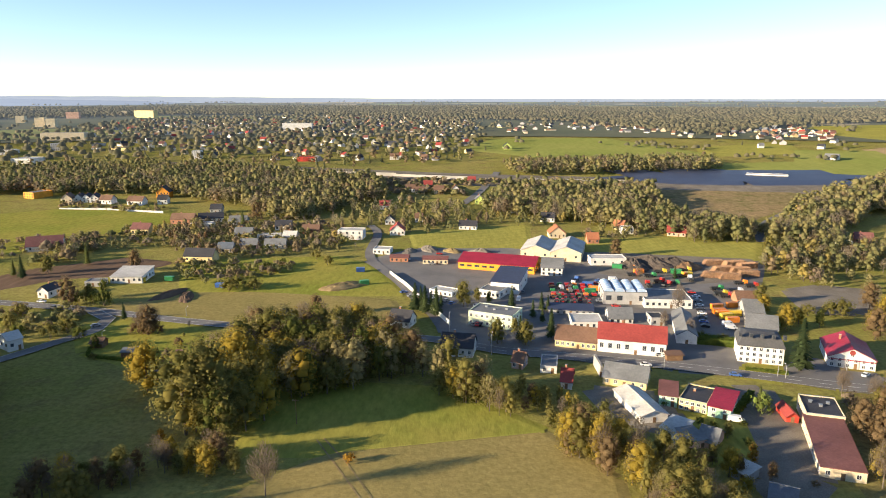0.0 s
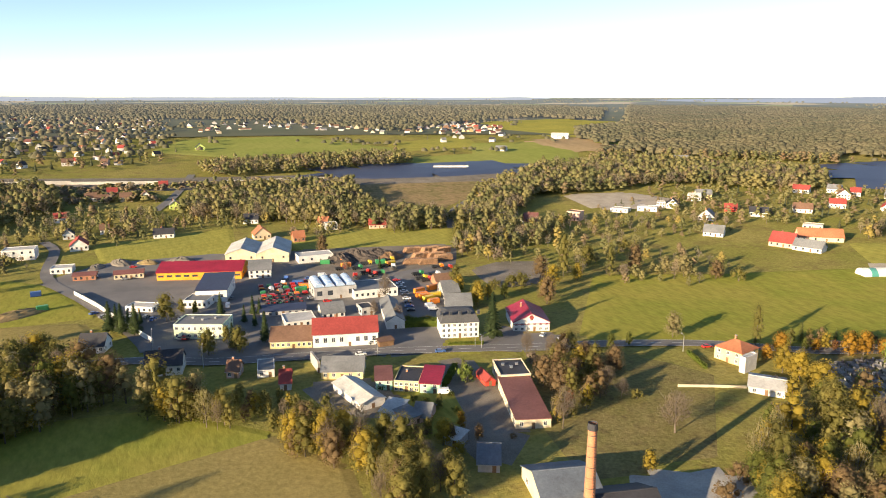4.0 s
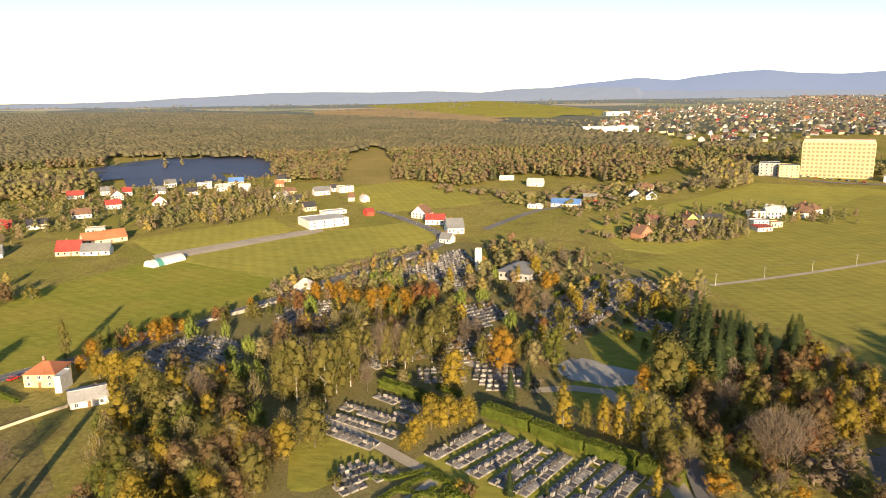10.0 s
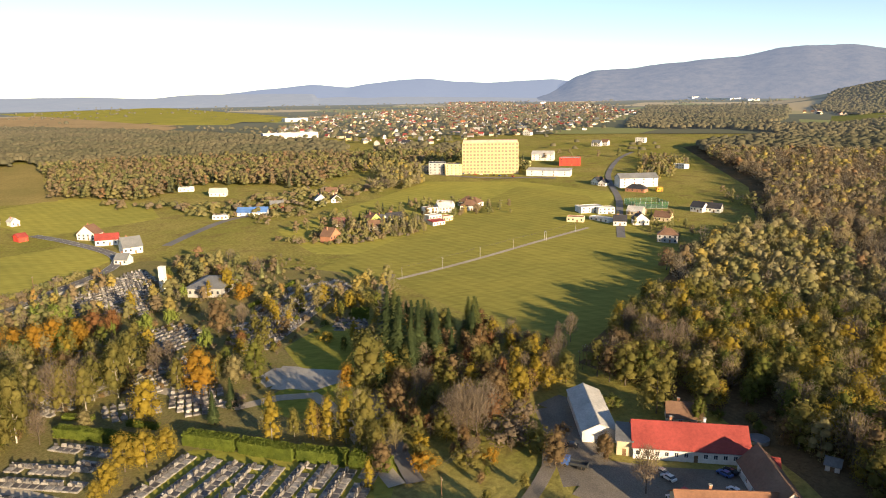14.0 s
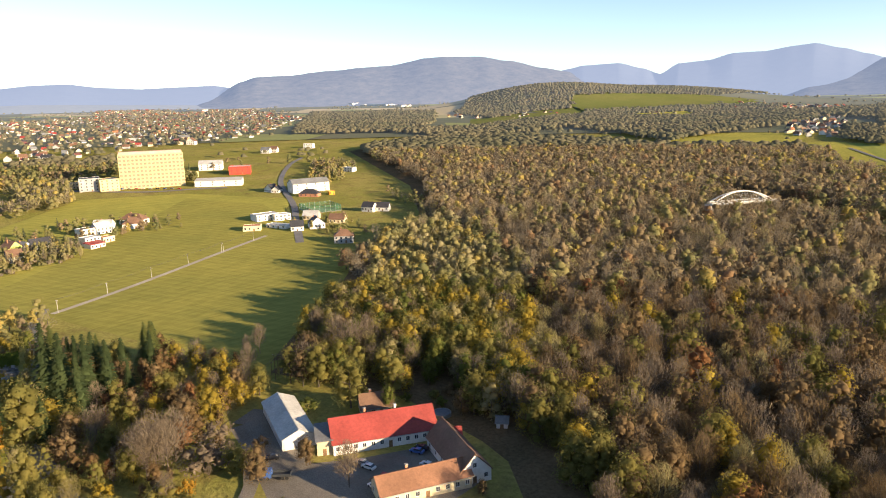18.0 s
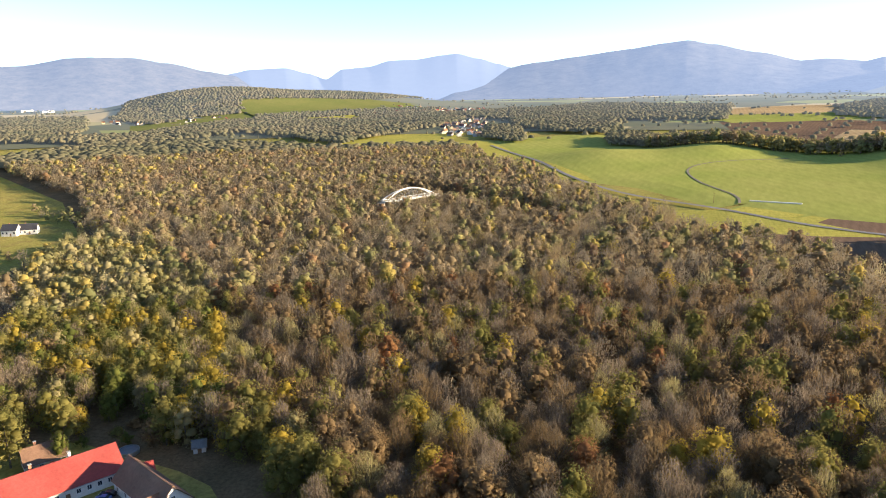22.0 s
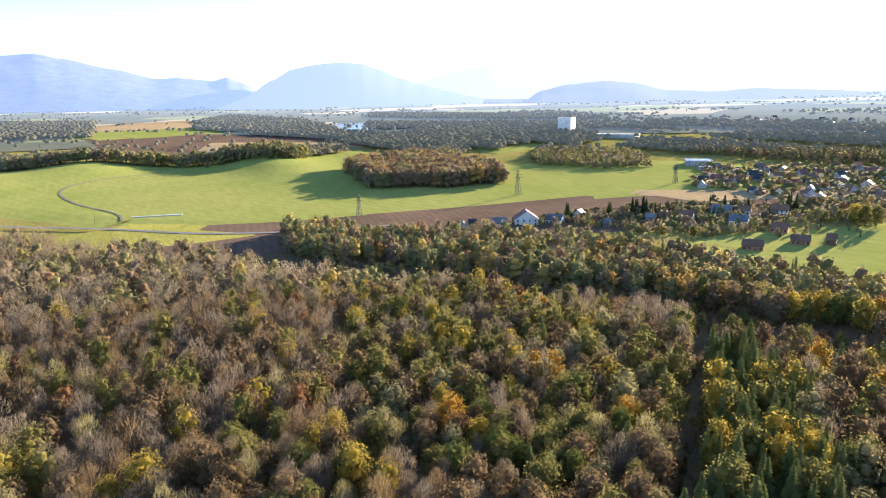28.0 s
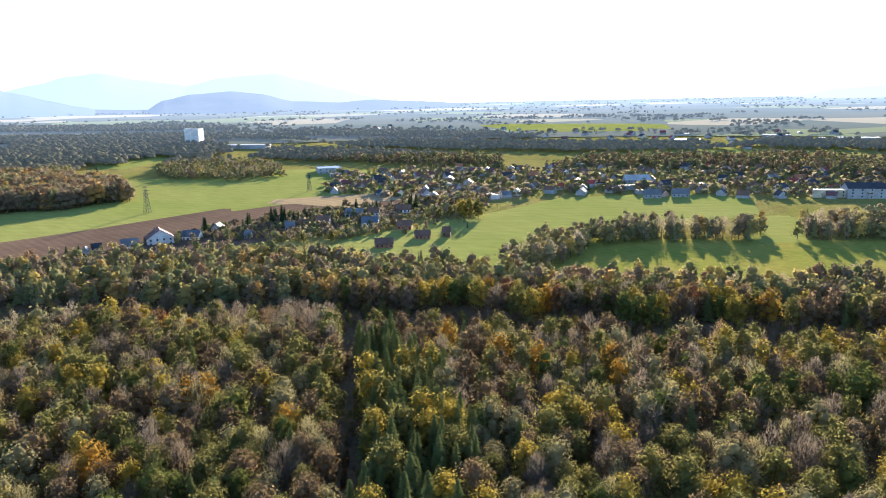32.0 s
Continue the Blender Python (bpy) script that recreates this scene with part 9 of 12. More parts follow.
building("house", "grey house with a brown tiled hipped roof", 408.3, -270.2, -127.0, 13.3, 10.0, 5.1, "hip", 4.2, GREYWALL, R_BROWN, rows=2, cols=5, side=2, chimney=1)
building("house", "white house with a dark pitched roof", 490.1, -352.3, -155.2, 10.8, 9.0, 4.3, "gable", 3.8, WHITE, R_DARK, rows=1, cols=4, side=2, chimney=1)
building("house", "white house with a dark pitched roof", 484.3, -361.7, -142.3, 12.8, 9.0, 3.5, "gable", 3.8, WHITE, R_DARK, rows=1, cols=5, side=2, chimney=1)
building("house", "white house with a brown tiled hipped roof", 584.9, -185.2, -139.0, 20.2, 11.0, 3.8, "hip", 4.6, WHITE, R_BROWN, rows=1, cols=7, side=2, chimney=1)
building("house", "white house with a pale sheet pitched roof", 576.4, -159.4, -131.2, 14.1, 9.0, 4.0, "gable", 3.8, WHITE, R_LIGHT, rows=1, cols=5, side=2, chimney=1)
building("house", "white house with a pale sheet flat roof", 990.2, -597.3, -143.1, 15.6, 9.0, 7.0, "flat", 0.0, WHITE, R_LIGHT, rows=2, cols=6, side=2, chimney=0)
building("house", "white house with a grey pitched roof", 977.1, -513.5, -141.7, 13.7, 9.0, 5.3, "gable", 3.8, WHITE, R_GREY, rows=2, cols=5, side=2, chimney=0)
building("house", "white house with a brown tiled pitched roof", 979.7, -529.4, -142.0, 10.4, 9.0, 5.3, "gable", 3.8, WHITE, R_BROWN, rows=2, cols=4, side=2, chimney=0)
building("house", "white house with a pale sheet flat roof", 716.0, -486.5, -160.5, 15.5, 9.0, 4.8, "flat", 0.0, WHITE, R_LIGHT, rows=2, cols=6, side=2, chimney=0)
building("house", "white house with a brown tiled steep pitched roof", 1198.5, -489.9, -142.2, 15.6, 9.0, 6.0, "gable_front", 5.9, WHITE, R_BROWN, rows=2, cols=6, side=2, chimney=0)
building("house", "white house with a pale sheet flat roof", 1345.7, -442.0, -143.2, 21.0, 9.0, 5.8, "flat", 0.0, WHITE, R_LIGHT, rows=2, cols=7, side=2, chimney=0)
building("warehouse", "white warehouse with a pale sheet flat roof", 3553.7, -2240.5, -88.9, 298.1, 40.0, 36.6, "flat", 0.0, WHITE, R_LIGHT, rows=13, cols=7, side=5, chimney=0, category="warehouse")
building("warehouse", "white warehouse with a pale sheet flat roof", 3407.0, -2482.2, -144.6, 202.7, 40.0, 22.4, "flat", 0.0, WHITE, R_LIGHT, rows=8, cols=7, side=5, chimney=0, category="warehouse")
building("warehouse", "white warehouse with a pale sheet flat roof", 3894.6, -1793.7, -114.7, 129.3, 40.0, 12.1, "flat", 0.0, WHITE, R_LIGHT, rows=4, cols=7, side=5, chimney=0, category="warehouse")
building("warehouse", "white warehouse with a pale sheet flat roof", 2900.2, -1189.3, -160.0, 180.9, 30.0, 11.1, "flat", 0.0, WHITE, R_LIGHT, rows=4, cols=7, side=5, chimney=0, category="warehouse")
building("house", "cream house with a brown tiled pitched roof", 174.9, -124.7, -118.0, 10.5, 8.0, 2.9, "gable", 3.4, CREAM, R_BROWN, rows=1, cols=4, side=2, chimney=1)
building("shed", "white shed with a red pitched roof", 139.7, -128.2, -123.7, 2.3, 6.0, 3.6, "gable", 1.8, WHITE, R_RED, rows=0, cols=1, side=1, chimney=0, category="shed")
building("shed", "white shed with a grey pitched roof", 137.6, -145.8, -140.4, 3.5, 4.0, 2.4, "gable", 1.2, WHITE, R_GREY, rows=0, cols=1, side=1, chimney=0, category="shed")
building("warehouse", "white warehouse with a pale sheet flat roof", 1315.2, -70.5, -83.0, 99.0, 30.0, 10.2, "flat", 0.0, WHITE, R_LIGHT, rows=4, cols=7, side=5, chimney=0, category="warehouse")
building("warehouse", "white warehouse with a pale sheet flat roof", 1878.8, -116.6, -76.0, 60.6, 30.0, 10.1, "flat", 0.0, WHITE, R_LIGHT, rows=3, cols=7, side=5, chimney=0, category="warehouse")
building("house", "grey house with a dark pitched roof", -250.7, -456.4, 155.3, 5.9, 8.0, 4.0, "gable", 3.4, GREYWALL, R_DARK, rows=1, cols=2, side=2, chimney=1)
building("house", "grey house with a grey pitched roof", -270.2, -448.9, 149.0, 11.1, 8.0, 4.4, "gable", 3.4, GREYWALL, R_GREY, rows=2, cols=4, side=2, chimney=1)
building("house", "white house with a maroon steep pitched roof", -292.6, -447.0, 151.8, 17.8, 14.0, 5.5, "gable_front", 5.9, WHITE, R_MAROON, rows=2, cols=6, side=2, chimney=1)
building("house", "white house with a blue-grey pitched roof", -312.9, -437.0, 122.0, 12.6, 9.0, 3.7, "gable", 3.8, WHITE, R_BLUEGREY, rows=1, cols=4, side=2, chimney=1)
building("house", "grey house with a grey steep pitched roof", -342.1, -444.9, 121.7, 7.5, 9.0, 3.9, "gable_front", 3.2, GREYWALL, R_GREY, rows=1, cols=3, side=2, chimney=1)
building("house", "grey house with a grey pitched roof", -339.6, -406.9, 121.3, 4.2, 8.0, 2.8, "gable", 3.4, GREYWALL, R_GREY, rows=1, cols=2, side=2, chimney=1)
building("house", "grey house with a grey pitched roof", -376.2, -401.3, 137.2, 7.3, 8.0, 3.6, "gable", 3.4, GREYWALL, R_GREY, rows=1, cols=3, side=2, chimney=1)
building("house", "salmon house with a brown tiled steep pitched roof", -387.3, -422.6, 120.8, 7.4, 8.0, 4.1, "gable_front", 3.1, PINK, R_BROWN, rows=1, cols=3, side=2, chimney=1)
building("house", "grey house with a grey pitched roof", -442.2, -391.8, 110.6, 15.2, 9.0, 3.9, "gable", 3.8, GREYWALL, R_GREY, rows=1, cols=5, side=2, chimney=1)
building("house", "white house with a brown tiled pitched roof", -455.0, -381.6, 119.4, 9.8, 9.0, 3.5, "gable", 3.8, WHITE, R_BROWN, rows=1, cols=3, side=2, chimney=1)
building("house", "white house with a brown tiled pitched roof", -472.3, -363.4, 130.0, 13.1, 9.0, 4.7, "gable", 3.8, WHITE, R_BROWN, rows=2, cols=5, side=2, chimney=1)
building("house", "grey house with a brown tiled pitched roof", -405.2, -393.4, 120.3, 11.1, 9.0, 3.7, "gable", 3.8, GREYWALL, R_BROWN, rows=1, cols=4, side=2, chimney=1)
building("house", "white house with a blue-grey pitched roof", -421.1, -357.0, 119.7, 12.7, 9.0, 3.6, "gable", 3.8, WHITE, R_BLUEGREY, rows=1, cols=5, side=2, chimney=1)
building("house", "brick house with a brown pitched roof", -369.2, -301.2, 127.7, 12.4, 9.0, 3.0, "gable", 3.4, BRICKWALL, R_BROWN, rows=1, cols=4, side=2, chimney=1)
building("house", "brick house with a brown tiled pitched roof", -424.7, -325.1, 119.4, 11.0, 9.0, 3.2, "gable", 3.8, BRICKWALL, R_BROWN, rows=1, cols=4, side=2, chimney=1)
building("house", "brick house with a brown pitched roof", -405.4, -294.5, 128.9, 11.1, 9.0, 2.8, "gable", 3.2, BRICKWALL, R_BROWN, rows=1, cols=4, side=2, chimney=1)
building("house", "wooden house with a brown tiled pitched roof", -418.8, -282.0, 119.1, 5.8, 8.0, 4.0, "gable", 3.4, WOOD, R_BROWN, rows=1, cols=2, side=2, chimney=1)
building("warehouse", "grey warehouse with a blue flat roof", -640.4, -607.3, 138.6, 29.0, 30.0, 6.9, "flat", 0.0, GREYWALL, R_BLUE, rows=2, cols=7, side=5, chimney=0, category="warehouse")
building("warehouse", "grey warehouse with a grey flat roof", -615.6, -573.3, 138.9, 13.3, 15.0, 4.7, "flat", 0.0, GREYWALL, R_GREY, rows=2, cols=5, side=3, chimney=0, category="warehouse")
building("warehouse", "grey warehouse with a pale sheet pitched roof", -716.8, -241.6, 121.6, 25.4, 22.0, 5.9, "gable", 4.2, GREYWALL, R_LIGHT, rows=2, cols=7, side=4, chimney=0, category="warehouse")
building("house", "grey house with a grey pitched roof", -645.0, -201.7, 114.1, 15.2, 10.0, 3.8, "gable", 4.2, GREYWALL, R_GREY, rows=1, cols=5, side=2, chimney=1)
building("house", "grey house with a grey pitched roof", -661.1, -180.4, 113.6, 15.1, 10.0, 3.4, "gable", 4.2, GREYWALL, R_GREY, rows=1, cols=5, side=2, chimney=1)
building("house", "grey house with a pale sheet flat roof", -550.3, -394.5, 118.0, 13.9, 9.0, 3.3, "flat", 0.0, GREYWALL, R_LIGHT, rows=1, cols=5, side=2, chimney=0)
building("house", "grey house with a brown tiled pitched roof", -575.1, -488.7, 118.5, 12.4, 9.0, 3.4, "gable", 3.8, GREYWALL, R_BROWN, rows=1, cols=4, side=2, chimney=1)
building("warehouse", "grey warehouse with a dark pitched roof", -719.0, -36.4, 111.0, 30.3, 20.0, 8.5, "gable", 4.2, GREYWALL, R_DARK, rows=3, cols=7, side=4, chimney=0, category="warehouse")
building("warehouse", "cream warehouse with a grey flat roof", -711.8, -62.9, 111.3, 27.6, 14.0, 6.1, "flat", 0.0, CREAM, R_GREY, rows=2, cols=7, side=3, chimney=0, category="warehouse")
building("house", "grey house with a grey steep pitched roof", -243.0, -456.7, 150.8, 5.1, 9.0, 4.0, "gable_front", 2.2, GREYWALL, R_GREY, rows=1, cols=2, side=2, chimney=1)
building("house", "white house with a blue-grey flat roof", -272.5, -452.5, 169.5, 7.0, 9.0, 3.8, "flat", 0.0, WHITE, R_BLUEGREY, rows=1, cols=2, side=2, chimney=0)

# ---------------------------------------------------------------- old works, villa and cemetery buildings
building("old_works", "old works building with a weathered grey roof", 94.5, 134.8, -14.5, 15.7, 20.0, 3.3, "gable", 4.0, CREAM, R_BLUEGREY, rows=1, cols=9, win=(1.8, 1.6), category="factory")
building("old_works", "old works wing with a dark patched roof", 101.9, 119.6, -14.0, 15.8, 19.0, 3.2, "gable", 4.2, CREAM, R_DARK, rows=1, cols=6, category="factory")
building("villa", "cream villa with an orange hipped roof", 210.3, 187.0, -77.8, 11.2, 12.0, 5.0, "hip", 3.0, YELLOW, R_ORANGE, rows=2, cols=3, side=2, chimney=1)
building("villa_annex", "tall white annex beside the villa", 205.0, 176.4, -77.5, 2.3, 8.0, 5.8, "flat", 0.0, WHITE, R_LIGHT, rows=0, cols=1, door=0, category="annex")
building("garage", "white garage with a pale sheet roof", 197.6, 161.2, -49.7, 11.6, 13.0, 2.5, "gable", 1.6, WHITE, R_LIGHT, rows=1, cols=3, category="garage")
building("chapel", "small white domed chapel by the road", 333.4, 134.5, -98.2, 9.7, 8.0, 4.8, "hip", 4.0, WHITE, R_LIGHT, rows=1, cols=2, category="chapel")
building("crematorium", "pale ceremonial hall with a broad grey hipped roof", 383.5, 24.5, -109.7, 17.8, 26.0, 5.2, "hip", 3.5, GREYWALL, R_GREY, rows=1, cols=6, over=1.6, category="ceremony hall")
building("bell_tower", "slim white cemetery bell tower", 391.4, 50.8, -111.4, 3.0, 3.0, 13.5, "flat", 0.0, WHITE, R_LIGHT, rows=0, cols=1, door=0, category="tower")
tower_block = building("tower_block", "long yellow nine-storey tower block", 772.5, -269.0, -107.5, 65.0, 16.0, 35.5, "flat", 0.0, TOWERWALL, R_GREY, rows=9, cols=16, side=2, win=(2.6, 2.2), category="apartment block", faces="f", glass=HAZEPANE)
part("attic_storey", [box(-31.5, -7.0, 35.6, 31.5, 7.0, 38.5)], PINK, tower_block, "salmon top storey")
building("silo_tower", "pale concrete grain silo tower", -777.5, -1053.7, 118.8, 25.6, 22.0, 30.1, "flat", 0.0, WHITE, R_LIGHT, rows=0, cols=1, door=0, category="silo")

# ---------------------------------------------------------------- farm
building("farmhouse", "long white farmhouse with a bright red roof", 158.3, -114.7, -115.2, 31.2, 13.0, 3.6, "gable", 5.0, WHITE, R_RED, rows=1, cols=12, chimney=2)
building("barn", "white metal barn with a ribbed pale roof", 184.0, -97.4, -107.0, 10.2, 29.4, 3.8, "gable_front", 2.2, WHITE, R_LIGHT, rows=0, cols=1, category="barn")
building("barn_annex", "small grey-roofed annex between barn and house", 164.7, -98.2, -119.2, 4.3, 8.0, 4.5, "mono", 1.5, CREAM, R_GREY, rows=1, cols=1, category="annex")
building("farm_wing", "farm wing with a steep dark tiled roof", 131.3, -120.9, -110.3, 9.7, 23.4, 3.6, "gable_front", 5.0, WHITE, R_BROWN, rows=1, cols=3, side=5, category="farmhouse")
building("farm_wing", "low farm wing with an orange-brown tiled roof", 128.0, -104.9, -110.0, 24.9, 9.0, 3.5, "gable", 3.0, CREAM, R_OLDTILE, rows=1, cols=9, chimney=1, category="farmhouse")

# ---------------------------------------------------------------- chimney, bridge, pylons, poles
brick_chimney(92.3, 120.5, 26.6, 1.5, 1.0)
arch_bridge(245.0, -529.5, -114.0, 60.0, 20.2, 11.8)
pylon(-192.3, -546.5, 19.1, -49)
pylon(-356.4, -558.3, 25.0, -63)
pylon(-521.0, -522.9, 20.1, -75)
pole("power_pole", "wooden power pole in a field", 6.2, -623.8, 9.3, mat=WOOD)
pole("power_pole", "wooden power pole in a field", -528.2, -301.6, 6.0, mat=WOOD)
pole("power_pole", "wooden power pole in a field", -803.7, -235.6, 8.4, mat=WOOD)
pole("power_pole", "pale concrete power pole beside the field path", 374.9, -77.6, 7.0, rot=20, mat=CONCRETE)
pole("power_pole", "pale concrete power pole beside the field path", 391.1, -105.8, 7.0, rot=20, mat=CONCRETE)
pole("power_pole", "pale concrete power pole beside the field path", 407.9, -135.2, 7.0, rot=20, mat=CONCRETE)
pole("power_pole", "pale concrete power pole beside the field path", 424.0, -163.7, 7.0, rot=20, mat=CONCRETE)
pole("power_pole", "pale concrete power pole beside the field path", 439.2, -192.8, 7.0, rot=20, mat=CONCRETE)
pole("power_pole", "pale concrete power pole beside the field path", 437.9, -193.5, 7.0, rot=20, mat=CONCRETE)
pole("power_pole", "pale concrete power pole beside the field path", 456.7, -225.0, 7.0, rot=20, mat=CONCRETE)
for dy in (-0.7, 0.7):
    wire([(x, y + dy, ground(x, y) + 7.6) for x, y in [(375, -78), (391, -106), (408, -135), (424, -164), (439, -193), (438, -194), (457, -225)]], 0.8)
pole("power_pole", "slender wooden power pole at the wood edge", 222.2, -113.8, 10.0, mat=WOOD)
pole("power_pole", "slender wooden power pole at the wood edge", 156.0, -41.0, 5.6, mat=WOOD)
pole("power_pole", "slender wooden power pole at the wood edge", 225.3, -116.7, 8.8, mat=WOOD)
pole("power_pole", "slender wooden power pole at the wood edge", 227.3, -115.0, 5.6, mat=WOOD)
for dx in (-0.7, 0.7):
    wire([(156.0 + dx, -41.0, 8.6), (225.3 + dx, -116.7, 8.6)], 1.2)
pole("street_lamp", "galvanised street lamp beside the road", 2.6, 286.4, 10.0, 1.6, 80)
pole("street_lamp", "galvanised street lamp beside the road", 83.5, 247.6, 5.6, 1.6, 80)
pole("street_lamp", "galvanised street lamp beside the road", 125.0, 238.3, 5.2, 1.6, 80)
pole("street_lamp", "galvanised street lamp beside the road", -141.3, 274.1, 6.1, 1.6, 80)
pole("street_lamp", "galvanised street lamp beside the road", 123.1, 240.4, 4.3, 1.6, 80)
pole("street_lamp", "galvanised street lamp beside the road", 196.9, 201.3, 7.1, 1.6, 80)
pole("street_lamp", "galvanised street lamp beside the road", 19.4, 263.9, 8.6, 1.6, 80)
pole("street_lamp", "galvanised street lamp beside the road", -121.5, 314.9, 4.1, 1.6, 80)
pole("street_lamp", "galvanised street lamp beside the road", -56.3, 294.2, 5.2, 1.6, 80)
pole("street_lamp", "galvanised street lamp beside the road", 151.4, 245.7, 4.5, 1.6, 80)
pole("power_pole", "wooden power pole in the meadow", -46.2, 202.5, 8.7, mat=WOOD)
pole("power_pole", "wooden power pole in the meadow", 402.1, 116.5, 10.6, mat=WOOD)

# ---------------------------------------------------------------- walls, hedges, yard things
wall_line("garden_wall", "low white garden wall beside the villa", [(170, 175), (182, 169), (191, 164)], 1.1, 0.25, CREAM)
wall_line("cemetery_wall", "pale cemetery wall beside the road", [(258, 183), (275, 167), (294, 155), (312, 144), (325, 135), (355, 124), (389, 108), (420, 94)], 1.8, 0.4, CONCRETE)
wall_line("works_wall", "white works wall along the lane", [(-31, 394), (-20, 367), (-7, 328), (3, 300)], 2.4, 0.3, WHITE)
wall_line("noise_wall", "long pale motorway noise wall", [(-338, 861), (-249, 843), (-149, 820), (-54, 796), (29, 766)], 5, 0.5, CONCRETE)
wall_line("noise_wall", "long pale motorway noise wall", [(90, 756), (156, 749), (196, 739)], 4, 0.5, CONCRETE)
wall_line("estate_wall", "long white wall before the houses", [(-328, 588), (-282, 587), (-235, 577)], 2.0, 0.3, WHITE)
wall_line("silage_wrap", "long white wrapped bale row in the field", [(-22, -634), (-61, -626)], 2.0, 2.0, WHITE, "bale row")
hedge(103.5, 276.5, 119.0, 273.0, 2.4, 2.6, 91, "broad clipped green hedge beside the works gate")
for kind, x, y, h in (("spruce", 42, 312, 9), ("spruce", 45.5, 305, 8), ("spruce", 47.5, 322.5, 10), ("spruce", 50.5, 322, 8.5), ("oak", 31, 288, 8), ("bare_tree", 98.6, 296, 9), ("spruce", 131, 381, 8), ("spruce", -6, 326, 9), ("spruce", -1, 330, 7), ("green_tree", 23, 335, 7), ("oak", 17, 338, 8)):
    tree(kind, x, y, h, group="trees in the works yard")
for kind, x, y, h in (("green_bush", 81, 203, 2.6), ("green_bush", 83.5, 199, 3.2), ("oak", 85.5, 192.5, 6), ("orange_tree", 86.5, 178, 6.5), ("green_bush", 94, 201, 2.4), ("bush", 77, 194, 3), ("brown_tree", 88, 169, 6), ("bush", 79, 186, 3.4), ("green_bush", 90, 189, 2.8), ("oak", 75, 177, 7), ("brown_bush", 98, 166, 2.2), ("brown_tree", 80, 171, 7)):
    tree(kind, x, y, h, group="trees and shrubs in the gardens")
hedge(223, 64, 214, 48, 3.2, 3.4, 71)
hedge(214, 48, 205, 34, 3.2, 3.4, 72)
hedge(206, 25, 197, 10, 4, 4.2, 73)
hedge(196, 9, 186, -6, 4, 4.2, 74)
hedge(186, -7, 179, -20, 4, 4.2, 75)
hedge(179, -21, 172, -31, 4, 4, 76)
hedge(344, 6, 387, -19, 1.6, 2, 77)
hedge(312, -40, 310, -48, 3, 5, 78)
hedge(235, 65, 231, 55, 2, 1.8, 79)
hedge(224, 44, 218, 34, 2, 1.8, 80)
hedge(157, 43, 166, 36, 1.6, 1.1, 81, "low clipped ornamental box hedge")
hedge(166, 36, 164, 30, 1.6, 1.1, 82, "low clipped ornamental box hedge")
hedge(152, 39, 161, 32, 1.6, 1.1, 83, "low clipped ornamental box hedge")
hedge(161, 29, 151, 30, 1.6, 1.1, 84, "low clipped ornamental box hedge")
hedge(151, 46, 157, 43, 1.6, 1.1, 85, "low clipped ornamental box hedge")
hedge(155, 22, 162, 28, 1.6, 1.1, 86, "low clipped ornamental box hedge")
hedge(191, 183, 197, 199, 1.2, 1.8, 7, "clipped golden garden hedge beside the villa")
polytunnel(383.4, 246.1, -20, 24, 4.5)
pool(156.6, -137.6, 3.0)
log_stack(164.3, 411.6, 2, 12, 3.4, 87)
log_stack(164.3, 395.9, 6, 13, 3.4, 88)
log_stack(176.1, 408.5, 10, 14, 3.4, 89)
log_stack(181.3, 403.0, 14, 13, 3.4, 90)
log_stack(153.8, 383.9, -10, 12, 3.4, 91)
log_stack(162.0, 380.1, -6, 12, 3.4, 92)
log_stack(174.9, 385.7, -2, 12, 3.4, 93)
log_stack(173.1, 393.1, 2, 12, 3.4, 94)
heap("scrap_mound", "dark heap of scrap and brushwood", 115.2, 410.5, 16, 9, 5, BRUSH, 95)
heap("scrap_mound", "dark heap of scrap and brushwood", 126.2, 412.9, 18, 9, 6, BRUSH, 96)
heap("scrap_mound", "dark heap of scrap and brushwood", 139.0, 409.8, 18, 9, 5.5, BRUSH, 97)
heap("scrap_mound", "brown heap of timber waste", 145.7, 404.3, 12, 8, 4, WOOD, 98)
heap("gravel_mound", "pale heap of gravel", -22.2, 450.2, 8, 5, 2.2, GRAVEL, 99)
heap("gravel_mound", "grey heap of gravel", -9.2, 456.6, 11, 6, 2.4, GRAVEL, 100)
heap("rubble_mound", "low brown heap of rubble", 5.9, 450.1, 8, 5, 2.2, MOOR, 101)
heap("gravel_mound", "grey heap of gravel", 24.5, 446.9, 9, 6, 3, GRAVEL, 102)
heap("earth_mound", "earth mound overgrown with weeds", -53.8, 367.2, 16, 7, 2.5, MOOR, 103)
heap("earth_mound", "low mound of dark earth", -143.5, 351.5, 14, 5, 2, PLOUGH, 104)
heap("earth_mound", "low mound of dark earth", -132.8, 346.4, 12, 4, 1.5, PLOUGH, 105)
vehicle("car", "white", 130.2, 344.6, -12)
vehicle("car", "silver", 128.2, 336.6, -12)
vehicle("car", "white", 126.3, 328.9, -12)
vehicle("car", "black", 124.2, 322.3, -12)
vehicle("car", "white", 122.7, 316.0, -12)
vehicle("car", "grey", 120.8, 309.9, -12)
vehicle("car", "blue", 118.9, 303.2, -12)
vehicle("car", "black", 117.3, 296.8, -12)
vehicle("car", "red", 130.4, 351.8, -12)
vehicle("car", "silver", 128.0, 341.6, -12)
vehicle("van", "white", 127.6, 293.7, 0)
vehicle("van", "white", 128.3, 299.2, 10)
vehicle("van", "white", 92.5, 203.4, -20)
vehicle("car", "white", 88.5, 260.0, -5)
vehicle("car", "silver", 86.2, 261.2, -5)
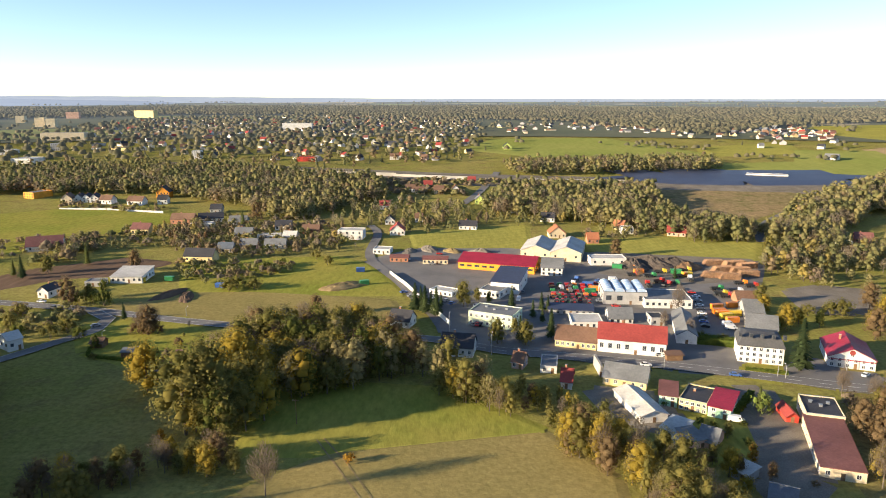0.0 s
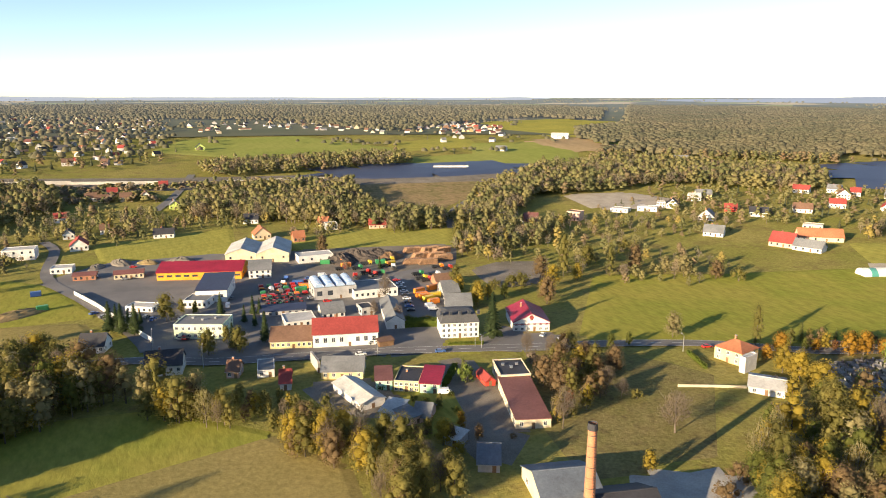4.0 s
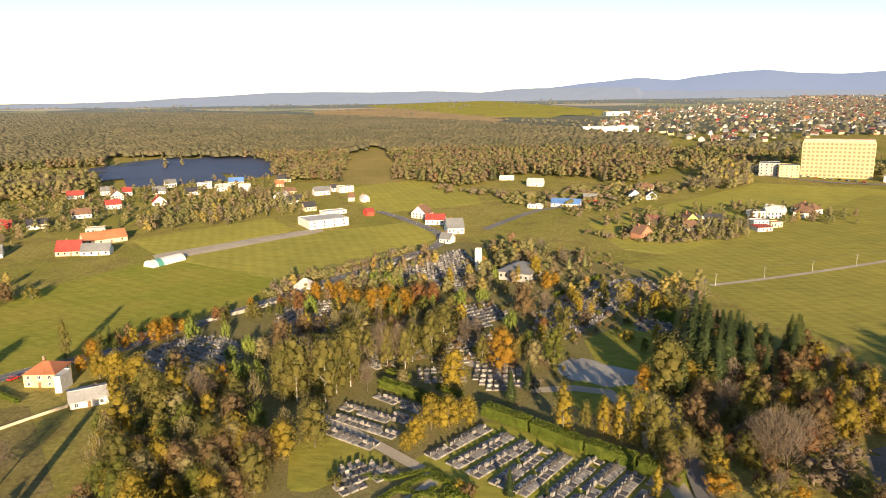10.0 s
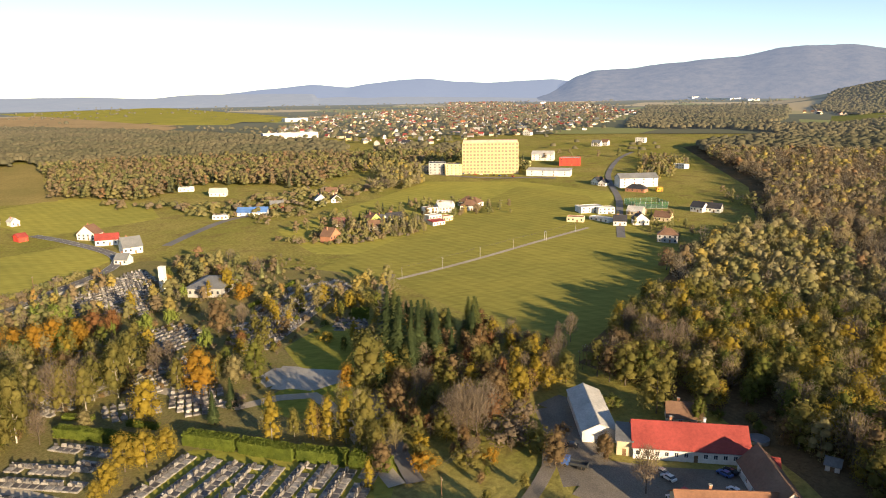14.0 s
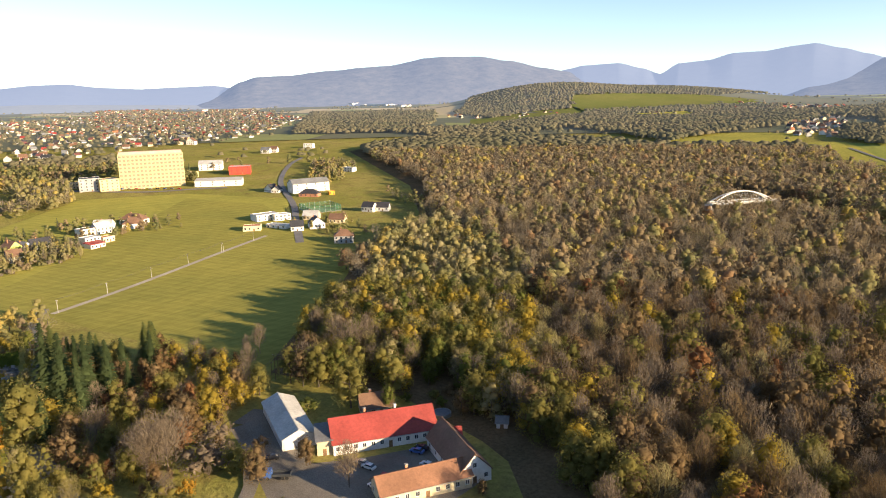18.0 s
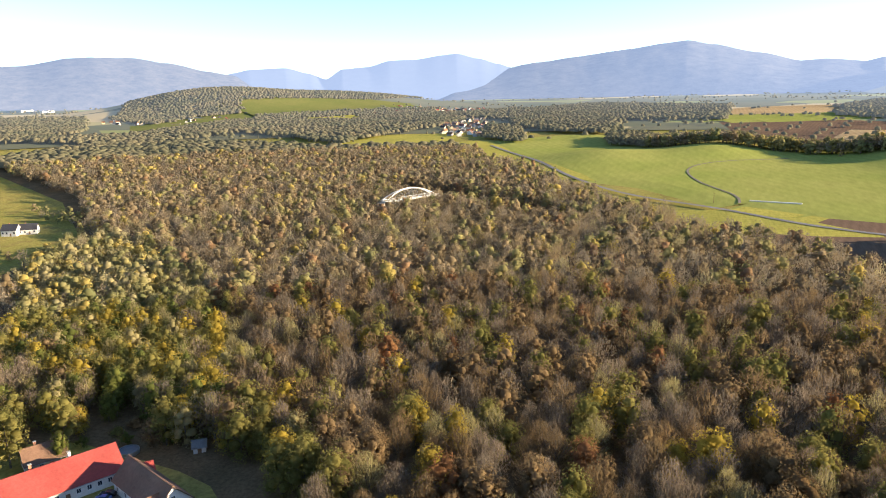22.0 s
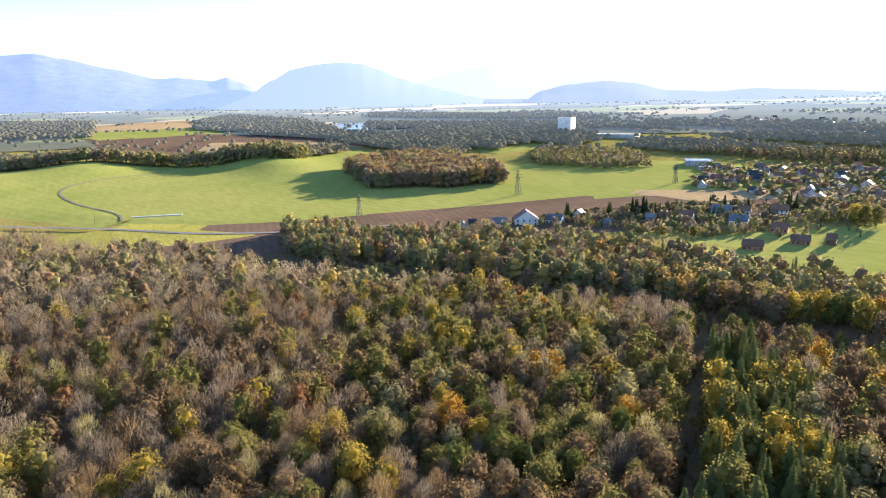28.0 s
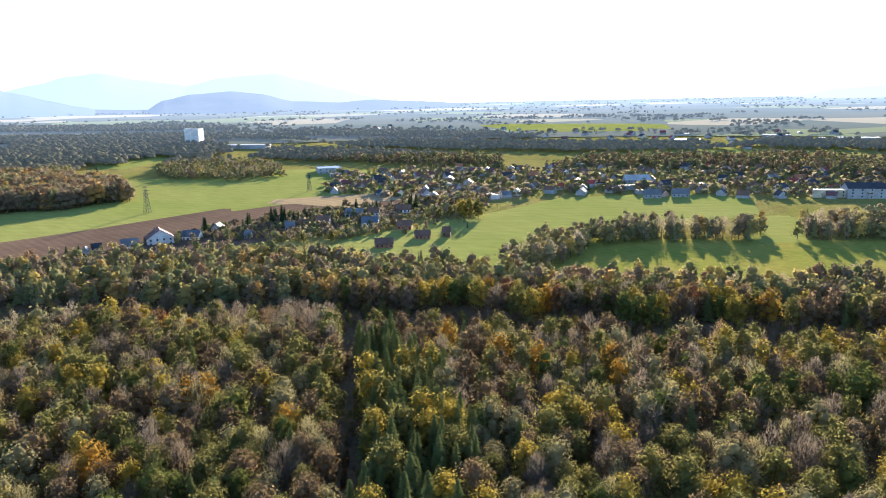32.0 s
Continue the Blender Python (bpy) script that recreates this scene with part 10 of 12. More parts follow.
vehicle("car", "black", 16.7, 299.5, 75)
vehicle("car", "silver", 13.7, 300.3, 75)
vehicle("car", "red", 15.5, 299.5, 75)
vehicle("car", "white", 77.5, 250.5, -5)
vehicle("car", "blue", -20.7, 353.8, 30)
vehicle("car", "silver", -16.5, 346.3, 30)
vehicle("car", "red", -12.2, 341.1, 30)
vehicle("car", "grey", -8.2, 341.1, 60)
vehicle("car", "white", -4.7, 343.2, 60)
vehicle("car", "black", -1.8, 336.1, 60)
vehicle("car", "silver", 1.6, 338.1, 60)
vehicle("car", "blue", 4.4, 333.1, 60)
vehicle("car", "white", 16.9, 328.2, 10)
vehicle("car", "silver", 21.1, 330.1, 10)
vehicle("van", "white", 38.4, 340.0, 80)
vehicle("car", "grey", 41.9, 353.6, 80)
vehicle("truck", "blue", 73.8, 376.0, 60)
vehicle("truck", "white", 70.2, 366.7, 60)
vehicle("truck", "grey", 64.3, 353.5, 0)
vehicle("truck", "white", 60.7, 359.0, 10)
vehicle("tractor", "red", 56.8, 334.9, 90)
vehicle("tractor", "red", 59.7, 334.9, 90)
vehicle("tractor", "green", 62.3, 333.9, 90)
vehicle("tractor", "red", 65.4, 333.9, 90)
vehicle("tractor", "red", 68.8, 336.9, 90)
vehicle("tractor", "green", 59.6, 343.0, 90)
vehicle("tractor", "red", 62.5, 343.0, 90)
vehicle("tractor", "red", 65.9, 343.0, 90)
vehicle("tractor", "green", 69.6, 344.0, 90)
vehicle("tractor", "red", 72.5, 340.9, 90)
vehicle("tractor", "orange", 56.1, 343.0, 90)
vehicle("tractor", "red", 72.6, 332.9, 90)
for j, y in enumerate((349.5, 356.0, 362.5, 368.5)):
    for i in range(6):
        if (i, j) not in ((1, 1), (2, 0), (1, 2)):
            vehicle("implement", ("red", "red", "green", "red", "orange")[(i + 2 * j) % 5], 57.5 + 4.1 * i + 0.6 * j, y - 0.5 * i, 84 + 5 * ((i + j) % 3), "farm machines on the dealer's yard")
vehicle("truck", "orange", 111.4, 402.6, 0)
vehicle("truck", "red", 109.1, 387.4, 5)
vehicle("truck", "green", 118.0, 384.8, 10)
vehicle("truck", "yellow", 126.4, 393.3, 0)
vehicle("truck", "red", 119.3, 372.9, 20)
vehicle("truck", "green", 126.0, 369.4, -10)
vehicle("truck", "orange", 135.7, 384.4, 10)
vehicle("truck", "white", 138.6, 377.2, 80)
vehicle("truck", "red", 112.0, 366.2, 90)
vehicle("truck", "yellow", 142.0, 396.6, 0)
vehicle("truck", "red", 121.8, 366.1, 40)
vehicle("truck", "green", 145.8, 357.9, 10)
vehicle("truck", "white", 153.8, 352.5, 5)
vehicle("truck", "red", 145.5, 344.4, 5)
vehicle("truck", "yellow", 144.2, 348.5, 5)
vehicle("truck", "orange", 162.9, 368.5, 0)
vehicle("truck", "red", 166.6, 362.9, 5)
vehicle("car", "silver", 79.1, 336.8, 0)
vehicle("car", "red", 84.9, 328.0, 0)
vehicle("car", "black", 71.5, 325.3, 0)
vehicle("car", "white", 155.5, 240.3, 40)
vehicle("car", "white", -201.5, 335.6, -5)
vehicle("car", "grey", -189.8, 325.5, -5)
vehicle("car", "white", -142.9, 310.7, -8)
vehicle("car", "silver", -156.2, 298.3, 40)
vehicle("car", "white", -20.9, 256.6, 0)
vehicle("car", "white", -22.8, 426.1, 0)
vehicle("car", "silver", -6.7, 414.8, 0)
vehicle("car", "red", -2.3, 440.9, 0)
vehicle("van", "white", 95.5, 378.0, 0)
vehicle("car", "blue", 87.0, 375.8, 0)
vehicle("car", "red", 83.6, 370.0, 10)
vehicle("car", "blue", 107.5, 240.5, -16, "cars on the road")
vehicle("car", "white", 160.6, 232.7, -10, "cars on the road")
vehicle("car", "red", 208.5, 200.2, -10, "cars on the road")
vehicle("car", "blue", 143.2, -115.9, 20, "vehicles in the farmyard")
vehicle("car", "black", 143.7, -118.1, 20, "vehicles in the farmyard")
vehicle("car", "white", 135.3, -112.9, 10, "vehicles in the farmyard")
vehicle("car", "grey", 129.6, -109.4, 60, "vehicles in the farmyard")
vehicle("car", "silver", 132.9, -101.0, 30, "vehicles in the farmyard")
vehicle("car", "white", 136.6, -95.8, 0, "vehicles in the farmyard")
vehicle("truck", "blue", 158.8, -79.8, 50, "vehicles in the farmyard")
vehicle("car", "black", 169.4, -83.6, 60, "vehicles in the farmyard")
vehicle("tractor", "red", 137.6, -99.1, 20, "vehicles in the farmyard")
vehicle("car", "white", 145.8, -100.6, 15, "vehicles in the farmyard")
vehicle("car", "silver", 149.3, -100.4, 20, "vehicles in the farmyard")
vehicle("car", "white", 787.4, -218.9, 20, "cars before the tower block")
vehicle("car", "silver", 782.6, -224.5, 27, "cars before the tower block")
vehicle("car", "black", 777.7, -230.1, 25, "cars before the tower block")
vehicle("car", "blue", 772.8, -235.8, 23, "cars before the tower block")
vehicle("car", "grey", 767.9, -241.5, 21, "cars before the tower block")
vehicle("car", "red", 763.0, -247.1, 28, "cars before the tower block")
vehicle("car", "white", 758.1, -252.8, 26, "cars before the tower block")
vehicle("car", "silver", 753.1, -258.5, 24, "cars before the tower block")
vehicle("car", "black", 748.1, -264.2, 22, "cars before the tower block")
vehicle("car", "blue", 743.0, -269.9, 20, "cars before the tower block")
vehicle("car", "grey", 737.9, -275.6, 27, "cars before the tower block")
vehicle("car", "red", 732.8, -281.3, 25, "cars before the tower block")
container(133.2, 325.1, 16, "orange")
container(131.5, 317.8, 4, "orange")
container(131.8, 309.9, 15, "yellow")
container(131.7, 314.2, 6, "orange")
container(132.3, 304.0, 12, "orange")
container(137.5, 314.2, 0, "yellow")
container(142.0, 327.8, 12, "orange")
container(77.4, 353.4, 8, "green")
container(80.9, 358.8, -16, "orange")
container(114.0, 393.6, 10, "orange")
container(104.3, 405.4, -16, "green")
container(-38.1, 261.5, 5, "white")
container(78.9, 366.7, -20, "blue")
container(135.6, 393.0, -8, "green")
container(139.7, 386.7, 5, "yellow")
container(-43.4, 370.7, 15, "green", 5.0)
container(-48.8, 398.8, 6, "blue", 5.0)
container(-168.4, 375.1, 10, "yellow", 5.0)
container(-121.0, 364.6, -10, "blue", 5.0)
container(-153.6, 377.8, 0, "green", 5.0)

# ---------------------------------------------------------------- cemetery
grave_row(176, 37, 197, 23, 106)
grave_row(172, 30, 194, 15, 107)
grave_row(168, 24, 190, 9, 108)
grave_row(164, 17, 187, 4, 109)
grave_row(161, 11, 185, -2, 110)
grave_row(158, 4, 183, -10, 111)
grave_row(156, -2, 181, -16, 112)
grave_row(156, -9, 176, -20, 113)
grave_row(156, -17, 174, -26, 114)
grave_row(215, 63, 203, 42, 115)
grave_row(205, 72, 194, 47, 116)
grave_row(197, 72, 186, 47, 117)
grave_row(188, 72, 179, 53, 118)
grave_row(201, 54, 197, 47, 119)
grave_field([(242, 168), (265, 161), (260, 137), (239, 125), (218, 124), (216, 142), (228, 163)], -117, 4.2, 120, "crowded rows of stone graves under trees")
grave_field([(360, 97), (411, 92), (441, 68), (406, 53), (346, 54), (350, 82)], -45, 4.2, 121, "crowded rows of pale stone graves")
grave_field([(321, 56), (327, 37), (314, 25), (285, 37), (284, 45)], -43, 4.2, 122, "crowded rows of stone graves")
grave_field([(310, 14), (372, -11), (386, -43), (369, -48), (313, -22), (280, -2), (283, 13)], -28, 4.2, 123, "long rows of pale stone graves beside the path")
grave_field([(314, -32), (302, -47), (291, -42), (293, -30)], -120, 4.2, 124, "rows of stone graves")
grave_field([(307, 133), (322, 119), (304, 100), (273, 97), (286, 122)], -61, 4.5, 125, "rows of stone graves under orange trees")
grave_field([(274, 92), (283, 70), (250, 58), (238, 68), (242, 82)], -126, 4.5, 126, "rows of graves between bare trees")
grave_field([(246, 35), (253, 18), (232, 13), (221, 24), (230, 31)], -86, 4.5, 127, "dark graves in leaf litter")
grave_field([(239, 56), (246, 39), (228, 32), (224, 48)], -77, 4.5, 128, "rows of graves below the hedge")
grave_field([(302, 138), (317, 123), (291, 108), (266, 107), (258, 118)], -11, 4.2, 129, "crowded rows of stone graves under trees")
grave_field([(304, 88), (311, 63), (276, 53), (241, 60), (243, 69)], -37, 4.2, 130, "crowded rows of graves between trees")
grave_field([(276, 53), (281, 30), (253, 22), (246, 35), (251, 49)], -70, 4.2, 131, "rows of graves beside the cemetery path")
grave_field([(164, 61), (173, 51), (168, 43), (157, 49), (151, 55)], -42, 3.2, 132, "small urn graves in a ring")
patch("plaza", "pale paved square in the cemetery", CONCRETE, [(250, 1), (258, -5), (248, -27), (241, -30), (234, -15), (242, -2)], 0.42, 20, "pavement")
patch("lawn", "sunlit cemetery lawn", LAWN, [(174, 77), (188, 72), (175, 51), (166, 55), (155, 65), (155, 70)], 0.33, 20, "lawn")
patch("lawn", "grass verge between grave rows", LAWN, [(173, 41), (200, 23), (177, -29), (144, -18), (141, 21)], 0.33, 20, "lawn")
patch("farm_yard", "worn earth and gravel farmyard", GRAVEL, [(196, -88), (201, -98), (158, -86), (149, -100), (138, -126), (124, -118), (122, -97), (150, -77), (176, -84)], 0.30, 20, "yard")

# ---------------------------------------------------------------- single trees
patch("lawn", "green lawn among the works", LAWN, [(114, 250), (128, 245), (124, 238), (111, 244)], 0.36, 20, "lawn")
tree("spruce", 133.9, 245.8, 21.4, 1.10)
tree("spruce", -148.2, 309.0, 8.6)
tree("spruce", -13.5, 321.8, 14.7, 1.20)
tree("spruce", -8.7, 318.2, 14.2, 1.20)
tree("spruce", -3.3, 314.6, 14.4, 1.20)
tree("spruce", -11.0, 331.2, 10.7)
tree("spruce", -236.5, 378.7, 14.5)
tree("spruce", 32.4, 279.2, 11.7)
tree("spruce", 33.1, 323.5, 12.8)
tree("spruce", 46.1, 282.7, 13.8)
tree("cypress", 103.4, 209.4, 8.5, 1.70)
tree("brown_tree", -128.2, 289.0, 13.7, 1.30)
tree("brown_tree", -185.6, 331.1, 15.4, 1.30)
tree("brown_tree", -60.0, 314.8, 11.1, 1.30)
tree("brown_tree", -20.9, 256.6, 19.6, 1.30)
tree("brown_tree", -11.5, 245.0, 17.8, 1.30)
tree("brown_tree", -181.8, 399.1, 13.6, 1.30)
tree("brown_tree", -150.1, 553.4, 16.0, 1.30)
tree("brown_tree", 110.7, 434.6, 12.9, 1.30)
tree("oak", -177.4, 336.0, 10.7, 1.30)
tree("oak", 22.6, 275.7, 11.8, 1.30)
tree("oak", 34.2, 274.3, 11.5, 1.30)
tree("oak", 210.0, 438.1, 12.9, 1.30)
tree("oak", 157.7, 332.4, 11.5, 1.30)
tree("oak", 9.9, 328.3, 14.3, 1.30)
tree("oak", -44.6, 282.9, 13.8, 1.30)
tree("oak", -34.9, 282.9, 16.3, 1.30)
tree("oak", -54.3, 283.0, 15.1, 1.30)
tree("oak", -67.3, 256.7, 21.8, 1.30)
tree("oak", -75.1, 245.2, 22.0, 1.30)
tree("oak", -78.5, 195.7, 28.8, 1.30)
tree("oak", -72.8, 199.4, 29.3, 1.30)
tree("oak", -229.1, 391.0, 11.6, 1.30)
tree("oak", -189.6, 290.7, 10.2, 1.30)
tree("golden_tree", -100.2, 167.7, 9.3, 1.30)
tree("golden_tree", -103.3, 227.2, 19.5, 1.30)
tree("golden_tree", 77.3, 171.1, 9.0, 1.40)
tree("golden_tree", -70.3, 224.8, 24.5, 1.30)
tree("orange_tree", -84.5, 191.4, 4.3, 1.30)
tree("orange_bush", -26.2, 178.7, 3.5)
tree("golden_tree", 151.6, 293.6, 12.9, 1.30)
tree("golden_tree", 159.9, 299.1, 8.6, 1.30)
tree("golden_tree", 150.9, 314.2, 10.9, 1.30)
tree("golden_tree", 198.0, 410.2, 10.4, 1.30)
tree("golden_tree", 202.7, 305.3, 13.2, 1.30)
tree("golden_tree", 190.4, 293.5, 10.2, 1.30)
tree("green_tree", -175.0, 345.9, 10.4)
tree("green_tree", 168.7, 297.5, 9.1)
tree("green_tree", -142.0, 269.4, 7.2)
tree("green_tree", -57.2, 250.8, 20.3, 1.20)
tree("bare_tree", -62.1, 298.1, 13.2, 1.30)
tree("bare_tree", -45.8, 161.7, 16.0)
tree("bare_tree", -45.7, 290.3, 12.9)
tree("bare_tree", 109.0, 375.5, 9.7)
tree("bare_tree", 110.9, 314.3, 16.4)
tree("bare_tree", 105.2, 282.5, 10.0)
tree("bush", -168.2, 283.2, 7.5)
tree("bush", -198.9, 314.8, 6.8)
tree("bush", -164.8, 290.6, 7.7)
tree("bush", 110.1, 282.5, 3.8, 1.60)
tree("bush", 118.3, 279.0, 3.7, 1.60)
tree("bush", -111.8, 364.7, 6.9, 1.50)
tree("bush", -102.0, 362.6, 6.9, 1.50)
tree("bush", -114.7, 359.2, 7.1, 1.30)
tree("bush", -80.2, 428.6, 7.3)
tree("bush", -70.8, 414.6, 7.1)
tree("bush", 172.1, 314.1, 6.8)
tree("bush", 182.7, 314.0, 8.2)
tree("bush", 188.0, 313.9, 9.5)
tree("twiggy_bush", 134.6, 215.3, 5.9)
tree("twiggy_bush", 205.3, 372.8, 9.5)
tree("green_bush", 134.2, 282.5, 3.8)
tree("green_bush", -98.4, 414.3, 5.3)
tree("green_bush", -105.4, 400.8, 6.9)
tree("green_bush", -156.0, 283.2, 6.2)
tree("green_bush", -182.7, 283.3, 7.5)
tree("green_bush", -96.5, 169.9, 5.7)
tree("green_bush", -88.9, 169.9, 4.9)
tree("green_bush", -110.2, 169.9, 4.8)
tree("green_bush", -85.6, 172.8, 5.0)
tree("larch", -216.0, 410.9, 13.9)
tree("larch", -244.6, 384.2, 11.4)
tree("larch", -155.3, 531.3, 13.3)
tree("poplar", 229.0, 194.2, 17.6)
tree("poplar", 220.6, 321.6, 25.3)
tree("poplar", 244.6, 310.4, 18.5)
tree("pale_tree", 205.2, 216.4, 11.9, 1.30)
tree("pale_tree", 279.2, 304.1, 10.6, 1.30)
tree("pale_tree", 281.8, 292.0, 13.9, 1.30)
tree("brown_tree", 183.9, 281.3, 15.0, 1.30)
tree("brown_tree", 205.9, 322.5, 14.5, 1.30)
tree("brown_tree", 157.8, 194.8, 11.3, 1.30)
tree("brown_tree", 266.8, 316.2, 15.8, 1.30)
tree("brown_tree", 293.9, 280.0, 12.1, 1.30)
tree("brown_tree", 150.1, 202.3, 11.3, 1.30)
tree("brown_tree", 128.7, 187.0, 12.4, 1.30)
tree("brown_tree", 127.2, 195.1, 12.6, 1.30)
tree("golden_tree", 222.8, 311.1, 10.5, 1.30)
tree("golden_tree", 122.7, 134.4, 6.7, 1.30)
tree("golden_tree", 213.9, 161.3, 11.9, 1.30)
tree("golden_tree", 210.7, 151.5, 11.5, 1.30)
tree("golden_tree", 214.9, 169.3, 11.4, 1.30)
tree("orange_tree", 227.9, 181.3, 10.8, 1.30)
tree("orange_tree", 218.7, 180.0, 7.5, 1.30)
tree("oak", 190.6, 132.3, 16.0, 1.30)
tree("oak", 190.9, 126.7, 12.3, 1.30)
tree("oak", 247.0, 335.5, 14.1, 1.30)
tree("oak", 161.7, 120.0, 7.5, 1.30)
tree("bare_tree", 144.5, 148.6, 14.1, 1.60)
tree("bare_tree", 145.9, 175.6, 7.8, 1.40)
tree("bare_tree", 115.1, 165.0, 14.9)
tree("bare_tree", 137.0, 223.2, 11.6)
tree("bare_tree", 189.4, 114.5, 14.2, 1.20)
tree("bare_tree", 144.1, 216.2, 11.6)
tree("larch", 138.3, 109.9, 11.8, 1.20)
tree("larch", 104.4, 213.7, 8.3)
tree("bush", 150.1, 172.9, 4.2)
tree("bush", 307.9, 136.7, 6.8)
tree("bush", 298.7, 284.7, 8.8)
tree("bush", 302.3, 271.7, 8.7)
tree("bush", 290.4, 355.6, 9.7)
tree("green_tree", 172.1, 215.8, 7.4)
tree("green_tree", 181.7, 216.2, 6.3)
tree("twiggy_bush", 155.2, 205.5, 5.8)
tree("twiggy_bush", 253.4, 310.7, 6.9)
tree("twiggy_bush", 201.0, 161.0, 4.6)
tree("twiggy_bush", 182.9, 141.1, 6.3, 1.30)
tree("golden_bush", 136.5, 103.6, 5.8)
tree("golden_bush", 131.6, 95.2, 5.5)
tree("golden_bush", 78.2, 163.6, 5.0)
tree("brown_bush", 141.0, 120.4, 6.2)
tree("brown_bush", 129.9, 113.9, 6.7)
tree("brown_bush", 270.4, 173.5, 6.9)
tree("brown_bush", 70.6, 175.1, 6.7, 1.30)
tree("green_bush", 154.2, 127.3, 5.6)
tree("green_bush", 170.6, 133.8, 4.0)
tree("golden_tree", 214.6, 165.0, 8.8, 1.30)
tree("golden_tree", 211.6, 154.3, 9.9, 1.30)
tree("golden_tree", 168.6, 77.6, 12.8, 1.30)
tree("golden_tree", 223.9, 37.8, 15.4, 1.30)
tree("golden_tree", 193.0, 39.9, 12.1, 1.30)
tree("golden_tree", 182.3, 42.1, 9.8, 1.30)
tree("golden_tree", 193.5, 34.4, 12.1, 1.30)
tree("golden_tree", 178.8, 44.6, 6.5, 1.30)
tree("golden_tree", 198.8, 29.3, 9.9, 1.30)
tree("golden_tree", 227.6, -64.4, 8.1, 1.30)
tree("golden_tree", 203.4, -80.9, 13.5, 1.30)
tree("golden_tree", 209.4, -94.5, 9.0, 1.30)
tree("golden_tree", 253.8, -98.7, 9.8, 1.30)
tree("golden_tree", 376.7, 17.2, 14.6, 1.30)
tree("golden_tree", 336.3, -29.4, 12.4, 1.30)
tree("golden_tree", 327.6, -41.5, 9.8, 1.30)
tree("golden_tree", 423.3, -8.7, 7.2, 1.30)
tree("golden_tree", 262.2, -98.6, 5.6, 1.30)
tree("oak", 190.1, 132.0, 16.8, 1.30)
tree("oak", 150.8, 78.2, 14.5, 1.30)
tree("oak", 177.1, 71.4, 15.7, 1.30)
tree("oak", 185.8, 124.0, 12.0, 1.30)
tree("oak", 202.7, -51.1, 11.0, 1.30)
tree("oak", 185.5, -50.3, 11.1, 1.30)
tree("oak", 229.6, -77.4, 12.0, 1.30)
tree("oak", 190.6, -34.0, 8.8, 1.30)
tree("oak", 350.8, -19.0, 9.0, 1.30)
tree("oak", 251.5, -103.8, 7.5, 1.30)
tree("bare_tree", 193.1, 114.6, 13.8, 1.30)
tree("bare_tree", 240.7, 68.5, 20.0)
tree("bare_tree", 241.2, 61.7, 18.9)
tree("bare_tree", 191.1, -58.7, 16.7, 1.30)
tree("bare_tree", 188.9, -63.8, 17.2, 1.30)
tree("bare_tree", 217.7, 67.4, 12.4)
tree("bare_tree", 154.1, 105.7, 11.8)
tree("bare_tree", 218.6, -51.0, 12.7, 1.40)
tree("bare_tree", 218.5, -99.9, 12.3, 1.20)
tree("bare_tree", 168.5, -53.3, 9.4)
tree("bare_tree", 263.9, 39.5, 14.4)
tree("bare_tree", 264.3, 34.9, 14.4)
tree("bare_tree", 252.6, -117.9, 9.6)
tree("bare_tree", 310.8, 8.9, 13.6)
tree("bare_tree", 247.4, 92.9, 11.6)
tree("brown_tree", 177.5, 96.9, 15.3, 1.30)
tree("brown_tree", 155.6, 113.0, 11.8, 1.30)
tree("brown_tree", 149.5, 98.3, 14.6, 1.30)
tree("brown_tree", 152.8, 90.9, 13.3, 1.30)
tree("brown_tree", 246.0, 110.8, 16.1, 1.30)
tree("brown_tree", 258.9, 106.5, 14.4, 1.30)
tree("brown_tree", 218.0, -43.7, 11.8, 1.30)
tree("brown_tree", 192.3, -53.5, 12.2, 1.30)
tree("brown_tree", 199.4, -13.4, 10.2, 1.30)
tree("brown_tree", 261.7, 69.4, 14.4, 1.30)
tree("brown_tree", 310.1, 19.4, 16.4, 1.30)
tree("brown_tree", 204.5, -73.1, 12.7, 1.30)
tree("brown_tree", 171.6, -28.2, 9.8, 1.30)
tree("brown_tree", 204.6, 117.2, 6.0, 1.30)
tree("brown_tree", 247.9, 86.3, 9.3, 1.30)
tree("cypress", 175.8, 89.8, 12.2)
tree("cypress", 220.4, 142.7, 11.0)
tree("cypress", 217.7, 114.6, 8.8, 1.20)
tree("cypress", 215.6, 110.5, 8.7, 1.20)
tree("cypress", 213.7, 105.8, 9.7, 1.20)
tree("cypress", 236.0, 127.9, 8.3, 1.50)
tree("cypress", 243.8, 124.4, 9.7, 1.20)
tree("cypress", 263.0, 159.1, 8.2)
tree("cypress", 260.2, 142.0, 9.5)
tree("cypress", 296.5, 117.7, 11.6, 1.30)
tree("cypress", 294.1, 103.9, 7.3, 1.30)
tree("cypress", 287.4, 23.4, 10.3, 1.20)
tree("cypress", 324.2, 50.8, 9.8, 1.30)
tree("cypress", 326.7, 41.3, 9.2, 1.20)
tree("cypress", 343.3, 99.3, 12.8, 1.40)
tree("cypress", 343.7, 92.8, 10.7, 1.40)
tree("cypress", 320.5, 64.2, 7.2)
tree("cypress", 369.5, 38.7, 9.6)
tree("cypress", 246.0, 111.9, 6.5)
tree("orange_tree", 252.7, 170.5, 10.5, 1.30)
tree("orange_tree", 258.2, 168.1, 10.7, 1.30)
tree("orange_tree", 265.4, 165.0, 7.7, 1.30)
tree("orange_tree", 245.6, 179.4, 5.6, 1.30)
tree("orange_tree", 303.6, 151.2, 6.7, 1.30)
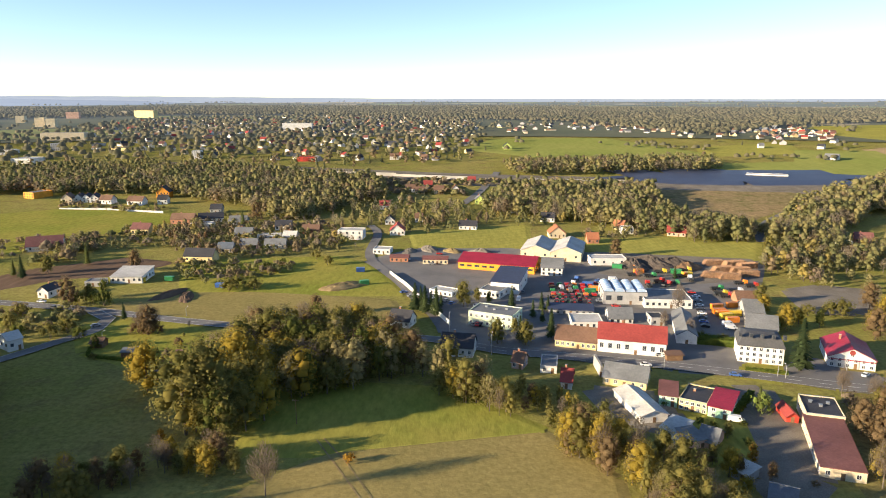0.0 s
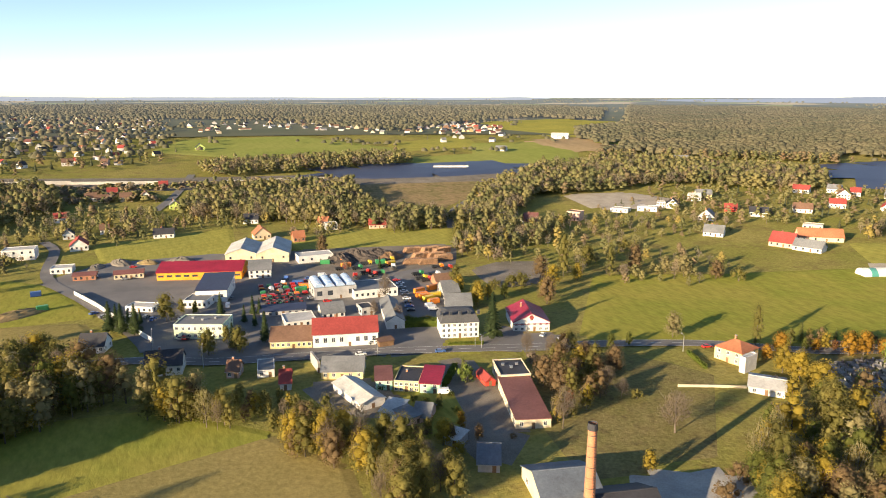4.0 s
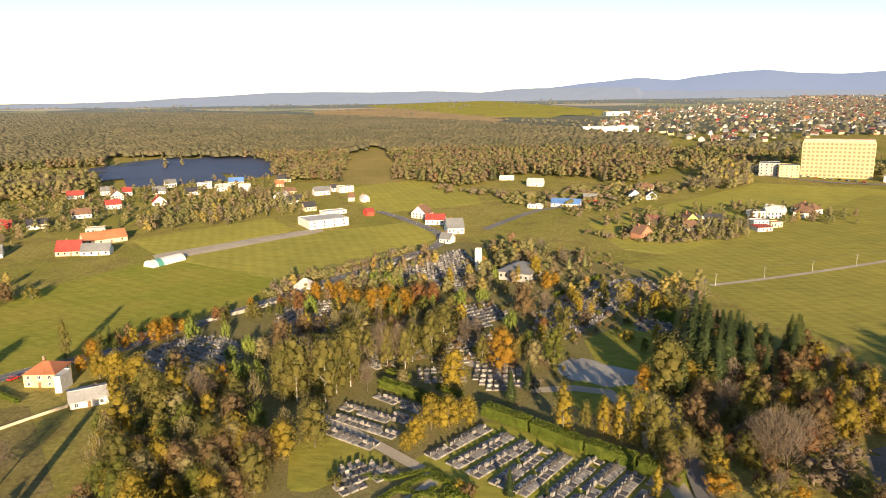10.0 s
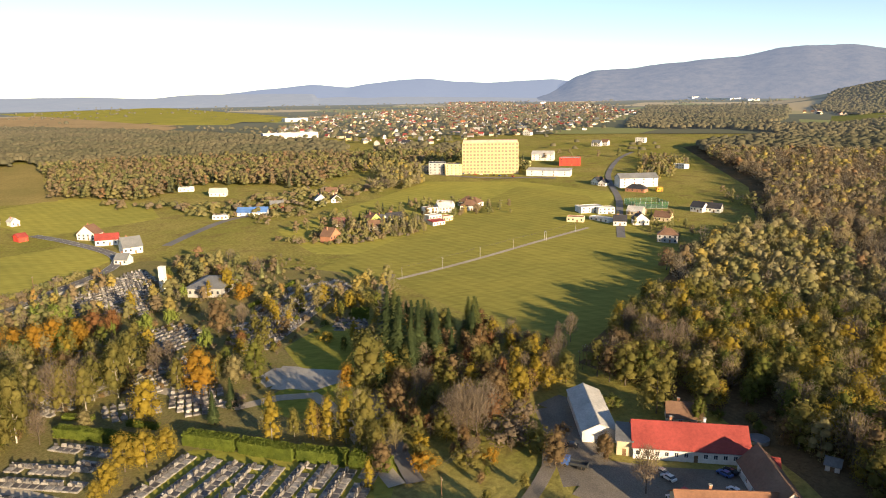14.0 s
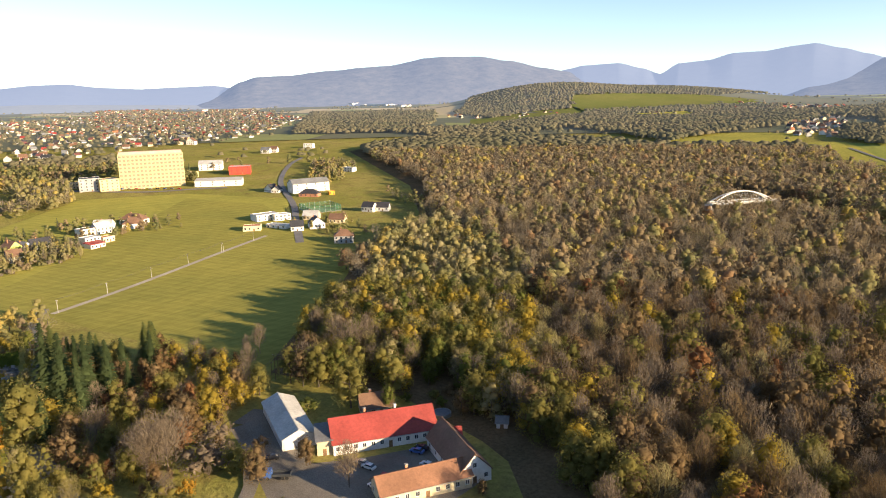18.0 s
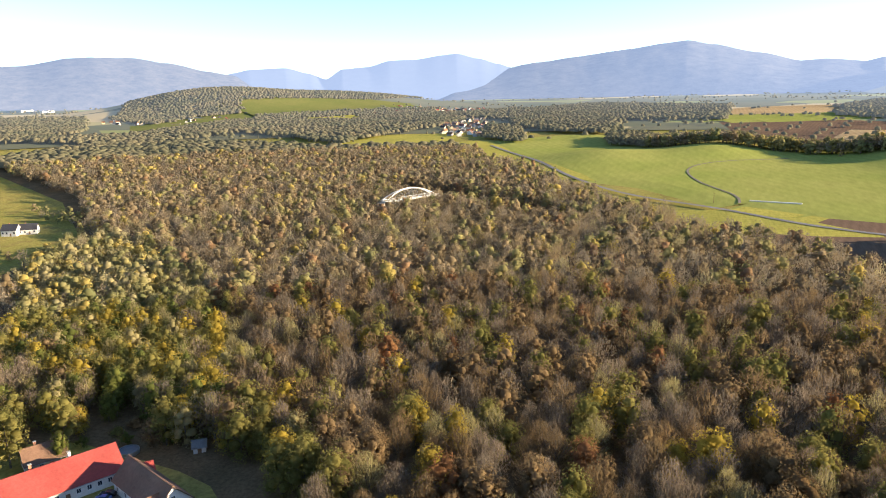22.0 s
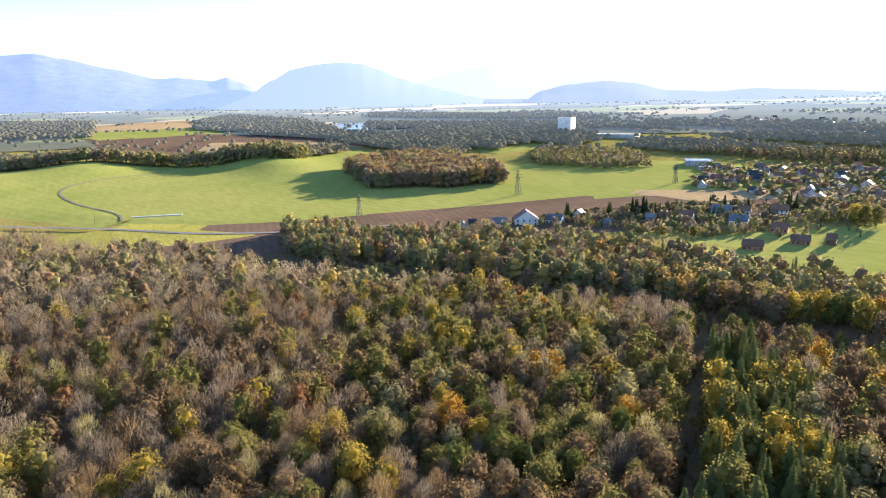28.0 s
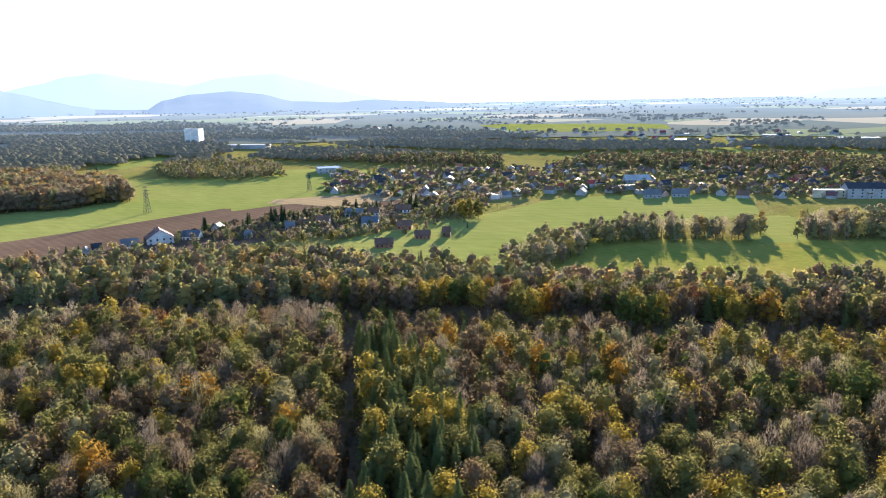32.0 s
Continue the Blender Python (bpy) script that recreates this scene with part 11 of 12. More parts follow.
tree("orange_tree", 319.3, 123.9, 11.3, 1.30)
tree("orange_tree", 326.5, 119.1, 9.4, 1.30)
tree("orange_tree", 314.7, 109.3, 13.6, 1.30)
tree("orange_tree", 303.0, 97.3, 12.9, 1.30)
tree("orange_tree", 295.3, 87.7, 16.0, 1.30)
tree("orange_tree", 304.0, 83.1, 15.6, 1.30)
tree("orange_tree", 304.6, 74.6, 13.7, 1.30)
tree("orange_tree", 242.6, 23.2, 17.7, 1.30)
tree("orange_tree", 357.6, 10.3, 10.5, 1.30)
tree("orange_tree", 229.2, -26.7, 10.8, 1.30)
tree("orange_tree", 365.7, 6.0, 7.9, 1.30)
tree("rust_tree", 313.7, 69.8, 14.6, 1.30)
tree("rust_tree", 323.3, 64.7, 12.1, 1.30)
tree("rust_tree", 286.9, 9.4, 7.7, 1.30)
tree("rust_tree", 253.5, 177.2, 4.8, 1.30)
tree("rust_tree", 302.7, 126.1, 11.0, 1.30)
tree("rust_tree", 233.9, -73.1, 10.2, 1.30)
tree("rust_tree", 259.0, -57.3, 6.8, 1.30)
tree("birch", 205.7, 93.0, 22.0, 1.30)
tree("birch", 206.1, 88.6, 24.0, 1.30)
tree("birch", 206.9, 78.8, 24.0, 1.30)
tree("birch", 214.6, 77.5, 21.3, 1.30)
tree("birch", 221.0, 74.5, 23.2, 1.30)
tree("birch", 247.8, 50.4, 19.7, 1.30)
tree("birch", 247.2, 58.0, 17.1, 1.30)
tree("birch", 188.3, -26.5, 18.3, 1.30)
tree("birch", 246.5, 30.5, 13.5, 1.30)
tree("birch", 200.0, -6.6, 9.7, 1.30)
tree("birch", 220.7, 89.8, 16.7, 1.30)
tree("birch", 276.5, 52.2, 15.0, 1.30)
tree("birch", 260.6, 83.2, 13.2, 1.30)
tree("birch", 253.2, 18.1, 9.2, 1.30)
tree("golden_birch", 196.4, -0.0, 16.5, 1.30)
tree("golden_birch", 196.4, -11.9, 12.5, 1.30)
tree("golden_birch", 195.3, -16.6, 14.0, 1.30)
tree("golden_birch", 191.2, -21.2, 15.1, 1.30)
tree("golden_birch", 370.3, 26.2, 9.6, 1.30)
tree("golden_birch", 345.8, 60.0, 13.7, 1.30)
tree("spruce", 216.4, 17.4, 11.5, 1.10)
tree("spruce", 226.0, 12.2, 11.7)
tree("spruce", 276.7, -60.9, 17.2, 1.20)
tree("spruce", 270.6, -65.1, 19.1, 1.20)
tree("spruce", 279.9, -59.3, 16.2, 1.10)
tree("spruce", 259.0, -72.3, 17.9, 1.20)
tree("spruce", 245.8, -45.7, 12.4)
tree("spruce", 159.9, 13.0, 8.7)
tree("spruce", 259.9, -68.0, 13.5, 1.10)
tree("spruce", 160.7, 3.7, 4.8)
tree("larch", 276.2, -53.4, 23.1, 1.20)
tree("larch", 259.9, -83.5, 21.5, 1.20)
tree("larch", 285.6, -70.7, 13.5)
tree("larch", 258.6, -50.9, 18.0)
tree("green_tree", 250.2, 3.9, 15.6, 1.20)
tree("green_tree", 275.1, -39.3, 7.7)
tree("green_tree", 269.2, -30.8, 7.1)
tree("green_tree", 153.1, 117.0, 11.0, 1.30)
tree("green_tree", 163.4, 129.1, 6.7, 1.20)
tree("green_tree", 219.3, -60.1, 5.9)
tree("green_tree", 406.4, 49.3, 10.5)
tree("pale_tree", 245.3, -38.9, 13.5, 1.30)
tree("pale_tree", 248.0, 11.3, 11.3, 1.30)
tree("pale_tree", 226.0, -33.9, 10.2, 1.30)
tree("pale_tree", 223.4, 55.8, 7.4, 1.30)
tree("bush", 190.9, -37.3, 5.3)
tree("bush", 168.3, -51.8, 6.3, 1.40)
tree("bush", 175.6, -40.6, 5.0)
tree("bush", 158.3, 58.8, 4.0)
tree("bush", 234.7, -82.7, 6.1)
tree("bush", 170.4, -74.7, 7.8, 1.30)
tree("bush", 227.3, -49.1, 6.1)
tree("orange_bush", 169.9, -39.5, 5.6, 1.40)
tree("orange_bush", 169.0, -59.0, 4.7)
tree("golden_bush", 181.6, -41.8, 5.1)
tree("golden_bush", 161.3, 25.7, 3.2)
tree("golden_bush", 261.2, -84.9, 5.6)
tree("golden_bush", 282.2, -25.1, 5.5, 1.20)
tree("golden_bush", 327.9, -46.1, 7.0)
tree("brown_bush", 201.3, 105.7, 7.8, 1.30)
tree("brown_bush", 176.7, -84.1, 4.8)
tree("brown_bush", 158.9, 23.1, 4.0)
tree("brown_bush", 248.8, -69.3, 6.5)
tree("twiggy_bush", 272.5, 106.7, 6.3)
tree("twiggy_bush", 178.0, -67.5, 8.1, 1.60)
tree("twiggy_bush", 191.0, -76.5, 6.9, 1.50)
tree("twiggy_bush", 227.1, 10.3, 6.3)
tree("green_bush", 161.3, 86.6, 3.3, 1.30)
tree("green_bush", 217.7, -40.1, 5.9, 1.40)
tree("golden_tree", 206.8, -161.6, 8.2, 1.30)
tree("golden_tree", 180.2, -141.9, 9.4, 1.30)
tree("golden_tree", 213.2, -91.8, 9.7, 1.30)
tree("golden_tree", 234.8, -97.1, 10.4, 1.30)
tree("golden_tree", 190.3, -139.9, 10.6, 1.30)
tree("oak", 205.0, -121.6, 16.6, 1.30)
tree("oak", 202.9, -129.5, 16.9, 1.30)
tree("oak", 182.4, -119.9, 18.5, 1.30)
tree("oak", 213.4, -102.8, 12.0, 1.30)
tree("oak", 250.7, -97.1, 8.7, 1.30)
tree("oak", 117.8, -151.1, 16.3, 1.30)
tree("oak", 100.3, -133.3, 16.2, 1.30)
tree("oak", 94.2, -135.0, 17.5, 1.30)
tree("oak", 129.8, -160.7, 11.6, 1.30)
tree("bare_tree", 228.3, -144.2, 18.6, 1.30)
tree("bare_tree", 213.1, -141.5, 20.1, 1.20)
tree("bare_tree", 212.8, -149.1, 20.4)
tree("bare_tree", 185.4, -54.7, 17.2, 1.20)
tree("bare_tree", 180.8, -58.6, 17.9, 1.10)
tree("bare_tree", 212.4, -157.0, 11.7)
tree("bare_tree", 141.8, -91.4, 14.2, 1.20)
tree("bare_tree", 230.1, -107.3, 14.8)
tree("brown_tree", 160.9, -89.9, 8.4, 1.30)
tree("brown_tree", 114.8, -114.1, 4.8, 1.30)
tree("brown_tree", 221.7, -127.5, 15.4, 1.30)
tree("brown_tree", 152.2, -142.2, 9.7, 1.30)
tree("brown_tree", 155.4, -150.5, 6.0, 1.30)
tree("brown_tree", 161.2, -75.1, 11.1, 1.30)
tree("spruce", 263.0, -67.9, 16.3, 1.20)
tree("spruce", 270.7, -87.7, 17.6)
tree("green_tree", 170.7, -127.0, 9.7)
tree("green_tree", 177.7, -150.1, 10.6)
tree("green_tree", 166.8, -186.3, 11.4)
tree("green_tree", 137.9, -164.9, 14.0)
tree("green_tree", 214.7, -189.1, 12.6)
tree("larch", 267.4, -83.5, 19.3, 1.20)
tree("golden_bush", 214.9, -101.6, 4.0, 1.40)
tree("green_bush", 190.4, -108.1, 4.8, 1.50)
tree("green_bush", 173.0, -136.0, 4.0)
tree("green_bush", 166.4, -153.2, 4.2)
tree("green_bush", 141.0, -148.8, 3.3)
tree("brown_bush", 223.0, -73.4, 7.5, 1.60)
tree("brown_bush", 244.9, -65.7, 7.8, 1.50)
tree("spruce", -331.6, -445.7, 13.1, 1.20)
tree("spruce", -363.0, -434.1, 10.4, 1.20)
tree("spruce", -382.5, -422.9, 14.7, 1.20)
tree("spruce", -386.1, -417.0, 15.6, 1.20)
tree("spruce", -397.7, -419.4, 10.8)
tree("spruce", -456.2, -417.3, 11.6)
tree("spruce", -458.1, -398.0, 9.0)
tree("spruce", -475.5, -399.5, 8.7)
tree("spruce", -507.3, -382.2, 12.0, 1.20)
tree("spruce", -237.4, -470.8, 6.6, 1.40)
tree("spruce", -245.5, -470.0, 6.3, 1.30)
tree("brown_tree", -516.0, -366.1, 10.4, 1.30)
tree("brown_tree", -509.6, -337.0, 11.1, 1.30)
tree("brown_tree", -521.2, -326.6, 12.7, 1.30)
tree("golden_tree", -506.4, -326.1, 11.5, 1.30)
tree("golden_tree", -333.5, -291.4, 5.6, 1.30)
tree("oak", -537.7, -422.2, 8.4, 1.30)
tree("oak", -420.0, -428.6, 7.3, 1.30)

# ---------------------------------------------------------------- garden greenery and far land
wood("woodland", "garden trees of the hamlet among houses", [(-231, -458), (-305, -427), (-399, -395), (-495, -364), (-521, -315), (-569, -350), (-523, -397), (-438, -433), (-346, -441)], "suburb", 13, 5, 11, 133)
wood("woodland", "orchard trees of the hamlet", [(-338, -347), (-410, -313), (-457, -271), (-476, -304), (-405, -376)], "suburb", 16, 4, 8, 134)
wood("woodland", "trees among the hazy town", [(-511, -504), (-554, -392), (-636, -286), (-681, -136), (-732, 11), (-924, 10), (-870, -242), (-738, -487), (-632, -583)], "garden", 11, 5, 10, 135)
wood("woodland", "trees among the far town", [(1305, -9), (1241, -148), (1055, -230), (1206, -407), (1237, -638), (1652, -941), (2319, -1087), (2674, -674), (2108, -185)], "suburb", 30, 8, 13, 136)
wood("woodland", "trees among the far town", [(1449, -403), (1338, -558), (1428, -766), (1835, -1092), (2855, -1438), (3883, -1101)], "suburb", 28, 8, 13, 137)
wood("woodland", "trees along the country road", [(220, 470), (279, 533), (383, 654), (401, 696), (305, 603), (226, 496)], "green", 9, 8, 13, 138)
wood("woodland", "trees behind the factory", [(137, 223), (154, 226), (158, 202), (146, 183), (123, 165), (115, 169), (124, 197)], "dull", 6.3, 7, 12, 139)
wood("woodland", "scrub and trees behind the gardens", [(42, 178), (47, 163), (52, 138), (68, 138), (66, 165), (61, 184), (54, 198), (32, 193)], "grove", 5.4, 10, 15, 140)
wood("woodland", "low trees and bushes before the white shed", [(20, 224), (32, 195), (53, 200), (42, 218), (28, 232)], "grove", 5.0, 5, 8, 187)
wood("woodland", "old trees beside the concrete slab", [(151, 125), (176, 129), (170, 112), (168, 94), (158, 79), (134, 69), (114, 88), (136, 108)], "autumn", 9, 10, 16, 141)
wood("woodland", "autumn trees along the cemetery road", [(235, 181), (268, 163), (302, 134), (343, 108), (405, 80), (433, 82), (376, 118), (315, 145), (267, 176), (246, 192)], "bright", 7, 6, 9, 142)
wood("woodland", "birches and bare trees in the cemetery", [(198, 95), (222, 72), (250, 62), (276, 53), (298, 73), (280, 99), (258, 116), (224, 108)], "birch", 8.5, 10, 15, 143)
wood("woodland", "orange and brown trees in the cemetery", [(304, 113), (335, 58), (368, 70), (343, 108)], "bright", 11.5, 8, 12, 144)
wood("woodland", "trees behind the ceremony hall", [(406, 56), (383, 8), (410, -12), (452, 9), (450, 54)], "bright", 10.5, 9, 13, 145)
wood("woodland", "autumn grove below the cemetery", [(193, 158), (216, 144), (212, 115), (206, 94), (177, 79), (154, 73), (135, 77), (132, 113), (163, 131)], "autumn", 9.5, 10, 16, 146)
wood("woodland", "old trees between the graves", [(222, 72), (249, 71), (251, 49), (278, 39), (308, 54), (306, 75), (274, 87), (242, 87)], "autumn", 12, 10, 14, 147)
wood("woodland", "autumn trees in the upper cemetery", [(322, 107), (345, 66), (337, 35), (371, 20), (428, 48), (367, 73), (353, 111)], "autumn", 13, 8, 12, 148)
wood("woodland", "autumn trees along the grave fields", [(279, 25), (311, 12), (373, -17), (356, -22), (288, 1), (253, 16)], "autumn", 9.5, 7, 11, 149)
wood("woodland", "trees at the cemetery corner", [(313, -22), (375, -51), (376, -75), (285, -58), (226, -38), (257, -34), (315, -48)], "autumn", 10.5, 8, 12, 150)
wood("woodland", "bare scrub beside the lane", [(226, -36), (230, -77), (206, -88), (179, -78), (170, -41), (187, -34)], "dull", 9, 4, 8, 151)
wood("woodland", "wood edge above the farm", [(198, -115), (180, -142), (198, -168), (260, -194), (298, -201), (259, -153), (232, -126)], "edge", 7.6, 11, 16, 152)
wood("woodland", "scrub below the farm", [(236, -53), (224, -83), (202, -91), (148, -61), (177, -37)], "edge", 12, 3, 6, 153)
wood("woodland", "dark trees on the forest edge", [(178, -150), (134, -147), (117, -143), (97, -129), (90, -135), (129, -172), (178, -185), (218, -186)], "sunny", 7.6, 12, 17, 154)
wood("woodland", "young trees along the motorway fields", [(-133, 729), (-36, 678), (25, 662), (26, 695), (-51, 750)], "shrub", 8, 4, 8, 155, "shrubs")
wood("woodland", "bushes along the hamlet fields", [(497, -16), (469, -62), (485, -114), (513, -121), (520, -43)], "shrub", 6, 3, 6, 156, "shrubs")
wood("woodland", "hedges and garden trees of the western gardens", [(-281, 408), (-250, 453), (-184, 456), (-132, 435), (-62, 452), (-59, 494), (-136, 543), (-211, 529), (-267, 486), (-318, 465)], "garden", 8.5, 2.5, 7, 157)
wood("woodland", "scrub along the meadow edges", [(-167, 413), (-128, 421), (-90, 408), (-86, 388), (-121, 376), (-160, 393)], "shrub", 7, 3, 6, 158, "shrubs")
wood("woodland", "bushes in the triangle between the roads", [(-220, 315), (-200, 325), (-164, 315), (-161, 298), (-175, 283), (-195, 276)], "shrub", 8, 3, 7, 159, "shrubs")
wood("woodland", "hedgerow trees beyond the works", [(-36, 510), (24, 517), (65, 537), (113, 536), (124, 565), (56, 591), (-29, 556)], "suburb", 13, 6, 11, 160)
wood("woodland", "trees beside the meadow houses", [(101, 478), (141, 491), (214, 473), (228, 496), (174, 533), (116, 527)], "edge", 11, 6, 11, 161)
wood("woodland", "hedge of brown trees beside the meadow", [(67, 861), (152, 868), (224, 873), (232, 906), (86, 914)], "far", 14, 9, 13, 162)
wood("woodland", "far hedgerows between the fields", [(278, 1093), (391, 1018), (405, 1078), (311, 1150)], "suburb", 20, 8, 12, 163)
wood("woodland", "far hedgerows between the fields", [(376, 919), (498, 884), (522, 928), (393, 961)], "suburb", 20, 8, 12, 164)
wood("woodland", "scrub on the slope above the green field", [(287, 461), (295, 399), (324, 384), (387, 363), (426, 387), (376, 444), (316, 457)], "edge", 12, 5, 10, 165)
wood("woodland", "village gardens and orchards", [(338, 458), (400, 442), (436, 383), (513, 363), (603, 414), (558, 491), (460, 492), (381, 506)], "suburb", 15, 4, 8, 166)
wood("woodland", "village gardens and orchards", [(536, 367), (629, 283), (704, 295), (760, 338), (666, 451)], "suburb", 15, 4, 8, 167)
wood("woodland", "brown trees below the village", [(450, 313), (539, 237), (647, 286), (593, 326), (501, 337)], "edge", 10, 7, 12, 168)
wood("woodland", "brown trees at the field corner", [(532, 238), (536, 218), (621, 249), (647, 286)], "edge", 9, 6, 10, 169)
wood("woodland", "roadside trees by the field", [(330, 147), (335, 135), (360, 146), (355, 156)], "edge", 6, 6, 10, 170)
wood("woodland", "brown hedge along the cemetery road", [(315, 151), (366, 128), (429, 96), (448, 96), (390, 136), (334, 160)], "shrub", 5, 3, 6, 171, "shrubs")
wood("woodland", "poplar row by the far field", [(526, -53), (489, -88), (492, -119), (522, -126), (551, -59)], "birch", 6, 6, 10, 172)
wood("woodland", "trees before the wood", [(661, -112), (707, -174), (803, -196), (829, -145)], "birch", 8, 12, 16, 173)
wood("woodland", "dark trees behind the tower block", [(729, -77), (880, -127), (872, -219), (1089, -276), (1048, -182), (881, -106)], "dark", 11, 12, 17, 174)
wood("woodland", "trees at the tower block", [(788, -302), (756, -310), (800, -328), (824, -319)], "green", 6, 9, 14, 175)
wood("woodland", "garden trees by the estate", [(500, -285), (400, -269), (391, -276), (453, -322), (523, -325)], "suburb", 12, 4, 9, 176)
wood("woodland", "small copse in the fields", [(637, -385), (646, -425), (757, -509), (811, -502)], "edge", 9, 9, 14, 177)
wood("woodland", "scrub on the meadow", [(558, -425), (486, -422), (403, -360), (442, -358)], "edge", 10, 7, 12, 178)
wood("woodland", "orchard trees behind the farm", [(151, -133), (141, -151), (159, -165), (176, -151)], "shrub", 8, 3, 6, 179, "shrubs")
far_scatter("copses and hedgerows of the far plain", -215, 130, 1500, 4300, 5200, 5)
far_scatter("trees and scrub scattered over the plain", -150, 130, 900, 1700, 1000, 6)
far_scatter("hazy copses of the far valley", 130, 240, 1300, 2300, 2000, 8)
tree("spruce", -334.0, -448.3, 12.5)
tree("spruce", -373.1, -443.9, 10.5)
tree("spruce", -388.3, -431.5, 14.2)
tree("spruce", -390.0, -423.8, 16.0)
tree("spruce", -394.3, -420.2, 11.3)
tree("spruce", -479.1, -422.0, 8.1)
tree("spruce", -464.2, -399.5, 8.2)
tree("spruce", -476.2, -395.8, 9.3)
tree("spruce", -512.8, -384.3, 12.3)
tree("spruce", -516.3, -381.1, 11.8)
tree("oak", -363.4, -345.8, 9.0, 1.30)
tree("oak", -350.6, -360.9, 7.5, 1.30)
tree("oak", -393.9, -357.9, 6.4, 1.30)
tree("brown_tree", -430.1, -340.7, 6.5, 1.30)
tree("brown_tree", -471.9, -326.7, 7.5, 1.30)
building("far_warehouse", "long low hall with a pale sheet roof", -1093.4, -403.7, 107.7, 70.0, 30.0, 4.5, "flat", 0.0, GREYWALL, R_LIGHT, rows=0, cols=1, door=0, category="hall")
building("far_warehouse", "long low hall with a pale sheet roof", -738.6, -244.6, 112.8, 28.9, 30.0, 4.2, "flat", 0.0, GREYWALL, R_LIGHT, rows=0, cols=1, door=0, category="hall")
building("far_warehouse", "long low hall with a pale sheet roof", -1293.0, -198.7, 100.7, 42.4, 30.0, 2.8, "flat", 0.0, GREYWALL, R_LIGHT, rows=0, cols=1, door=0, category="hall")
building("far_warehouse", "long low hall with a pale sheet roof", -618.1, -1231.5, 136.5, 67.9, 30.0, 6.5, "flat", 0.0, GREYWALL, R_LIGHT, rows=0, cols=1, door=0, category="hall")
building("far_warehouse", "long low hall with a pale sheet roof", -710.1, -1198.8, 134.6, 40.0, 30.0, 5.5, "flat", 0.0, GREYWALL, R_LIGHT, rows=0, cols=1, door=0, category="hall")
building("far_warehouse", "long low hall with a pale sheet roof", -796.4, -946.3, 119.1, 82.9, 30.0, 5.6, "flat", 0.0, GREYWALL, R_LIGHT, rows=0, cols=1, door=0, category="hall")
building("far_warehouse", "long low hall with a pale sheet roof", -666.3, -1306.9, 119.5, 64.4, 30.0, 6.1, "flat", 0.0, GREYWALL, R_LIGHT, rows=0, cols=1, door=0, category="hall")
building("far_warehouse", "long low hall with a pale sheet roof", -1174.8, -314.7, 104.8, 43.2, 30.0, 3.6, "flat", 0.0, GREYWALL, R_LIGHT, rows=0, cols=1, door=0, category="hall")
building("far_warehouse", "long low hall with a pale sheet roof", -1244.7, -77.8, 99.9, 59.1, 30.0, 4.3, "flat", 0.0, GREYWALL, R_LIGHT, rows=0, cols=1, door=0, category="hall")
tree("cypress", 299.6, 119.5, 9.6, 1.40)
tree("cypress", 255.9, 155.3, 11.3, 1.40)
tree("cypress", 245.4, 123.7, 8.5, 1.40)
tree("cypress", 220.9, 118.9, 9.5, 1.40)
tree("cypress", 219.5, 113.4, 8.9, 1.40)
tree("cypress", 224.1, 111.6, 7.8, 1.40)
tree("cypress", 184.4, 92.2, 10.1, 1.40)
tree("cypress", 289.4, 77.4, 10.3, 1.40)
tree("cypress", 349.9, 88.2, 8.7, 1.40)
tree("cypress", 361.5, 97.8, 7.5, 1.40)
tree("cypress", 319.1, 50.5, 10.0, 1.50)
tree("cypress", 330.9, 40.3, 7.6, 1.50)
tree("cypress", 290.5, 23.8, 9.9, 1.40)
tree("cypress", 313.7, 131.2, 7.2, 1.40)
tree("cypress", 299.7, 97.7, 9.2, 1.30)
tree("bare_tree", 192.3, 116.4, 17.5)
tree("bare_tree", 218.9, 96.1, 20.1)
tree("bare_tree", 217.2, 90.0, 20.7)
tree("bare_tree", 222.3, 82.9, 18.6)
tree("bare_tree", 260.6, 60.7, 14.3)
tree("birch", 226.4, 77.3, 21.7, 1.30)
tree("birch", 240.5, 66.1, 16.8, 1.30)
tree("birch", 239.5, 59.0, 16.5, 1.30)
tree("birch", 251.5, 50.7, 19.8, 1.30)
tree("birch", 259.9, 47.8, 20.2, 1.30)
tree("birch", 208.2, 94.4, 19.4, 1.30)
tree("spruce", 248.5, -45.3, 32.4)
tree("spruce", 242.6, -48.6, 29.6)
tree("spruce", 247.5, -57.1, 25.8)
tree("spruce", 247.0, -63.5, 22.4)
tree("spruce", 236.9, -51.6, 22.7)
tree("spruce", 257.5, -82.0, 18.7)
tree("spruce", 243.7, -69.2, 14.5)
tree("spruce", 225.3, -38.3, 16.7)
tree("oak", 225.7, -33.4, 22.8, 1.30)
tree("bare_tree", 183.7, -53.8, 19.3, 1.20)
tree("bare_tree", 247.1, -96.4, 11.3)
tree("bare_tree", 250.9, -122.5, 13.8)
tree("bare_tree", 243.0, -145.2, 17.8)
tree("bare_tree", 217.4, -136.9, 18.2)
wood("woodland", "bushy bare trees between the gardens", [(-190, 453), (-158, 454), (-175, 514), (-198, 529), (-210, 508)], "dull", 6, 6, 9, 180)
wood("woodland", "shrubs around the farm house", [(-248, 409), (-228, 417), (-221, 436), (-244, 479), (-262, 490), (-254, 453), (-262, 434)], "garden", 7, 4, 10, 181)
wood("woodland", "hedges round the row houses", [(-329, 585), (-230, 578), (-242, 608), (-343, 611)], "garden", 8, 2.5, 6, 182)
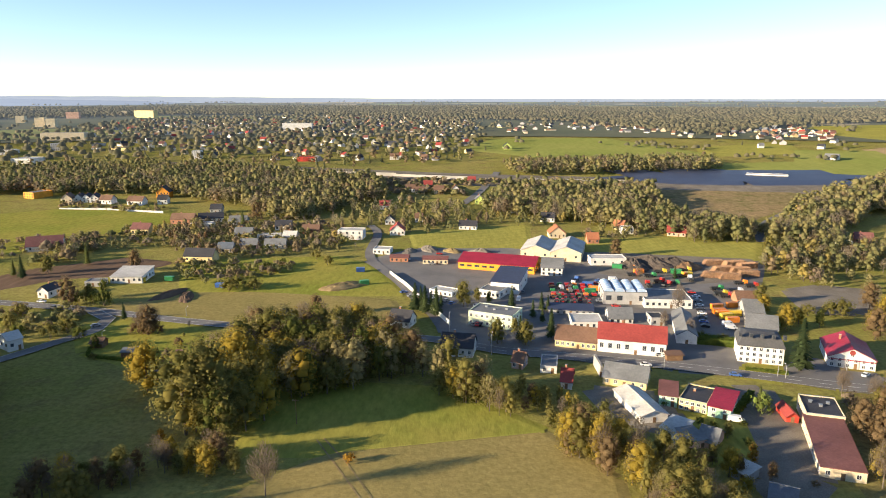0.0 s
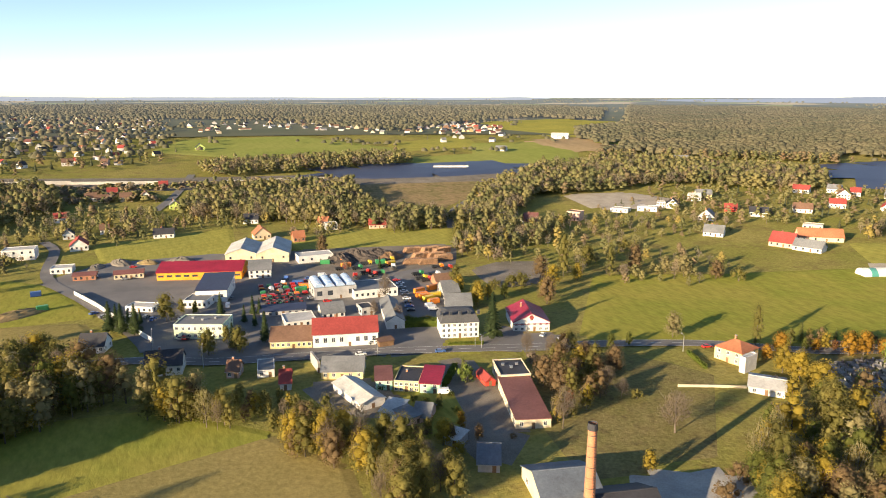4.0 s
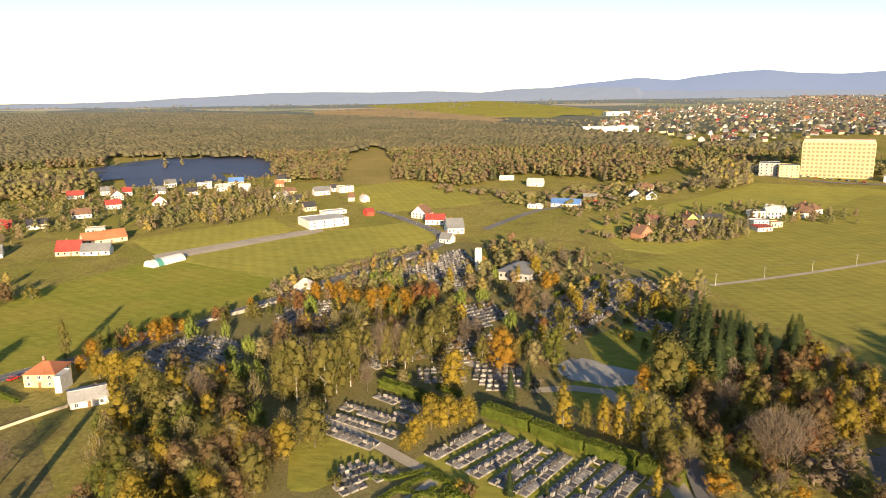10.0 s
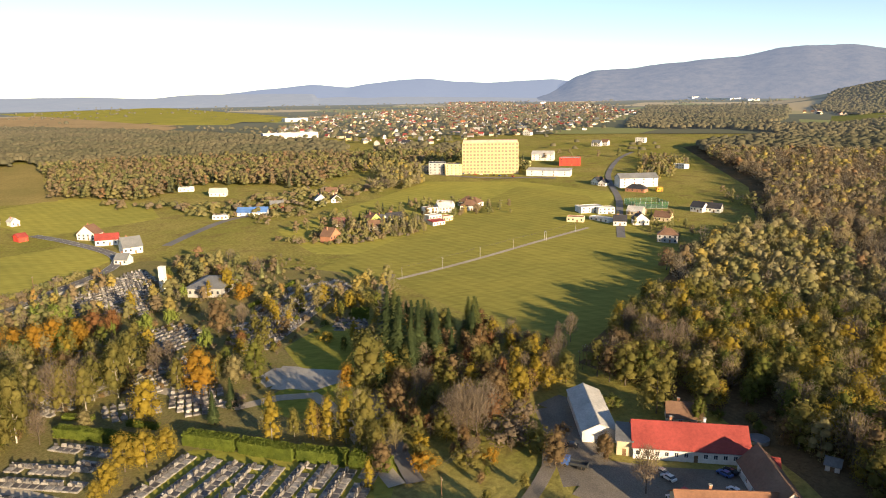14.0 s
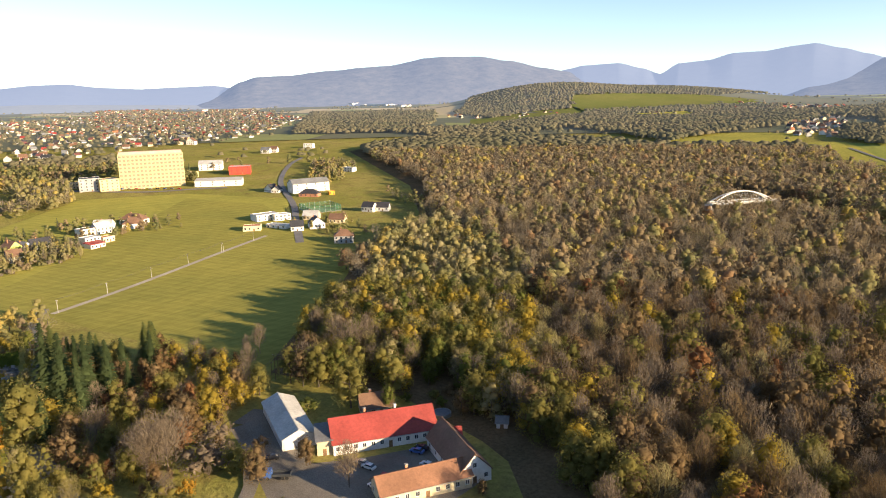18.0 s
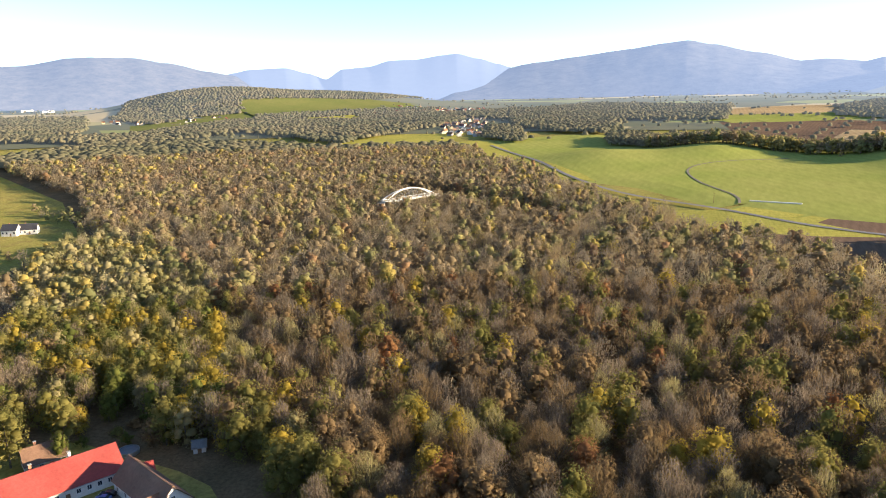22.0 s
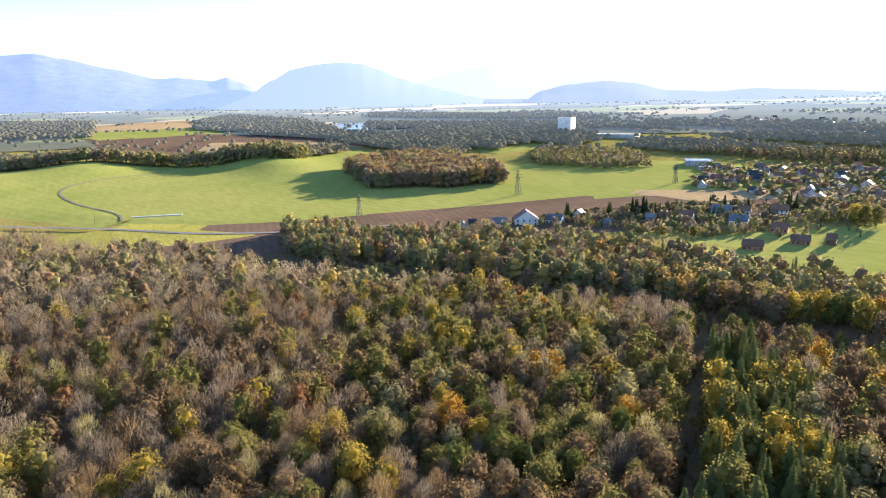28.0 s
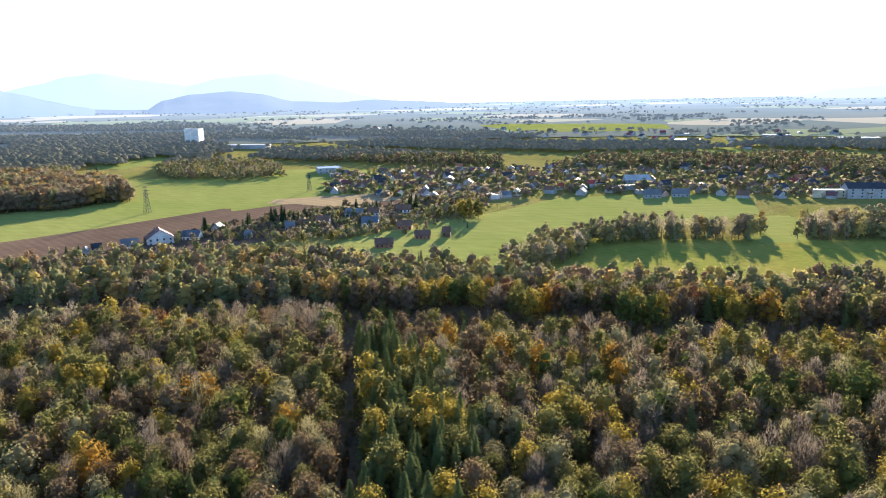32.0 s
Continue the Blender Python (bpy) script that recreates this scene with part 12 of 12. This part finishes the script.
wood("woodland", "garden shrubs along the side road", [(-140, 257), (-112, 248), (-98, 257), (-105, 283), (-113, 298), (-119, 302), (-105, 273), (-118, 257), (-143, 266)], "garden", 6, 2, 4, 183)
wood("woodland", "shrubs and small trees by the bungalows", [(-144, 427), (-97, 440), (-89, 476), (-103, 509), (-128, 475), (-156, 466)], "garden", 9, 2, 6, 184)
tree("green_bush", -184.0, 337.8, 6.7, 0.80)
tree("green_bush", -174.6, 333.2, 8.6, 0.80)
tree("green_bush", -168.1, 331.4, 9.8, 0.80)
tree("green_bush", -184.9, 333.0, 6.3, 0.80)
tree("bare_tree", -131.3, 290.5, 14.0)
tree("bare_tree", -126.9, 292.0, 12.3)
tree("bare_tree", -132.4, 289.0, 10.7)
tree("brown_bush", -134.3, 289.0, 6.1)
tree("brown_bush", -128.3, 287.5, 7.1)
tree("brown_bush", -124.5, 289.0, 5.6)
hedge(107.8, 278.3, 121.4, 272.1, 5, 3.2, 185, "clipped green hedge beside the street")
hedge(76.8, 229.3, 73.7, 215.4, 2, 2, 186, "clipped green hedge beside the street")
hedge(93.9, 207.8, 106.6, 224.4, 2, 2.2, 187, "clipped green hedge beside the street")
hedge(-141.7, 261.7, -119.9, 255.6, 1.2, 1.2, 188, "clipped green hedge beside the street")
hedge(-145.0, 270.7, -141.7, 261.7, 1.2, 1.2, 189, "clipped green hedge beside the street")
hedge(114.1, 247.5, 128.1, 242.5, 1.5, 1.2, 190, "clipped green hedge beside the street")
building("far_factory", "long white factory hall at the foot of the hills", 3398.7, -2141.5, -175.1, 326.6, 60.0, 8.8, "flat", 0.0, WHITE, R_LIGHT, rows=0, cols=1, door=0, category="factory")
building("far_factory", "long white factory hall at the foot of the hills", 3046.3, -2091.4, -174.9, 122.3, 60.0, 13.6, "flat", 0.0, WHITE, R_LIGHT, rows=0, cols=1, door=0, category="factory")
building("far_factory", "long white factory hall at the foot of the hills", 2829.3, -2109.5, -175.5, 193.1, 60.0, 7.9, "flat", 0.0, WHITE, R_LIGHT, rows=0, cols=1, door=0, category="factory")
building("far_factory", "long white factory hall at the foot of the hills", 2588.2, -2058.8, -175.3, 88.8, 60.0, 7.4, "flat", 0.0, WHITE, R_LIGHT, rows=0, cols=1, door=0, category="factory")
building("far_factory", "long white factory hall at the foot of the hills", 3885.3, -1794.5, -114.8, 102.3, 60.0, 22.1, "flat", 0.0, WHITE, R_LIGHT, rows=0, cols=1, door=0, category="factory")
building("far_factory", "long white factory hall at the foot of the hills", 3575.4, -2038.7, -173.8, 161.1, 60.0, 5.8, "flat", 0.0, WHITE, R_LIGHT, rows=0, cols=1, door=0, category="factory")
ball_court(526.1, -324.6, -103.2, 28.9, 28, 5.5)
wood("woodland", "hedges, spruces and fruit trees among the hamlet houses", [(-300, -437), (-324, -427), (-345, -362), (-374, -343), (-419, -336), (-468, -322), (-501, -300), (-575, -338), (-562, -380), (-503, -390), (-454, -429), (-404, -451), (-346, -455), (-312, -455)], "garden", 6.5, 3, 8, 191)
tree("spruce", -338.3, -456.6, 11.6, 1.30)
tree("spruce", -365.4, -437.0, 12.6, 1.40)
tree("spruce", -380.1, -425.7, 16.0, 1.40)
tree("spruce", -385.0, -419.3, 16.9, 1.40)
tree("spruce", -388.7, -414.5, 12.2, 1.30)
tree("spruce", -446.7, -394.0, 14.8, 1.30)
tree("spruce", -446.4, -385.9, 11.7)
tree("spruce", -457.4, -379.3, 12.8)
tree("spruce", -494.7, -372.7, 13.2, 1.30)
tree("spruce", -497.9, -368.2, 13.2, 1.30)
tree("spruce", -462.3, -364.0, 8.8)
tree("oak", -486.8, -312.4, 13.2, 1.30)
tree("oak", -486.7, -304.1, 16.8, 1.30)
tree("oak", -486.6, -296.0, 16.7, 1.30)
tree("oak", -481.4, -320.0, 10.4, 1.30)
tree("oak", -472.1, -324.9, 9.4, 1.30)
tree("golden_tree", -483.5, -308.6, 15.9, 1.30)
tree("golden_tree", -492.6, -356.9, 6.0, 1.30)
hedge(162.9, 45.2, 169.3, 35.7, 1.6, 1.1, 192, "low clipped box hedge round the urn graves")
hedge(169.3, 35.7, 163.2, 28.4, 1.6, 1.1, 193, "low clipped box hedge round the urn graves")
hedge(158.3, 42.5, 156.6, 30.2, 1.6, 1.1, 194, "low clipped box hedge round the urn graves")
hedge(162.7, 28.4, 156.8, 28.8, 1.6, 1.1, 195, "low clipped box hedge round the urn graves")
hedge(163.6, 53.3, 162.9, 45.2, 1.6, 1.1, 196, "low clipped box hedge round the urn graves")
hedge(162.6, 21.6, 157.0, 27.4, 1.6, 1.1, 197, "low clipped box hedge round the urn graves")
wood("woodland", "low shrubs and flowers among the graves", [(271, 126), (344, 90), (436, 34), (453, -13), (375, -51), (315, -46), (281, -13), (228, 4), (252, 36), (244, 61), (200, 69), (216, 94)], "garden", 7, 1.2, 4, 198, "shrubs")
